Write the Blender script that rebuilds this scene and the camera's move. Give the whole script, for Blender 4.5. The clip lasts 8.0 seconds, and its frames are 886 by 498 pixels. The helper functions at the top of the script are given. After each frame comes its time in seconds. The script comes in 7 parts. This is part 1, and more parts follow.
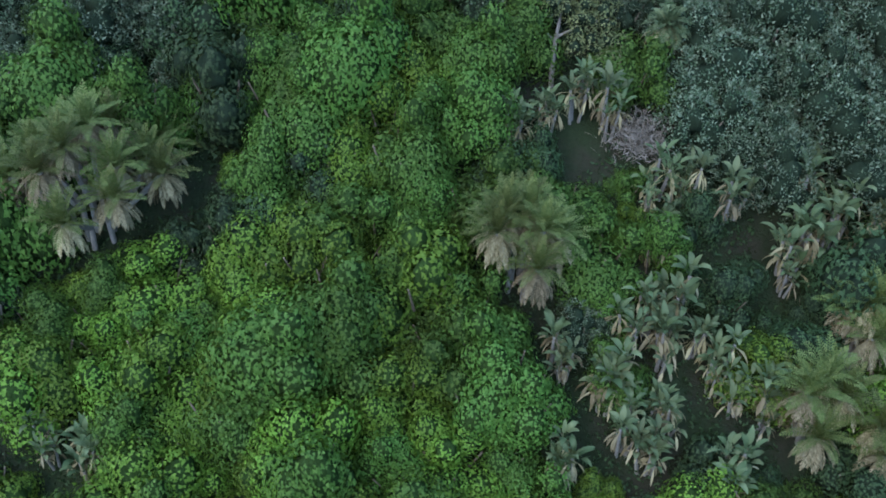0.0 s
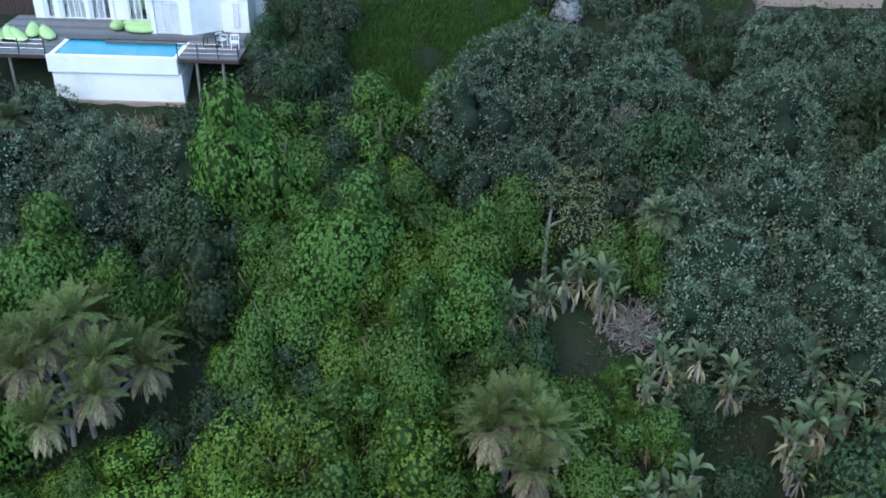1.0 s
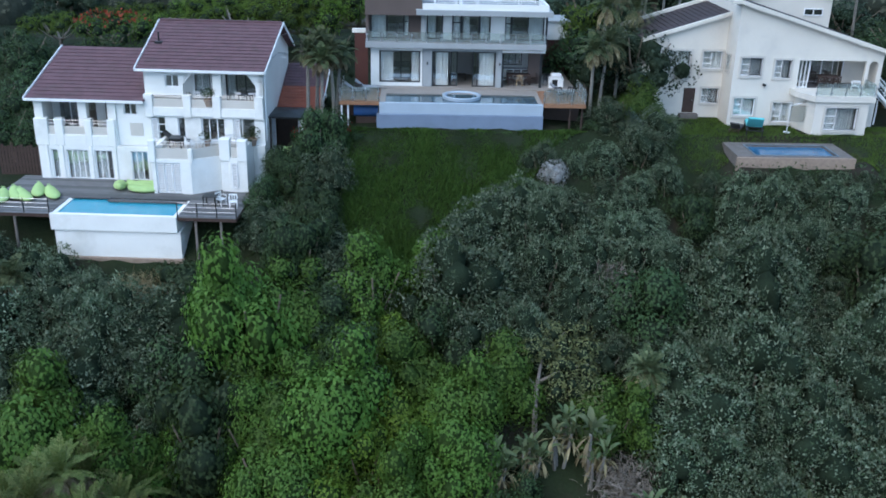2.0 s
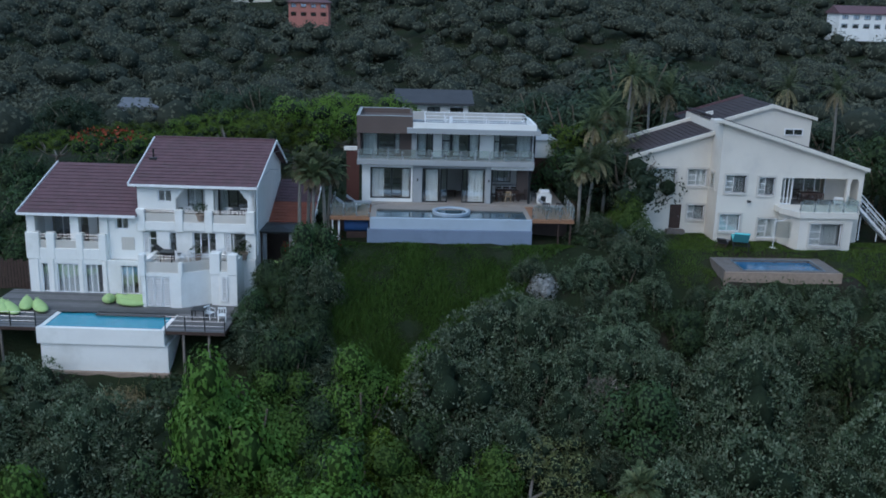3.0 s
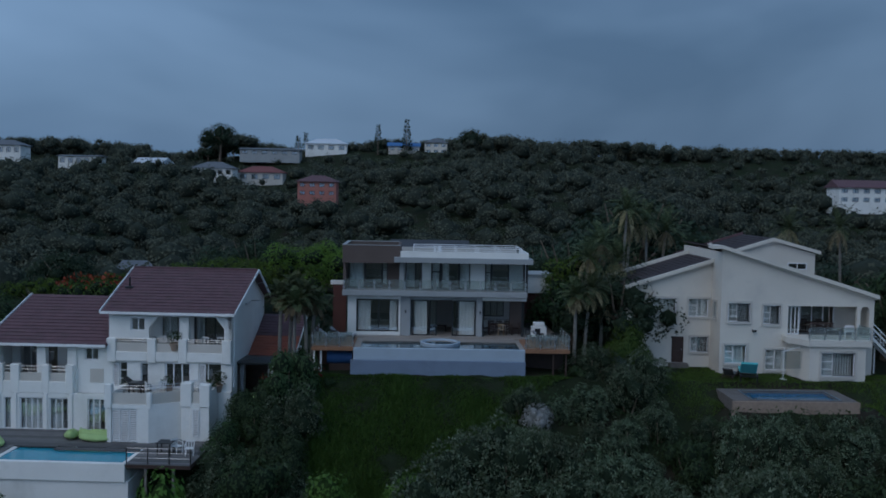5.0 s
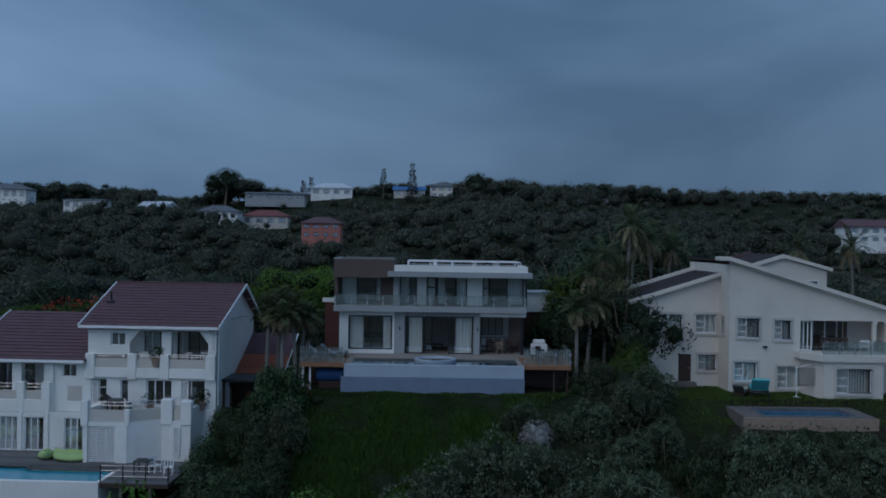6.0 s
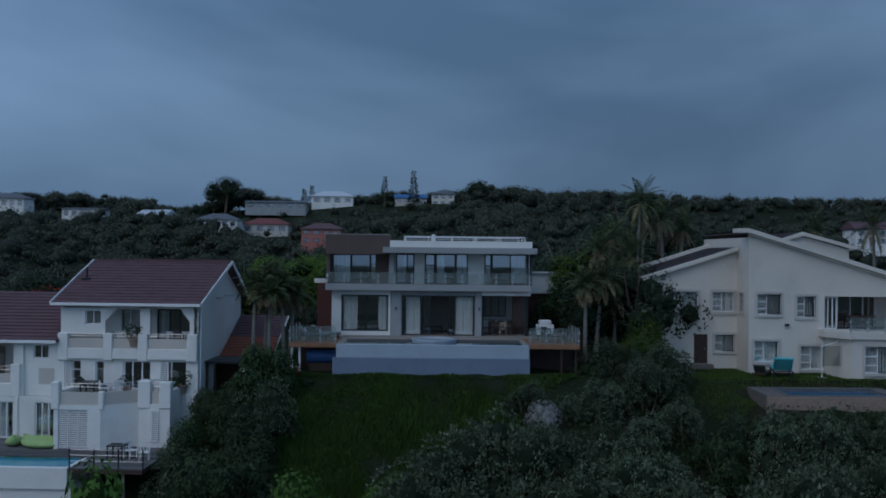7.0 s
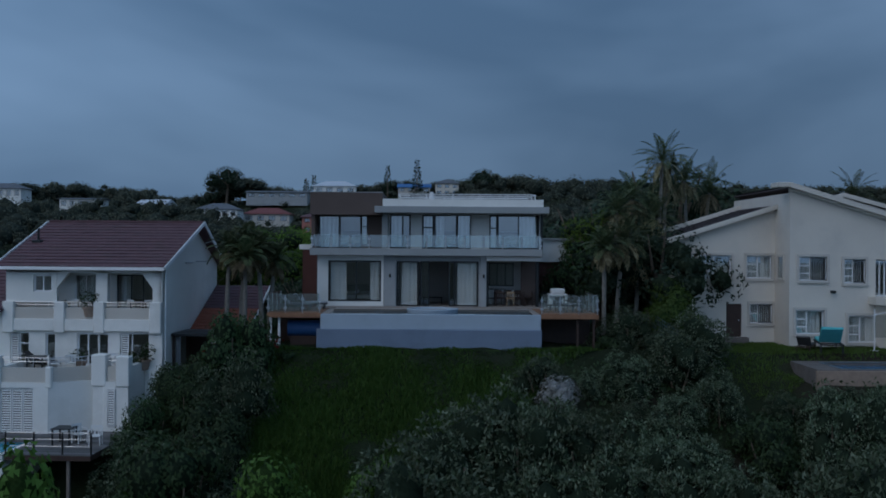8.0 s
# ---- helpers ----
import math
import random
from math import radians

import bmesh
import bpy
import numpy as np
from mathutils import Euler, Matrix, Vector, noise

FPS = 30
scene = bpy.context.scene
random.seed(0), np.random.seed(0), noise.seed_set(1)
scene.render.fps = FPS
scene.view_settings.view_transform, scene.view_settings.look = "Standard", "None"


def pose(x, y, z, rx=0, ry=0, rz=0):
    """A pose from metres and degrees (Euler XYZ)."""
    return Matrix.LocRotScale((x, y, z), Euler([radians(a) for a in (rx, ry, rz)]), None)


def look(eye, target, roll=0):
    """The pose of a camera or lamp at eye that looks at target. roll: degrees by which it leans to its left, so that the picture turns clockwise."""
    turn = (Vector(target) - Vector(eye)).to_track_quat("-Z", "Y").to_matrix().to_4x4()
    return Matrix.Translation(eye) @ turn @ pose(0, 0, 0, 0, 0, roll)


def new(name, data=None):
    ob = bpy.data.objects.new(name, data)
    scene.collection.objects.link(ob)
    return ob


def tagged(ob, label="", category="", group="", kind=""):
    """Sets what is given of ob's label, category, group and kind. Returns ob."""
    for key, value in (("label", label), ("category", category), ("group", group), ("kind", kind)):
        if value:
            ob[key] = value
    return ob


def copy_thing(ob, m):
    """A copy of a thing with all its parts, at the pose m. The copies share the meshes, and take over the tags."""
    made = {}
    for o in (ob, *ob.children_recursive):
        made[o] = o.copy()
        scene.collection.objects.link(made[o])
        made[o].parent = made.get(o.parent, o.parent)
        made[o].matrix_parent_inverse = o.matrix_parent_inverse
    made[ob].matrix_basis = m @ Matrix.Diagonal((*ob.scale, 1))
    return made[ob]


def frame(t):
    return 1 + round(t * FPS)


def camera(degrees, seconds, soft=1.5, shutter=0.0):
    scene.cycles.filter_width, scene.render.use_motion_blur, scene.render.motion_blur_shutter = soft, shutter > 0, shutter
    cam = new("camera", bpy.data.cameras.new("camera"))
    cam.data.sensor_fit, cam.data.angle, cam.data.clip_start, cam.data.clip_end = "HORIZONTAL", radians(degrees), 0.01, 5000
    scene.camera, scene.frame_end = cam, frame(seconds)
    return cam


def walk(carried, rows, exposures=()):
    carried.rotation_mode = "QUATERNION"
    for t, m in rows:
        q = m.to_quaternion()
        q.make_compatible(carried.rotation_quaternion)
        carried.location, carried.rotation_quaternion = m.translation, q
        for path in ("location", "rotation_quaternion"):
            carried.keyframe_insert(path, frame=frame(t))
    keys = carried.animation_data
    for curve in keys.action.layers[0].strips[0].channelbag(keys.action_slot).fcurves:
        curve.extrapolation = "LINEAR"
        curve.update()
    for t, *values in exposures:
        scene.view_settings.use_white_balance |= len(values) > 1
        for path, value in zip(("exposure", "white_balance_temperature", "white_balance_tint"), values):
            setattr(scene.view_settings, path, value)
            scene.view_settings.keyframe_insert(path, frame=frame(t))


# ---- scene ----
# camera and its flight
cam = camera(50.4, 8.0, soft=1.75)
PATH = [
    (0.0, look((-4.233, -65.879, 13.268), (-4.165, -64.353, 11.977), 1.8)),
    (0.5, look((-3.966, -64.352, 13.914), (-3.9, -62.731, 12.744), 1.7)),
    (1.0, look((-3.67, -63.864, 14.444), (-3.608, -62.152, 13.412), 1.4)),
    (1.5, look((-3.41, -64.101, 14.951), (-3.349, -62.311, 14.061), 1.4)),
    (2.0, look((-3.402, -64.465, 15.209), (-3.334, -62.613, 14.458), 1.4)),
    (3.5, look((-3.205, -64.541, 14.339), (-3.118, -62.585, 13.935), 1.6)),
    (4.0, look((-2.192, -64.119, 13.288), (-2.129, -62.142, 12.992), 1.4)),
    (4.5, look((-1.779, -63.203, 11.87), (-1.724, -61.214, 11.675), 1.2)),
    (5.0, look((-1.568, -62.19, 10.47), (-1.514, -60.194, 10.348), 1.1)),
    (6.5, look((-0.351, -58.005, 6.661), (-0.322, -56.005, 6.667), 0.8)),
    (7.0, look((-0.311, -55.73, 5.387), (-0.28, -53.73, 5.397), 0.6)),
    (7.5, look((-0.193, -52.537, 4.315), (-0.164, -50.537, 4.32), 0.6)),
    (8.0, look((0.104, -48.872, 3.44), (0.125, -46.872, 3.438), 0.4)),
]
EXPOSURES = [(0.0, 1.8, 6500, 10), (1.0, 1.68, 6600, 10), (2.0, 1.35, 6900, 10), (3.5, 0.3, 6900, 10), (4.5, -0.18, 6650, 10), (5.0, -0.38, 6550, 10), (6.5, -0.56, 6500, 10), (8.0, -0.58, 6500, 10)]
walk(cam, PATH, EXPOSURES)

# overcast evening sky, brighter over the sea behind the camera
SUN_EL, SUN_AZ = 44.0, 222.0
world = bpy.data.worlds.new("world")
scene.world = world
world.use_nodes = True
wn, wl = world.node_tree.nodes, world.node_tree.links
wn.clear()
w_out = wn.new("ShaderNodeOutputWorld")
w_bg = wn.new("ShaderNodeBackground")
w_sky = wn.new("ShaderNodeTexSky")
w_sky.sky_type = "NISHITA"
w_sky.sun_disc = False
w_sky.sun_elevation = radians(SUN_EL)
w_sky.sun_rotation = radians(SUN_AZ)
w_sky.dust_density = 3.0
w_tc = wn.new("ShaderNodeTexCoord")
w_map = wn.new("ShaderNodeMapping")
w_map.inputs["Scale"].default_value = (1.0, 1.0, 2.6)
w_map.inputs["Location"].default_value = (0.9, 0.35, 0.0)
w_no = wn.new("ShaderNodeTexNoise")
w_no.inputs["Scale"].default_value = 1.5
w_no.inputs["Detail"].default_value = 4.0
w_no.inputs["Roughness"].default_value = 0.5
w_no.inputs["Distortion"].default_value = 0.4
w_ra = wn.new("ShaderNodeValToRGB")
w_ra.color_ramp.elements[0].position = 0.38
w_ra.color_ramp.elements[0].color = (1.2, 2.5, 4.6, 1)
w_ra.color_ramp.elements[1].position = 0.64
w_ra.color_ramp.elements[1].color = (2.7, 4.7, 7.8, 1)
w_mix = wn.new("ShaderNodeMix")
w_mix.data_type = "RGBA"
w_mix.inputs["Factor"].default_value = 0.85
wl.new(w_tc.outputs["Generated"], w_map.inputs["Vector"])
wl.new(w_map.outputs["Vector"], w_no.inputs["Vector"])
wl.new(w_no.outputs["Fac"], w_ra.inputs["Fac"])
wl.new(w_sky.outputs["Color"], w_mix.inputs["A"])
wl.new(w_ra.outputs["Color"], w_mix.inputs["B"])
w_dot = wn.new("ShaderNodeVectorMath")
w_dot.operation = "DOT_PRODUCT"
w_dot.inputs[1].default_value = (math.sin(radians(SUN_AZ)) * math.cos(radians(SUN_EL)), math.cos(radians(SUN_AZ)) * math.cos(radians(SUN_EL)), math.sin(radians(SUN_EL)))
w_glow = wn.new("ShaderNodeMapRange")
w_glow.inputs["From Min"].default_value = -1.0
w_glow.inputs["From Max"].default_value = 1.0
w_glow.inputs["To Min"].default_value = 0.5
w_glow.inputs["To Max"].default_value = 1.9
w_mul = wn.new("ShaderNodeMix")
w_mul.data_type, w_mul.blend_type = "RGBA", "MULTIPLY"
w_mul.inputs["Factor"].default_value = 1.0
wl.new(w_tc.outputs["Generated"], w_dot.inputs[0])
wl.new(w_dot.outputs["Value"], w_glow.inputs["Value"])
wl.new(w_mix.outputs["Result"], w_mul.inputs["A"])
wl.new(w_glow.outputs["Result"], w_mul.inputs["B"])
wl.new(w_mul.outputs["Result"], w_bg.inputs["Color"])
w_bg.inputs["Strength"].default_value = 0.085
wl.new(w_bg.outputs["Background"], w_out.inputs["Surface"])

sun_data = bpy.data.lights.new("sun", "SUN")
sun_data.energy = 0.5
sun_data.angle = radians(50)
sun_data.color = (1.0, 0.97, 0.91)
sun = new("sun", sun_data)
az, el = radians(SUN_AZ), radians(SUN_EL)
sun.matrix_world = look((0, 0, 0), (-math.sin(az) * math.cos(el), -math.cos(az) * math.cos(el), -math.sin(el)))


# ---------------------------------------------------------------- materials
def mat(name, colour, rough=0.7, metal=0.0, vary=0.12, scale=1.2, fine=25.0, bump=0.15, dist=0.01, spec=0.4, stain=None, per=""):
    """A surface with colour varied at two scales, roughness variation and fine relief. stain: a second colour in patches."""
    m = bpy.data.materials.new(name)
    m.use_nodes = True
    n, l = m.node_tree.nodes, m.node_tree.links
    b = n["Principled BSDF"]
    tc = n.new("ShaderNodeTexCoord")
    big = n.new("ShaderNodeTexNoise")
    big.inputs["Scale"].default_value = scale
    big.inputs["Detail"].default_value = 6
    small = n.new("ShaderNodeTexNoise")
    small.inputs["Scale"].default_value = fine
    small.inputs["Detail"].default_value = 4
    l.new(tc.outputs["Object"], big.inputs["Vector"])
    l.new(tc.outputs["Object"], small.inputs["Vector"])
    ramp = n.new("ShaderNodeValToRGB")
    c = colour
    ramp.color_ramp.elements[0].position, ramp.color_ramp.elements[1].position = 0.3, 0.7
    ramp.color_ramp.elements[0].color = (c[0] * (1 - vary), c[1] * (1 - vary), c[2] * (1 - vary), 1)
    ramp.color_ramp.elements[1].color = (min(1, c[0] * (1 + vary)), min(1, c[1] * (1 + vary)), min(1, c[2] * (1 + vary)), 1)
    mean = n.new("ShaderNodeMix")
    mean.data_type = "FLOAT"
    mean.inputs["Factor"].default_value = 0.4
    l.new(big.outputs["Fac"], mean.inputs["A"])
    l.new(small.outputs["Fac"], mean.inputs["B"])
    l.new(mean.outputs["Result"], ramp.inputs["Fac"])
    colour_out = ramp.outputs["Color"]
    if stain:
        pick = n.new("ShaderNodeValToRGB")
        pick.color_ramp.elements[0].position, pick.color_ramp.elements[1].position = 0.5, 0.72
        st = n.new("ShaderNodeTexNoise")
        st.inputs["Scale"].default_value = scale * 0.7
        st.inputs["Detail"].default_value = 8
        st.inputs["Roughness"].default_value = 0.65
        l.new(tc.outputs["Object"], st.inputs["Vector"])
        l.new(st.outputs["Fac"], pick.inputs["Fac"])
        mx = n.new("ShaderNodeMix")
        mx.data_type = "RGBA"
        l.new(pick.outputs["Color"], mx.inputs["Factor"])
        l.new(colour_out, mx.inputs["A"])
        mx.inputs["B"].default_value = (*stain, 1)
        colour_out = mx.outputs["Result"]
    if per:
        hsv = n.new("ShaderNodeHueSaturation")
        src = n.new("ShaderNodeObjectInfo") if per == "object" else n.new("ShaderNodeNewGeometry")
        mr = n.new("ShaderNodeMapRange")
        mr.inputs["To Min"].default_value, mr.inputs["To Max"].default_value = 0.62, 1.4
        l.new(src.outputs["Random" if per == "object" else "Random Per Island"], mr.inputs["Value"])
        l.new(mr.outputs["Result"], hsv.inputs["Value"])
        l.new(colour_out, hsv.inputs["Color"])
        colour_out = hsv.outputs["Color"]
    l.new(colour_out, b.inputs["Base Color"])
    rr = n.new("ShaderNodeMapRange")
    rr.inputs["To Min"].default_value, rr.inputs["To Max"].default_value = max(0.02, rough - 0.08), min(1.0, rough + 0.08)
    l.new(small.outputs["Fac"], rr.inputs["Value"])
    l.new(rr.outputs["Result"], b.inputs["Roughness"])
    b.inputs["Metallic"].default_value = metal
    b.inputs["Specular IOR Level"].default_value = spec
    if bump:
        bp = n.new("ShaderNodeBump")
        bp.inputs["Strength"].default_value = bump
        bp.inputs["Distance"].default_value = dist
        l.new(small.outputs["Fac"], bp.inputs["Height"])
        l.new(bp.outputs["Normal"], b.inputs["Normal"])
    return m


def leaf_mat(name, colour, tip, rough=0.6, spec=0.2, patch=0.9, power=1.8, swing=0.4):
    """Foliage: every leaf a little different, each plant a little different, some light through the leaf."""
    m = bpy.data.materials.new(name)
    m.use_nodes = True
    n, l = m.node_tree.nodes, m.node_tree.links
    b = n["Principled BSDF"]
    geo = n.new("ShaderNodeNewGeometry")
    info = n.new("ShaderNodeObjectInfo")
    mx = n.new("ShaderNodeMix")
    mx.data_type = "RGBA"
    mx.inputs["A"].default_value = (*colour, 1)
    mx.inputs["B"].default_value = (*tip, 1)
    pw = n.new("ShaderNodeMath")
    pw.operation = "POWER"
    pw.inputs[1].default_value = power
    l.new(geo.outputs["Random Per Island"], pw.inputs[0])
    l.new(pw.outputs["Value"], mx.inputs["Factor"])
    tc = n.new("ShaderNodeTexCoord")
    no = n.new("ShaderNodeTexNoise")
    no.inputs["Scale"].default_value = patch
    no.inputs["Detail"].default_value = 3
    l.new(tc.outputs["Object"], no.inputs["Vector"])
    ad = n.new("ShaderNodeMath")
    ad.operation = "ADD"
    l.new(no.outputs["Fac"], ad.inputs[0])
    l.new(info.outputs["Random"], ad.inputs[1])
    mr = n.new("ShaderNodeMapRange")
    mr.inputs["From Min"].default_value, mr.inputs["From Max"].default_value = 0.3, 1.7
    mr.inputs["To Min"].default_value, mr.inputs["To Max"].default_value = 1 - swing, 1 + swing
    l.new(ad.outputs["Value"], mr.inputs["Value"])
    hue = n.new("ShaderNodeMapRange")
    hue.inputs["To Min"].default_value, hue.inputs["To Max"].default_value = 0.488, 0.515
    l.new(info.outputs["Random"], hue.inputs["Value"])
    hsv = n.new("ShaderNodeHueSaturation")
    l.new(hue.outputs["Result"], hsv.inputs["Hue"])
    l.new(mr.outputs["Result"], hsv.inputs["Value"])
    l.new(mx.outputs["Result"], hsv.inputs["Color"])
    l.new(hsv.outputs["Color"], b.inputs["Base Color"])
    b.inputs["Roughness"].default_value = rough
    b.inputs["Specular IOR Level"].default_value = spec
    tr = n.new("ShaderNodeBsdfTranslucent")
    l.new(hsv.outputs["Color"], tr.inputs["Color"])
    ms = n.new("ShaderNodeMixShader")
    ms.inputs["Fac"].default_value = 0.2
    l.new(b.outputs["BSDF"], ms.inputs[1])
    l.new(tr.outputs["BSDF"], ms.inputs[2])
    l.new(ms.outputs["Shader"], n["Material Output"].inputs["Surface"])
    return m


def glass_mat(name, tint=(0.9, 0.95, 0.95), rough=0.02, dust_sheen=0.0, gloss=0.05):
    m = bpy.data.materials.new(name)
    m.use_nodes = True
    n, l = m.node_tree.nodes, m.node_tree.links
    n.remove(n["Principled BSDF"])
    tr = n.new("ShaderNodeBsdfTransparent")
    tr.inputs["Color"].default_value = (*tint, 1)
    gl = n.new("ShaderNodeBsdfGlossy")
    gl.inputs["Roughness"].default_value = rough
    lw = n.new("ShaderNodeLayerWeight")
    lw.inputs["Blend"].default_value = 0.5
    pw = n.new("ShaderNodeMath")
    pw.operation = "POWER"
    pw.inputs[1].default_value = 3.0
    fr = n.new("ShaderNodeMapRange")
    fr.inputs["To Min"].default_value, fr.inputs["To Max"].default_value = gloss, 0.8
    l.new(lw.outputs["Facing"], pw.inputs[0])
    l.new(pw.outputs["Value"], fr.inputs["Value"])
    tc = n.new("ShaderNodeTexCoord")
    no = n.new("ShaderNodeTexNoise")
    no.inputs["Scale"].default_value = 0.8
    bp = n.new("ShaderNodeBump")
    bp.inputs["Strength"].default_value = 0.03
    l.new(tc.outputs["Object"], no.inputs["Vector"])
    l.new(no.outputs["Fac"], bp.inputs["Height"])
    l.new(bp.outputs["Normal"], gl.inputs["Normal"])
    ms = n.new("ShaderNodeMixShader")
    l.new(fr.outputs["Result"], ms.inputs["Fac"])
    l.new(tr.outputs["BSDF"], ms.inputs[1])
    l.new(gl.outputs["BSDF"], ms.inputs[2])
    last = ms
    # white diffuse for dust and, painted in, the pale reflection on rail glass
    if dust_sheen:
        df = n.new("ShaderNodeBsdfDiffuse")
        df.inputs["Color"].default_value = (0.75, 0.82, 0.82, 1)
        md = n.new("ShaderNodeMixShader")
        md.inputs["Fac"].default_value = dust_sheen
        l.new(ms.outputs["Shader"], md.inputs[1])
        l.new(df.outputs["BSDF"], md.inputs[2])
        last = md
    l.new(last.outputs["Shader"], n["Material Output"].inputs["Surface"])
    return m


WHITE = mat("white_plaster", (0.79, 0.78, 0.745), 0.85, vary=0.06, scale=0.5, fine=18, bump=0.2, stain=(0.64, 0.63, 0.59))
CREAM = mat("cream_plaster", (0.67, 0.62, 0.55), 0.85, vary=0.05, scale=0.5, fine=18, bump=0.2, stain=(0.58, 0.54, 0.49))
BEIGE = mat("beige_plaster", (0.55, 0.51, 0.46), 0.85, vary=0.08, scale=0.7, bump=0.2)
GREY = mat("grey_plaster", (0.33, 0.345, 0.35), 0.85, vary=0.07, scale=0.6, bump=0.15, stain=(0.28, 0.29, 0.29))
BROWN = mat("brown_plaster", (0.115, 0.085, 0.075), 0.8, vary=0.1, scale=0.8, bump=0.2)
INNER = mat("inner_wall_paint", (0.5, 0.48, 0.45), 0.9, vary=0.05)
POOLWALL = mat("blue_grey_paint", (0.36, 0.43, 0.50), 0.6, vary=0.06, scale=0.5, stain=(0.32, 0.38, 0.44))
POOLBASE = mat("slate_blue_paint", (0.17, 0.22, 0.30), 0.7, vary=0.08, scale=0.6, stain=(0.14, 0.18, 0.24))
BLUE = mat("blue_tank_plastic", (0.03, 0.10, 0.26), 0.5, vary=0.1)
TILE_RED = mat("dark_red_roof_tile", (0.128, 0.066, 0.074), 0.75, vary=0.22, scale=1.5, bump=0.3, stain=(0.10, 0.06, 0.06))
TILE_ORANGE = mat("terracotta_roof_tile", (0.30, 0.085, 0.05), 0.75, vary=0.25, scale=1.5, bump=0.3)
TILE_DARK = mat("dark_brown_roof_tile", (0.05, 0.035, 0.035), 0.75, vary=0.25, scale=1.5, bump=0.3)
PAVER = mat("grey_brown_paving_brick", (0.15, 0.13, 0.118), 0.85, vary=0.25, scale=2.5, bump=0.3)
TILE_HILL = mat("dull_red_roof_tile", (0.19, 0.06, 0.055), 0.75, vary=0.25, scale=1.5, bump=0.3)
TILE_GREY = mat("grey_roof_sheet", (0.12, 0.125, 0.135), 0.6, vary=0.2, scale=0.8, bump=0.2)
FRAME = mat("dark_aluminium", (0.035, 0.038, 0.04), 0.4, metal=0.6, vary=0.1)
WFRAME = mat("white_frame_paint", (0.8, 0.8, 0.8), 0.5, vary=0.04)
STEEL = mat("brushed_steel", (0.6, 0.6, 0.61), 0.3, metal=1.0, vary=0.06)
WOOD = mat("brown_deck_timber", (0.27, 0.135, 0.075), 0.7, vary=0.2, scale=3, fine=40, bump=0.3)
DECKGREY = mat("weathered_deck_timber", (0.125, 0.12, 0.118), 0.75, vary=0.2, scale=2, fine=40, bump=0.3, per="object")
DECKTAN = mat("beige_deck_tile", (0.30, 0.26, 0.23), 0.7, vary=0.12, scale=1.5, bump=0.15)
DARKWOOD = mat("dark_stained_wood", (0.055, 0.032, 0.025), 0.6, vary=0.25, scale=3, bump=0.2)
CURTAIN = mat("pale_curtain_cloth", (0.88, 0.9, 0.9), 0.95, vary=0.06, scale=2, bump=0.1)
CLOTH = mat("grey_upholstery", (0.3, 0.3, 0.31), 0.95, vary=0.1)
LIME = mat("lime_green_fabric", (0.36, 0.5, 0.2), 0.9, vary=0.14, scale=3, bump=0.3)
TURQ = mat("turquoise_fabric", (0.10, 0.50, 0.52), 0.9, vary=0.1, scale=3, bump=0.2)
PLASTIC = mat("white_plastic", (0.75, 0.75, 0.74), 0.5, vary=0.04)
BLACK = mat("black_rattan", (0.02, 0.02, 0.021), 0.6, vary=0.2)
BRICK = mat("brown_brick_paving", (0.30, 0.22, 0.17), 0.85, vary=0.2, scale=4, bump=0.3)
STONE = mat("pale_stone", (0.3, 0.3, 0.295), 0.9, vary=0.25, scale=2.5, fine=30, bump=0.6, dist=0.04, stain=(0.2, 0.2, 0.19))
BARK = mat("grey_brown_bark", (0.16, 0.12, 0.09), 0.9, vary=0.35, scale=4, fine=30, bump=0.6, dist=0.03)
PALEBARK = mat("pale_bare_bark", (0.19, 0.165, 0.145), 0.85, vary=0.2, scale=4, fine=30, bump=0.4)
PALMBARK = mat("ringed_palm_bark", (0.2, 0.185, 0.165), 0.9, vary=0.3, scale=5, fine=30, bump=0.6, dist=0.03)
# dark colour that paints the shade inside the far trees
SHADE_FAR = mat("painted_woods_shade", (0.036, 0.044, 0.034), 1.0, vary=0.4, scale=0.5, fine=3, bump=0.6, dist=0.2, spec=0.05)
# for crown insides: the shade between leaves is put into these dark colours
LEAF_SHADE = mat("painted_leaf_shade", (0.028, 0.052, 0.014), 1.0, vary=0.5, scale=4, fine=16, bump=0.8, dist=0.06, spec=0.05)
SHADE = mat("painted_crown_shade", (0.019, 0.029, 0.017), 1.0, vary=0.4, scale=3, fine=14, bump=0.6, dist=0.05, spec=0.05)
POOLTILE = mat("turquoise_pool_tile", (0.05, 0.36, 0.46), 0.4, vary=0.12, scale=3)
POOLTILE_D = mat("slate_pool_tile", (0.09, 0.13, 0.16), 0.4, vary=0.12, scale=3)
NET = mat("dark_green_mesh_fence", (0.04, 0.07, 0.07), 0.8, vary=0.2)
PINK = mat("salmon_plaster", (0.42, 0.16, 0.13), 0.85, vary=0.1, scale=0.5)
BLUEROOF = mat("blue_roof_sheet", (0.05, 0.16, 0.36), 0.6, vary=0.12)
GLASS = glass_mat("window_glass", (0.95, 0.97, 0.97), 0.02, 0.0, 0.22)
RAILGLASS = glass_mat("balustrade_glass", (0.9, 0.96, 0.95), 0.03, 0.07, 0.16)
WATER = mat("pool_water", (0.03, 0.30, 0.40), 0.08, vary=0.1, scale=0.8, fine=3.0, bump=0.12, dist=0.02, spec=0.6)
WATER_G = mat("blue_pool_water", (0.03, 0.13, 0.24), 0.08, vary=0.1, scale=0.8, fine=3.0, bump=0.12, dist=0.02, spec=0.6)
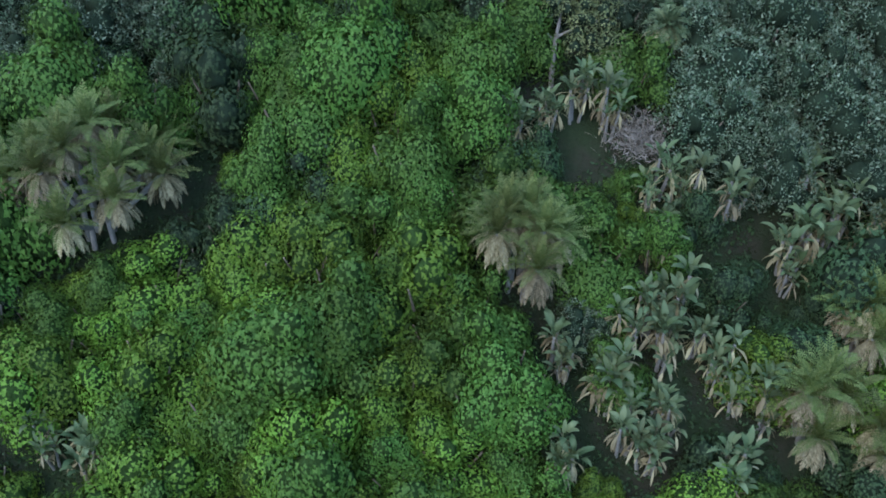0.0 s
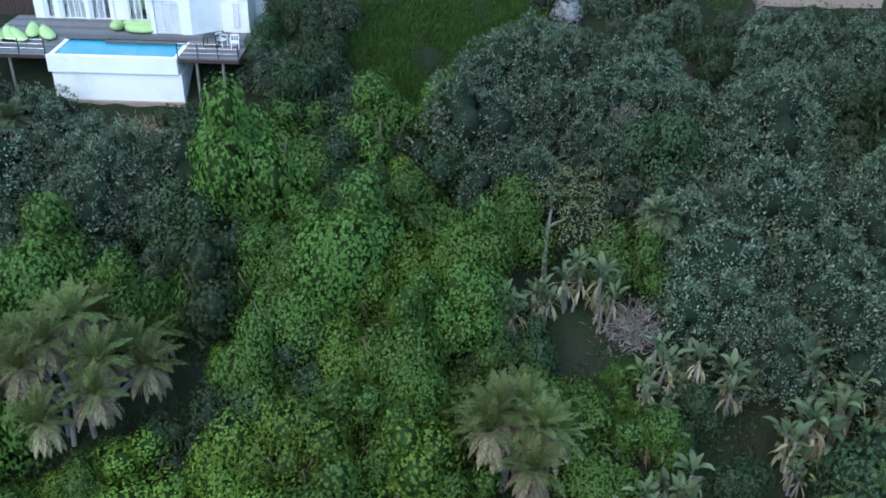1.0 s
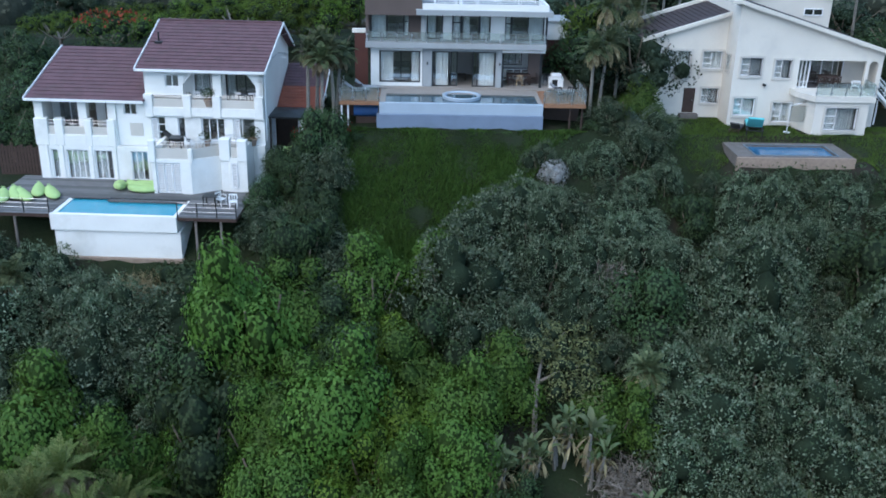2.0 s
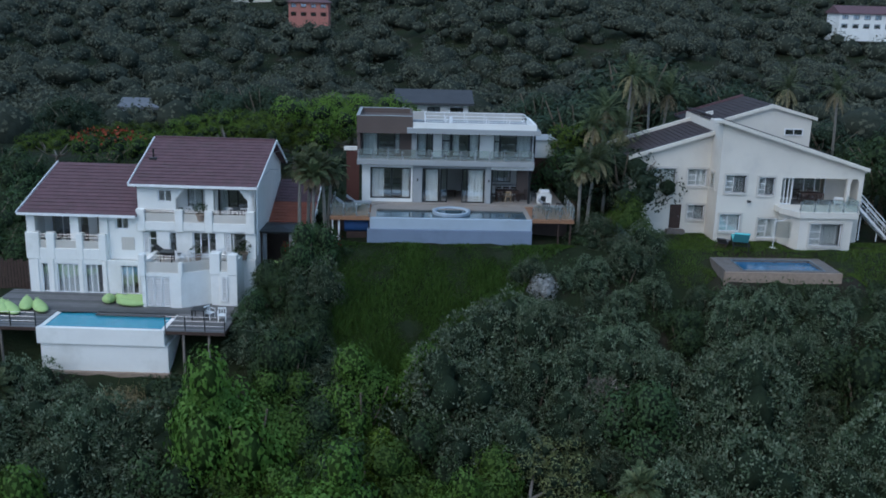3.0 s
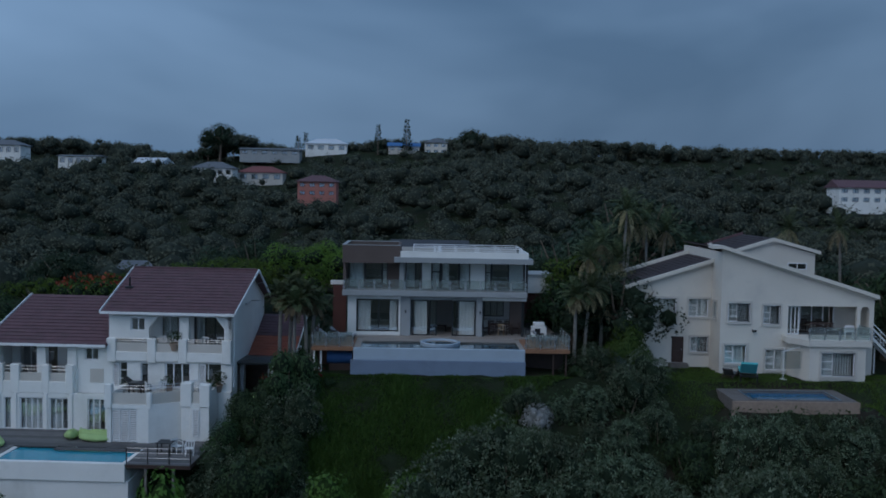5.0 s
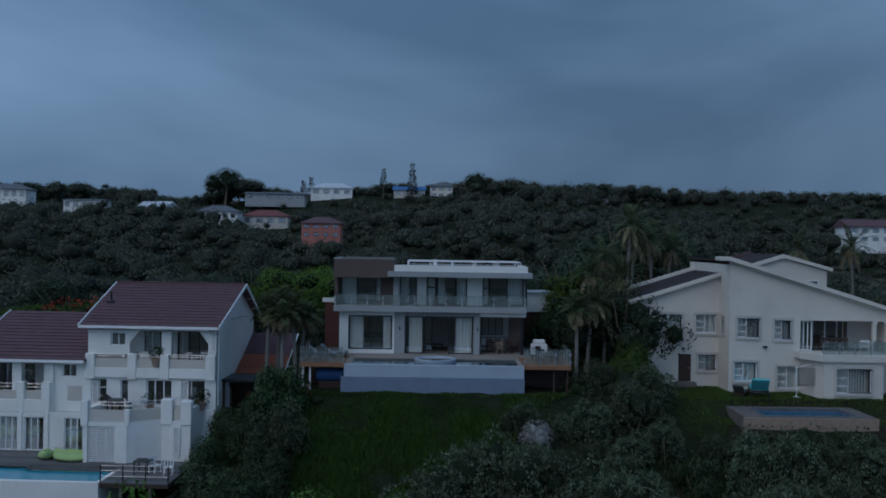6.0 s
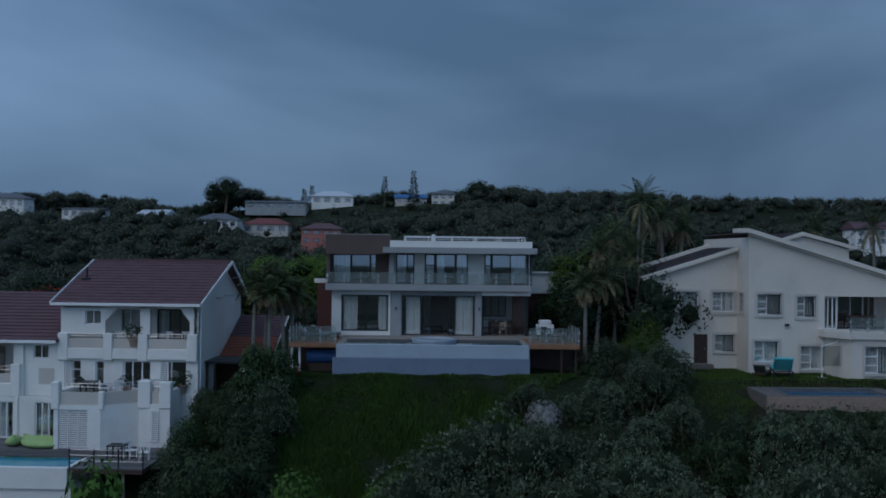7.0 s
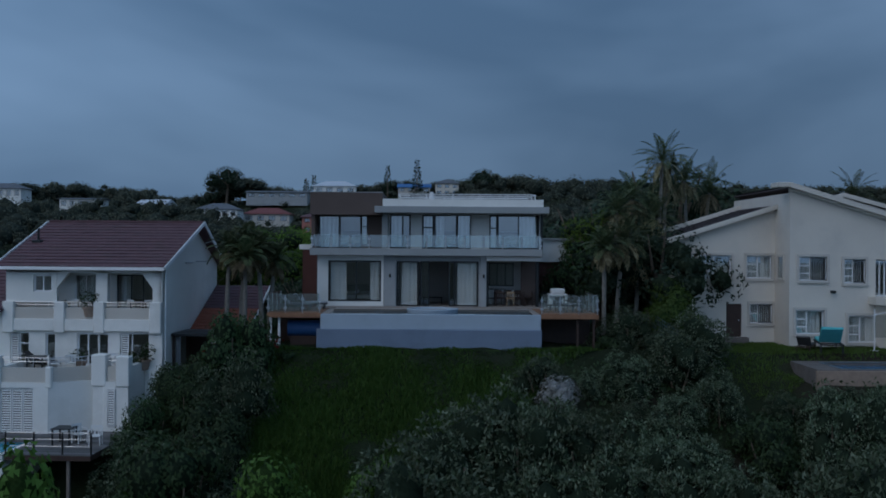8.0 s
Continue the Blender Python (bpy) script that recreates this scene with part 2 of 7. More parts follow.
WATER_D = mat("dark_pool_water", (0.05, 0.09, 0.11), 0.06, vary=0.1, scale=0.8, fine=3.0, bump=0.12, dist=0.02, spec=0.6)
SHUTTER = mat("white_louvre_paint", (0.74, 0.74, 0.73), 0.6, vary=0.05)

L_GREEN = leaf_mat("fresh_green_leaf", (0.062, 0.118, 0.021), (0.08, 0.142, 0.026), swing=0.5)
L_LIME = leaf_mat("yellow_green_leaf", (0.1, 0.172, 0.022), (0.122, 0.2, 0.027), swing=0.5)
L_DEEP = leaf_mat("deep_green_leaf", (0.032, 0.058, 0.023), (0.05, 0.083, 0.031))
L_SILVER = leaf_mat("silvery_grey_green_leaf", (0.046, 0.073, 0.037), (0.205, 0.24, 0.165), 0.8, 0.1, 0.9, 2.0)
L_OLIVE = leaf_mat("olive_brown_leaf", (0.11, 0.125, 0.05), (0.2, 0.205, 0.09))
L_BANANA = leaf_mat("grey_green_paddle_leaf", (0.06, 0.09, 0.038), (0.14, 0.165, 0.08), 0.6, 0.25)
L_PALM = leaf_mat("dusty_palm_leaf", (0.085, 0.112, 0.03), (0.16, 0.18, 0.062), 0.6)
L_PALMGREY = leaf_mat("grey_olive_palm_leaf", (0.045, 0.066, 0.028), (0.115, 0.125, 0.06), 0.7)
L_DRY = leaf_mat("dry_straw_leaf", (0.17, 0.138, 0.075), (0.36, 0.3, 0.185), 0.8)
L_DEAD = leaf_mat("dead_pinkish_grey_twig", (0.16, 0.13, 0.105), (0.34, 0.29, 0.25), 0.9)
# distance haze is put into this paler, greyer leaf colour
L_WOODS = leaf_mat("hazed_woodland_leaf", (0.092, 0.1, 0.073), (0.118, 0.124, 0.09), 0.9, 0.06, 0.11, 1.6, 0.75)
L_DARK = leaf_mat("dark_forest_leaf", (0.022, 0.042, 0.026), (0.056, 0.084, 0.048), 0.7)
L_RED = leaf_mat("scarlet_flower_petal", (0.2, 0.03, 0.015), (0.3, 0.06, 0.03), 0.7)
L_UMB = leaf_mat("umbrella_tree_leaf", (0.085, 0.135, 0.024), (0.108, 0.165, 0.03), 0.75, 0.1, 0.35, 1.8, 0.5)
L_GRASS = leaf_mat("lawn_grass_blade", (0.048, 0.094, 0.019), (0.075, 0.128, 0.028), 0.6)
L_TURF = leaf_mat("mown_turf_blade", (0.075, 0.145, 0.028), (0.1, 0.175, 0.036), 0.6)


# ---------------------------------------------------------------- building helpers
def thing(name, label, category, group="", kind="", at=(0, 0, 0), turn=0.0):
    ob = new(name)
    ob.matrix_basis = pose(*at, 0, 0, turn)
    return tagged(ob, label, category, group, kind)


def finish(name, bm, material, parent=None, label="", smooth=False):
    me = bpy.data.meshes.new(name)
    bmesh.ops.recalc_face_normals(bm, faces=bm.faces)
    bm.to_mesh(me)
    bm.free()
    if smooth:
        me.polygons.foreach_set("use_smooth", [True] * len(me.polygons))
    me.materials.append(material)
    ob = new(name, me)
    ob.parent = parent
    if label:
        ob["label"] = label
    return ob


part = finish


def raw(name, verts, faces, material, parent=None, label="", smooth=False):
    """A mesh object from numpy arrays: verts (n, 3), faces (m, k)."""
    me = bpy.data.meshes.new(name)
    faces = np.asarray(faces)
    k = faces.shape[1]
    me.vertices.add(len(verts))
    me.vertices.foreach_set("co", np.asarray(verts, dtype=np.float32).ravel())
    me.loops.add(faces.size)
    me.loops.foreach_set("vertex_index", faces.ravel().astype(np.int32))
    me.polygons.add(len(faces))
    me.polygons.foreach_set("loop_start", np.arange(0, faces.size, k, dtype=np.int32))
    me.polygons.foreach_set("loop_total", np.full(len(faces), k, dtype=np.int32))
    if smooth:
        me.polygons.foreach_set("use_smooth", [True] * len(faces))
    me.update(calc_edges=True)
    me.materials.append(material)
    ob = new(name, me)
    ob.parent = parent
    if label:
        ob["label"] = label
    return ob


def box(bm, x0, x1, y0, y1, z0, z1, bevel=0.0):
    v = [bm.verts.new((x, y, z)) for z in (z0, z1) for y in (y0, y1) for x in (x0, x1)]
    fs = [bm.faces.new([v[i] for i in q]) for q in ((0, 2, 3, 1), (4, 5, 7, 6), (0, 1, 5, 4), (2, 6, 7, 3), (0, 4, 6, 2), (1, 3, 7, 5))]
    if bevel:
        es = {e for f in fs for e in f.edges}
        bmesh.ops.bevel(bm, geom=list(es), offset=bevel, segments=1, affect="EDGES")


def bpart(name, material, parent, x0, x1, y0, y1, z0, z1, bevel=0.015, label=""):
    bm = bmesh.new()
    box(bm, x0, x1, y0, y1, z0, z1, bevel)
    return finish(name, bm, material, parent, label)


def holed(bm, x0, x1, z0, z1, y0, y1, holes):
    """A wall in the xz plane from y0 to y1 with rectangular openings (x0, x1, z0, z1) right through it."""
    xs = sorted({x0, x1, *[h[i] for h in holes for i in (0, 1) if x0 < h[i] < x1]})
    for a, b in zip(xs, xs[1:]):
        mid = (a + b) / 2
        cuts = sorted((max(h[2], z0), min(h[3], z1)) for h in holes if h[0] < mid < h[1])
        z = z0
        for c, d in cuts:
            if c > z + 1e-4:
                box(bm, a, b, y0, y1, z, c)
            z = max(z, d)
        if z < z1 - 1e-4:
            box(bm, a, b, y0, y1, z, z1)
    bmesh.ops.remove_doubles(bm, verts=bm.verts, dist=1e-4)


def cyl(bm, p, q, r0, r1, n=8):
    p, q = Vector(p), Vector(q)
    m = (q - p).to_track_quat("Z", "Y").to_matrix()
    a = [bm.verts.new(p + m @ Vector((r0 * math.cos(t), r0 * math.sin(t), 0))) for t in [2 * math.pi * i / n for i in range(n)]]
    b = [bm.verts.new(q + m @ Vector((r1 * math.cos(t), r1 * math.sin(t), 0))) for t in [2 * math.pi * i / n for i in range(n)]]
    for i in range(n):
        bm.faces.new((a[i], a[(i + 1) % n], b[(i + 1) % n], b[i]))
    bm.faces.new(a[::-1])
    bm.faces.new(b)


def window(parent, material, x0, x1, z0, z1, y, cols=(), rows=(), bar=0.06, deep=0.08, glass=True, name="window", label=""):
    """A framed window or glass door standing at y, facing -y, with its bars and one pane a light. cols, rows: places of the bars, 0 to 1."""
    cx = [x0] + [x0 + c * (x1 - x0) for c in cols] + [x1]
    cz = [z0] + [z0 + c * (z1 - z0) for c in rows] + [z1]
    lights = []
    for i, (a, b) in enumerate(zip(cx, cx[1:])):
        for k, (c, d) in enumerate(zip(cz, cz[1:])):
            lights.append((a + bar * (0.4 if i else 1), b - bar * (0.4 if i < len(cx) - 2 else 1), c + bar * (0.4 if k else 1), d - bar * (0.4 if k < len(cz) - 2 else 1)))
    bm = bmesh.new()
    holed(bm, x0, x1, z0, z1, y, y + deep, lights)
    w = finish(name, bm, material, parent, label)
    if glass:
        for a, b, c, d in lights:
            g = bpart("pane", GLASS, w, a, b, y + deep * 0.5, y + deep * 0.5 + 0.008, c, d, 0)
            g.visible_shadow = False
    return w


def curtain(parent, x0, x1, y, z0, z1, name="curtain", material=None, wave=0.05, label=""):
    """Hanging cloth with folds."""
    n = max(6, int((x1 - x0) / 0.07))
    v, f = [], []
    for i in range(n + 1):
        x = x0 + (x1 - x0) * i / n
        d = wave * (math.sin(i * 1.9) + 0.5 * math.sin(i * 0.77 + 1))
        v += [(x, y + d, z0), (x + 0.01 * math.sin(i * 3.1), y + d * 0.7, z1)]
    for i in range(n):
        f.append((2 * i, 2 * i + 2, 2 * i + 3, 2 * i + 1))
    return raw(name, np.array(v), f, material or CURTAIN, parent, label, smooth=True)


# ---------------------------------------------------------------- ground
def smooth(a, b, x):
    t = np.clip((np.asarray(x, dtype=float) - a) / (b - a), 0, 1)
    return t * t * (3 - 2 * t)


def ground_z(x, y):
    """Height of the hillside, the house terraces, the valley and the far ridge."""
    x, y = np.asarray(x, dtype=float), np.asarray(y, dtype=float)
    left = 1 - smooth(-14.5, -10.0, x)
    right = smooth(11.0, 15.0, x)
    edge = -1.0 * (1 - left) * (1 - right) - 4.4 * left - 0.35 * right
    base = -1.75 * (1 - left) - 5.95 * left - 0.1 * right
    down = np.maximum(0, edge - y)
    z = base - 0.60 * down
    z = np.where(z < -28, -28 - 9 * (1 - np.exp(-np.maximum(0, -28 - z) / 9)), z)
    pool_side = smooth(16.8, 18.4, x) * (1 - smooth(27.6, 29.2, x))
    shelf = -1.85 - np.clip(1.2 * (-0.6 - y), 0, 0.98) - 0.95 * np.maximum(0, -4.7 - y)
    z = np.where((y > -10) & (y < 3), z * (1 - pool_side) + pool_side * np.where(y > -4.7, shelf, np.maximum(z, shelf)), z)
    back = smooth(10, 30, y)
    z = z * (1 - back) + (-2.5) * back * 1.0
    far = -2.5 - 7.0 * smooth(35, 105, y) + 17.5 * smooth(115, 270, y) + 7.5 * smooth(260, 350, y) + 13.2 * smooth(340, 430, y)
    far = far + 3.0 * np.sin(x * 0.013 + 1.0) * smooth(120, 420, y) + 2.0 * np.sin(x * 0.031 + y * 0.02) * smooth(110, 300, y)
    far = far + 2.6 * smooth(60, 200, x) * smooth(300, 430, y)
    far = far + (4.0 * np.sin(x * 0.036 + 0.6 * np.sin(y * 0.03)) + 2.5 * np.sin(x * 0.071 + y * 0.045 + 1.3)) * smooth(120, 190, y) * (1 - smooth(330, 400, y))
    far = far - 14 * smooth(520, 1800, y)
    return np.where(y > 30, far, z)


def gz(x, y):
    return float(ground_z(x, y))


gx = np.unique(np.concatenate([np.linspace(-3000, -300, 14), np.linspace(-300, -50, 40), np.linspace(-50, 50, 90), np.linspace(50, 300, 40), np.linspace(300, 3000, 14)]))
gy = np.unique(np.concatenate([np.linspace(-3000, -90, 12), np.linspace(-90, 50, 126), np.linspace(50, 480, 90), np.linspace(480, 4000, 16)]))
GX, GY = np.meshgrid(gx, gy)
GZ = ground_z(GX, GY)
rough_near = np.random.RandomState(3).normal(0, 0.07, GX.shape) * (np.abs(GX) < 50) * (GY > -80) * (GY < 60)
GZ = GZ + rough_near
nx = len(gx)
ii, jj = np.meshgrid(np.arange(nx - 1), np.arange(len(gy) - 1))
q = (jj * nx + ii).ravel()
GROUND = mat("soil_and_low_growth", (0.018, 0.026, 0.012), 0.95, vary=0.45, scale=0.35, fine=6, bump=0.8, dist=0.1, stain=(0.035, 0.027, 0.022), spec=0.1)
ground = raw("ground", np.stack([GX.ravel(), GY.ravel(), GZ.ravel()], 1), np.stack([q, q + 1, q + nx + 1, q + nx], 1), GROUND, smooth=True)
tagged(ground, "sloping hillside of dark soil and low green growth", "ground", kind="structure")


# ---------------------------------------------------------------- the modern house in the middle
def glass_rail(parent, x0, x1, y, z, high=0.95, step=1.25):
    """Frameless glass balustrade with steel posts along x."""
    n = max(1, round((x1 - x0) / step))
    w = (x1 - x0) / n
    for i in range(n):
        g = bpart("glass_panel", RAILGLASS, parent, x0 + i * w + 0.04, x0 + (i + 1) * w - 0.04, y - 0.006, y + 0.006, z + 0.08, z + high, 0, "clear glass panel" if i == 0 else "")
        g.visible_shadow = False
    for i in range(n + 1):
        bm = bmesh.new()
        px = x0 + i * w
        box(bm, px - 0.025, px + 0.025, y - 0.025, y + 0.025, z, z + high * 0.92, 0.006)
        for dz in (0.25, 0.7):
            box(bm, px - 0.08, px + 0.08, y - 0.04, y + 0.04, z + dz * high - 0.05, z + dz * high + 0.05, 0.006)
        part("rail_post", bm, STEEL, parent)


def rail_y(parent, x, y0, y1, z, high=0.95):
    n = max(1, round((y1 - y0) / 1.3))
    w = (y1 - y0) / n
    for i in range(n):
        g = bpart("glass_panel", RAILGLASS, parent, x - 0.006, x + 0.006, y0 + i * w + 0.04, y0 + (i + 1) * w - 0.04, z + 0.08, z + high, 0)
        g.visible_shadow = False
        bpart("rail_post", STEEL, parent, x - 0.025, x + 0.025, y0 + (i + 1) * w - 0.025, y0 + (i + 1) * w + 0.025, z, z + high * 0.92, 0.006)


def modern_house():
    h = thing("modern_house", "modern two-storey white, grey and brown flat-roofed house with large glass doors", "house")
    Y = 5.0
    # ground floor slab and rooms
    bpart("floor_slab", DECKTAN, h, -6.5, 8.7, 4.3, 13.0, -0.25, 0.1, 0.01)
    bm = bmesh.new()
    holed(bm, -6.5, -2.72, 0.1, 3.0, Y, Y + 0.25, [(-5.88, -2.86, 0.36, 2.7)])
    box(bm, -6.5, -6.25, Y + 0.25, 13.0, 0.1, 3.0)
    part("wall", bm, WHITE, h)
    bm = bmesh.new()
    holed(bm, -2.72, 3.15, 0.1, 3.0, Y + 0.05, Y + 0.3, [(-1.98, 2.72, 0.1, 2.68)])
    part("wall", bm, GREY, h, "grey plastered wall round the wide sliding doors")
    for x in (-2.35, 3.0):
        bpart("pilaster", GREY, h, x - 0.33 if x < 0 else x - 0.2, x + 0.33 if x < 0 else x + 0.16, Y - 0.12, Y + 0.05, 0.1, 2.98, 0.01)
        bm = bmesh.new()
        cyl(bm, (x, Y - 0.2, 1.75), (x, Y - 0.2, 1.95), 0.05, 0.05, 8)
        box(bm, x - 0.03, x + 0.03, Y - 0.2, Y - 0.12, 1.8, 1.9)
        part("wall_light", bm, FRAME, h, "small dark up-and-down wall light")
    w = window(h, FRAME, -5.88, -2.86, 0.36, 2.7, Y + 0.06, cols=(0.53,), bar=0.09, label="black-framed picture window")
    curtain(w, -5.75, -4.85, Y + 0.28, 0.3, 2.75)
    curtain(w, -3.5, -2.9, Y + 0.28, 0.3, 2.75)
    w = window(h, FRAME, -1.98, -0.72, 0.1, 2.68, Y + 0.1, cols=(0.12,), bar=0.08, name="sliding_door", label="black-framed glass sliding door")
    curtain(w, -1.7, -0.8, Y + 0.28, 0.1, 2.7)
    w = window(h, FRAME, 1.0, 2.72, 0.1, 2.68, Y + 0.1, cols=(0.2,), bar=0.08, name="sliding_door")
    curtain(w, 1.5, 2.6, Y + 0.28, 0.1, 2.7)
    window(h, FRAME, -0.62, -0.1, 0.1, 2.68, Y + 0.2, bar=0.07, name="sliding_door")
    # open patio on the other side
    bm = bmesh.new()
    holed(bm, 3.15, 6.0, 0.1, 3.0, 8.2, 8.4, [(3.5, 5.0, 1.15, 2.55)])
    part("wall", bm, INNER, h, "shaded back wall of the open patio")
    window(h, FRAME, 3.5, 5.0, 1.15, 2.55, 8.22, cols=(0.33, 0.66), bar=0.06)
    bpart("wall", BROWN, h, 5.3, 6.3, Y + 1.6, Y + 1.85, 0.1, 3.0, 0.01, "dark brown side wall of the patio")
    bpart("column", FRAME, h, 6.0, 6.18, Y + 0.05, Y + 0.23, 0.1, 3.0, 0.01, "dark steel column")
    bpart("fascia", WHITE, h, 3.15, 6.3, Y - 0.3, Y - 0.06, 2.72, 2.98, 0.008, "white fascia over the patio")
    bpart("folding_door", FRAME, h, 3.17, 3.3, Y + 0.05, Y + 0.9, 0.1, 2.7, 0.01)
    # inner walls, back, ceiling
    bm = bmesh.new()
    box(bm, -2.85, -2.7, Y + 0.3, 13.0, 0.1, 3.0)
    box(bm, 3.0, 3.15, Y + 0.35, 13.0, 0.1, 3.0)
    box(bm, -6.25, 6.3, 12.8, 13.0, 0.1, 6.0)
    box(bm, -2.7, 1.2, 9.6, 9.75, 0.1, 3.0)
    box(bm, -6.25, -2.85, 9.0, 9.15, 0.1, 3.0)
    part("inner_wall", bm, INNER, h)
    # first-floor slab
    bm = bmesh.new()
    box(bm, -6.85, 6.3, 4.3, 13.0, 3.0, 3.4, 0.015)
    part("balcony_slab", bm, GREY, h, "grey plastered balcony slab")
    # upper storey
    U = 6.0
    bm = bmesh.new()
    holed(bm, -6.64, -2.84, 3.4, 5.3, U, U + 0.25, [(-6.58, -5.35, 3.4, 5.3), (-5.35, -4.1, 3.4, 5.3), (-4.1, -3.72, 3.6, 5.3)])
    box(bm, -6.85, -6.64, 4.9, 13.0, 3.4, 5.3)
    part("wall", bm, BROWN, h, "brown plastered upper wall")
    bm = bmesh.new()
    holed(bm, -2.84, 6.4, 3.4, 5.4, U, U + 0.25, [(-2.43, -1.21, 3.4, 5.38), (-0.55, 2.3, 3.4, 5.38), (3.37, 6.3, 3.4, 5.38)])
    box(bm, 6.2, 6.4, U + 0.25, 13.0, 3.4, 5.4)
    part("wall", bm, WHITE, h)
    bpart("column", FRAME, h, 6.22, 6.36, 4.75, 4.9, 3.4, 5.4, 0.01)
    bpart("column", GREY, h, -2.84, -2.5, U - 0.9, U, 3.4, 5.4, 0.01)
    w = window(h, FRAME, -6.58, -5.35, 3.4, 5.3, U + 0.08, bar=0.07)
    curtain(w, -6.45, -5.4, U + 0.2, 3.4, 5.3)
    window(h, FRAME, -5.35, -4.1, 3.4, 5.3, U + 0.1, bar=0.06, name="sliding_door")
    w = window(h, FRAME, -4.1, -3.72, 3.6, 5.3, U + 0.08, rows=(0.62,), bar=0.05)
    curtain(w, -4.06, -3.76, U + 0.2, 3.6, 5.3)
    w = window(h, FRAME, -2.43, -1.21, 3.4, 5.38, U + 0.08, cols=(0.62,), bar=0.09)
    curtain(w, -2.35, -1.75, U + 0.2, 3.4, 5.38)
    w = window(h, FRAME, -0.55, 0.16, 3.4, 5.38, U + 0.08, rows=(0.62,), bar=0.1)
    curtain(w, -0.45, 0.05, U + 0.2, 3.4, 5.38)
    w = window(h, FRAME, 0.16, 1.5, 3.4, 5.38, U + 0.1, bar=0.08, name="sliding_door")
    curtain(w, 0.3, 0.75, U + 0.2, 3.4, 5.38)
    w = window(h, FRAME, 1.5, 2.3, 3.4, 5.38, U + 0.08, bar=0.06)
    curtain(w, 1.55, 2.2, U + 0.2, 3.4, 5.38)
    w = window(h, FRAME, 3.37, 3.85, 3.4, 5.38, U + 0.08, rows=(0.62,), bar=0.08)
    curtain(w, 3.42, 3.8, U + 0.2, 3.4, 5.38)
    w = window(h, FRAME, 3.85, 6.3, 3.4, 5.38, U + 0.1, cols=(0.5,), bar=0.08, name="sliding_door")
    curtain(w, 5.15, 6.2, U + 0.2, 3.4, 5.38)
    bm = bmesh.new()
    box(bm, -2.9, -2.75, U + 0.25, 12.8, 3.4, 5.4)
    box(bm, 2.7, 2.85, U + 0.25, 12.8, 3.4, 5.4)
    box(bm, -6.6, 6.2, 9.5, 9.65, 3.4, 5.4)
    part("inner_wall", bm, INNER, h)
    # roofs: a brown block and a white parapet on a grey overhang
    bm = bmesh.new()
    box(bm, -6.88, -2.78, 4.6, 4.8, 5.3, 6.56)
    box(bm, -6.88, -6.68, 4.8, 10.0, 5.3, 6.56)
    box(bm, -2.98, -2.78, 4.8, 10.0, 5.3, 6.56)
    box(bm, -6.68, -2.98, 9.8, 10.0, 5.3, 6.56)
    box(bm, -6.68, -2.98, 4.8, 9.8, 5.3, 6.2)
    part("roof_block", bm, BROWN, h, "brown plastered roof block with parapet")
    bm = bmesh.new()
    box(bm, -6.9, -2.76, 4.58, 4.82, 6.56, 6.6)
    box(bm, -6.9, -6.66, 4.82, 10.0, 6.56, 6.6)
    box(bm, -6.66, -3.0, 9.78, 10.02, 6.56, 6.6)
    part("coping", bm, GREY, h)
    bpart("roof_overhang", GREY, h, -3.2, 6.62, 3.95, 9.4, 5.41, 5.78, 0.015, "grey plastered roof overhang")
    bm = bmesh.new()
    box(bm, -2.76, 6.32, 4.2, 4.42, 5.78, 6.2, 0.012)
    box(bm, 6.1, 6.32, 4.42, 8.6, 5.78, 6.2)
    part("parapet", bm, WHITE, h, "white roof parapet")
    bpart("roof_floor", TILE_GREY, h, -2.76, 6.1, 4.42, 8.4, 5.78, 5.8, 0, "grey roof terrace floor")
    for yy in (4.31, 6.2, 8.5):
        bm = bmesh.new()
        x0, x1 = -1.85, 5.85
        box(bm, x0, x1, yy - 0.025, yy + 0.025, 6.45, 6.5, 0.006)
        if yy == 4.31:
            box(bm, x0, x1, yy - 0.02, yy + 0.02, 6.28, 6.31)
        for i in range(6):
            px = x0 + (x1 - x0) * i / 5
            box(bm, px - 0.025, px + 0.025, yy - 0.025, yy + 0.025, 6.2 if yy == 4.31 else 5.8, 6.45)
        part("roof_rail", bm, WFRAME, h, "white metal roof-terrace rail" if yy == 4.31 else "")
    for x in (-1.85, 5.85):
        bpart("roof_rail", WFRAME, h, x - 0.025, x + 0.025, 4.35, 8.5, 6.45, 6.5, 0.006)
    bm = bmesh.new()
    cyl(bm, (0.0, 4.6, 6.2), (0.0, 4.6, 6.62), 0.16, 0.1)
    part("roof_vent", bm, WFRAME, h)
    glass_rail(h, -6.75, 6.2, 4.4, 3.4, 0.76, 1.1)
    rail_y(h, -6.75, 4.4, 5.9, 3.4, 0.76)
    return h


modern_house()


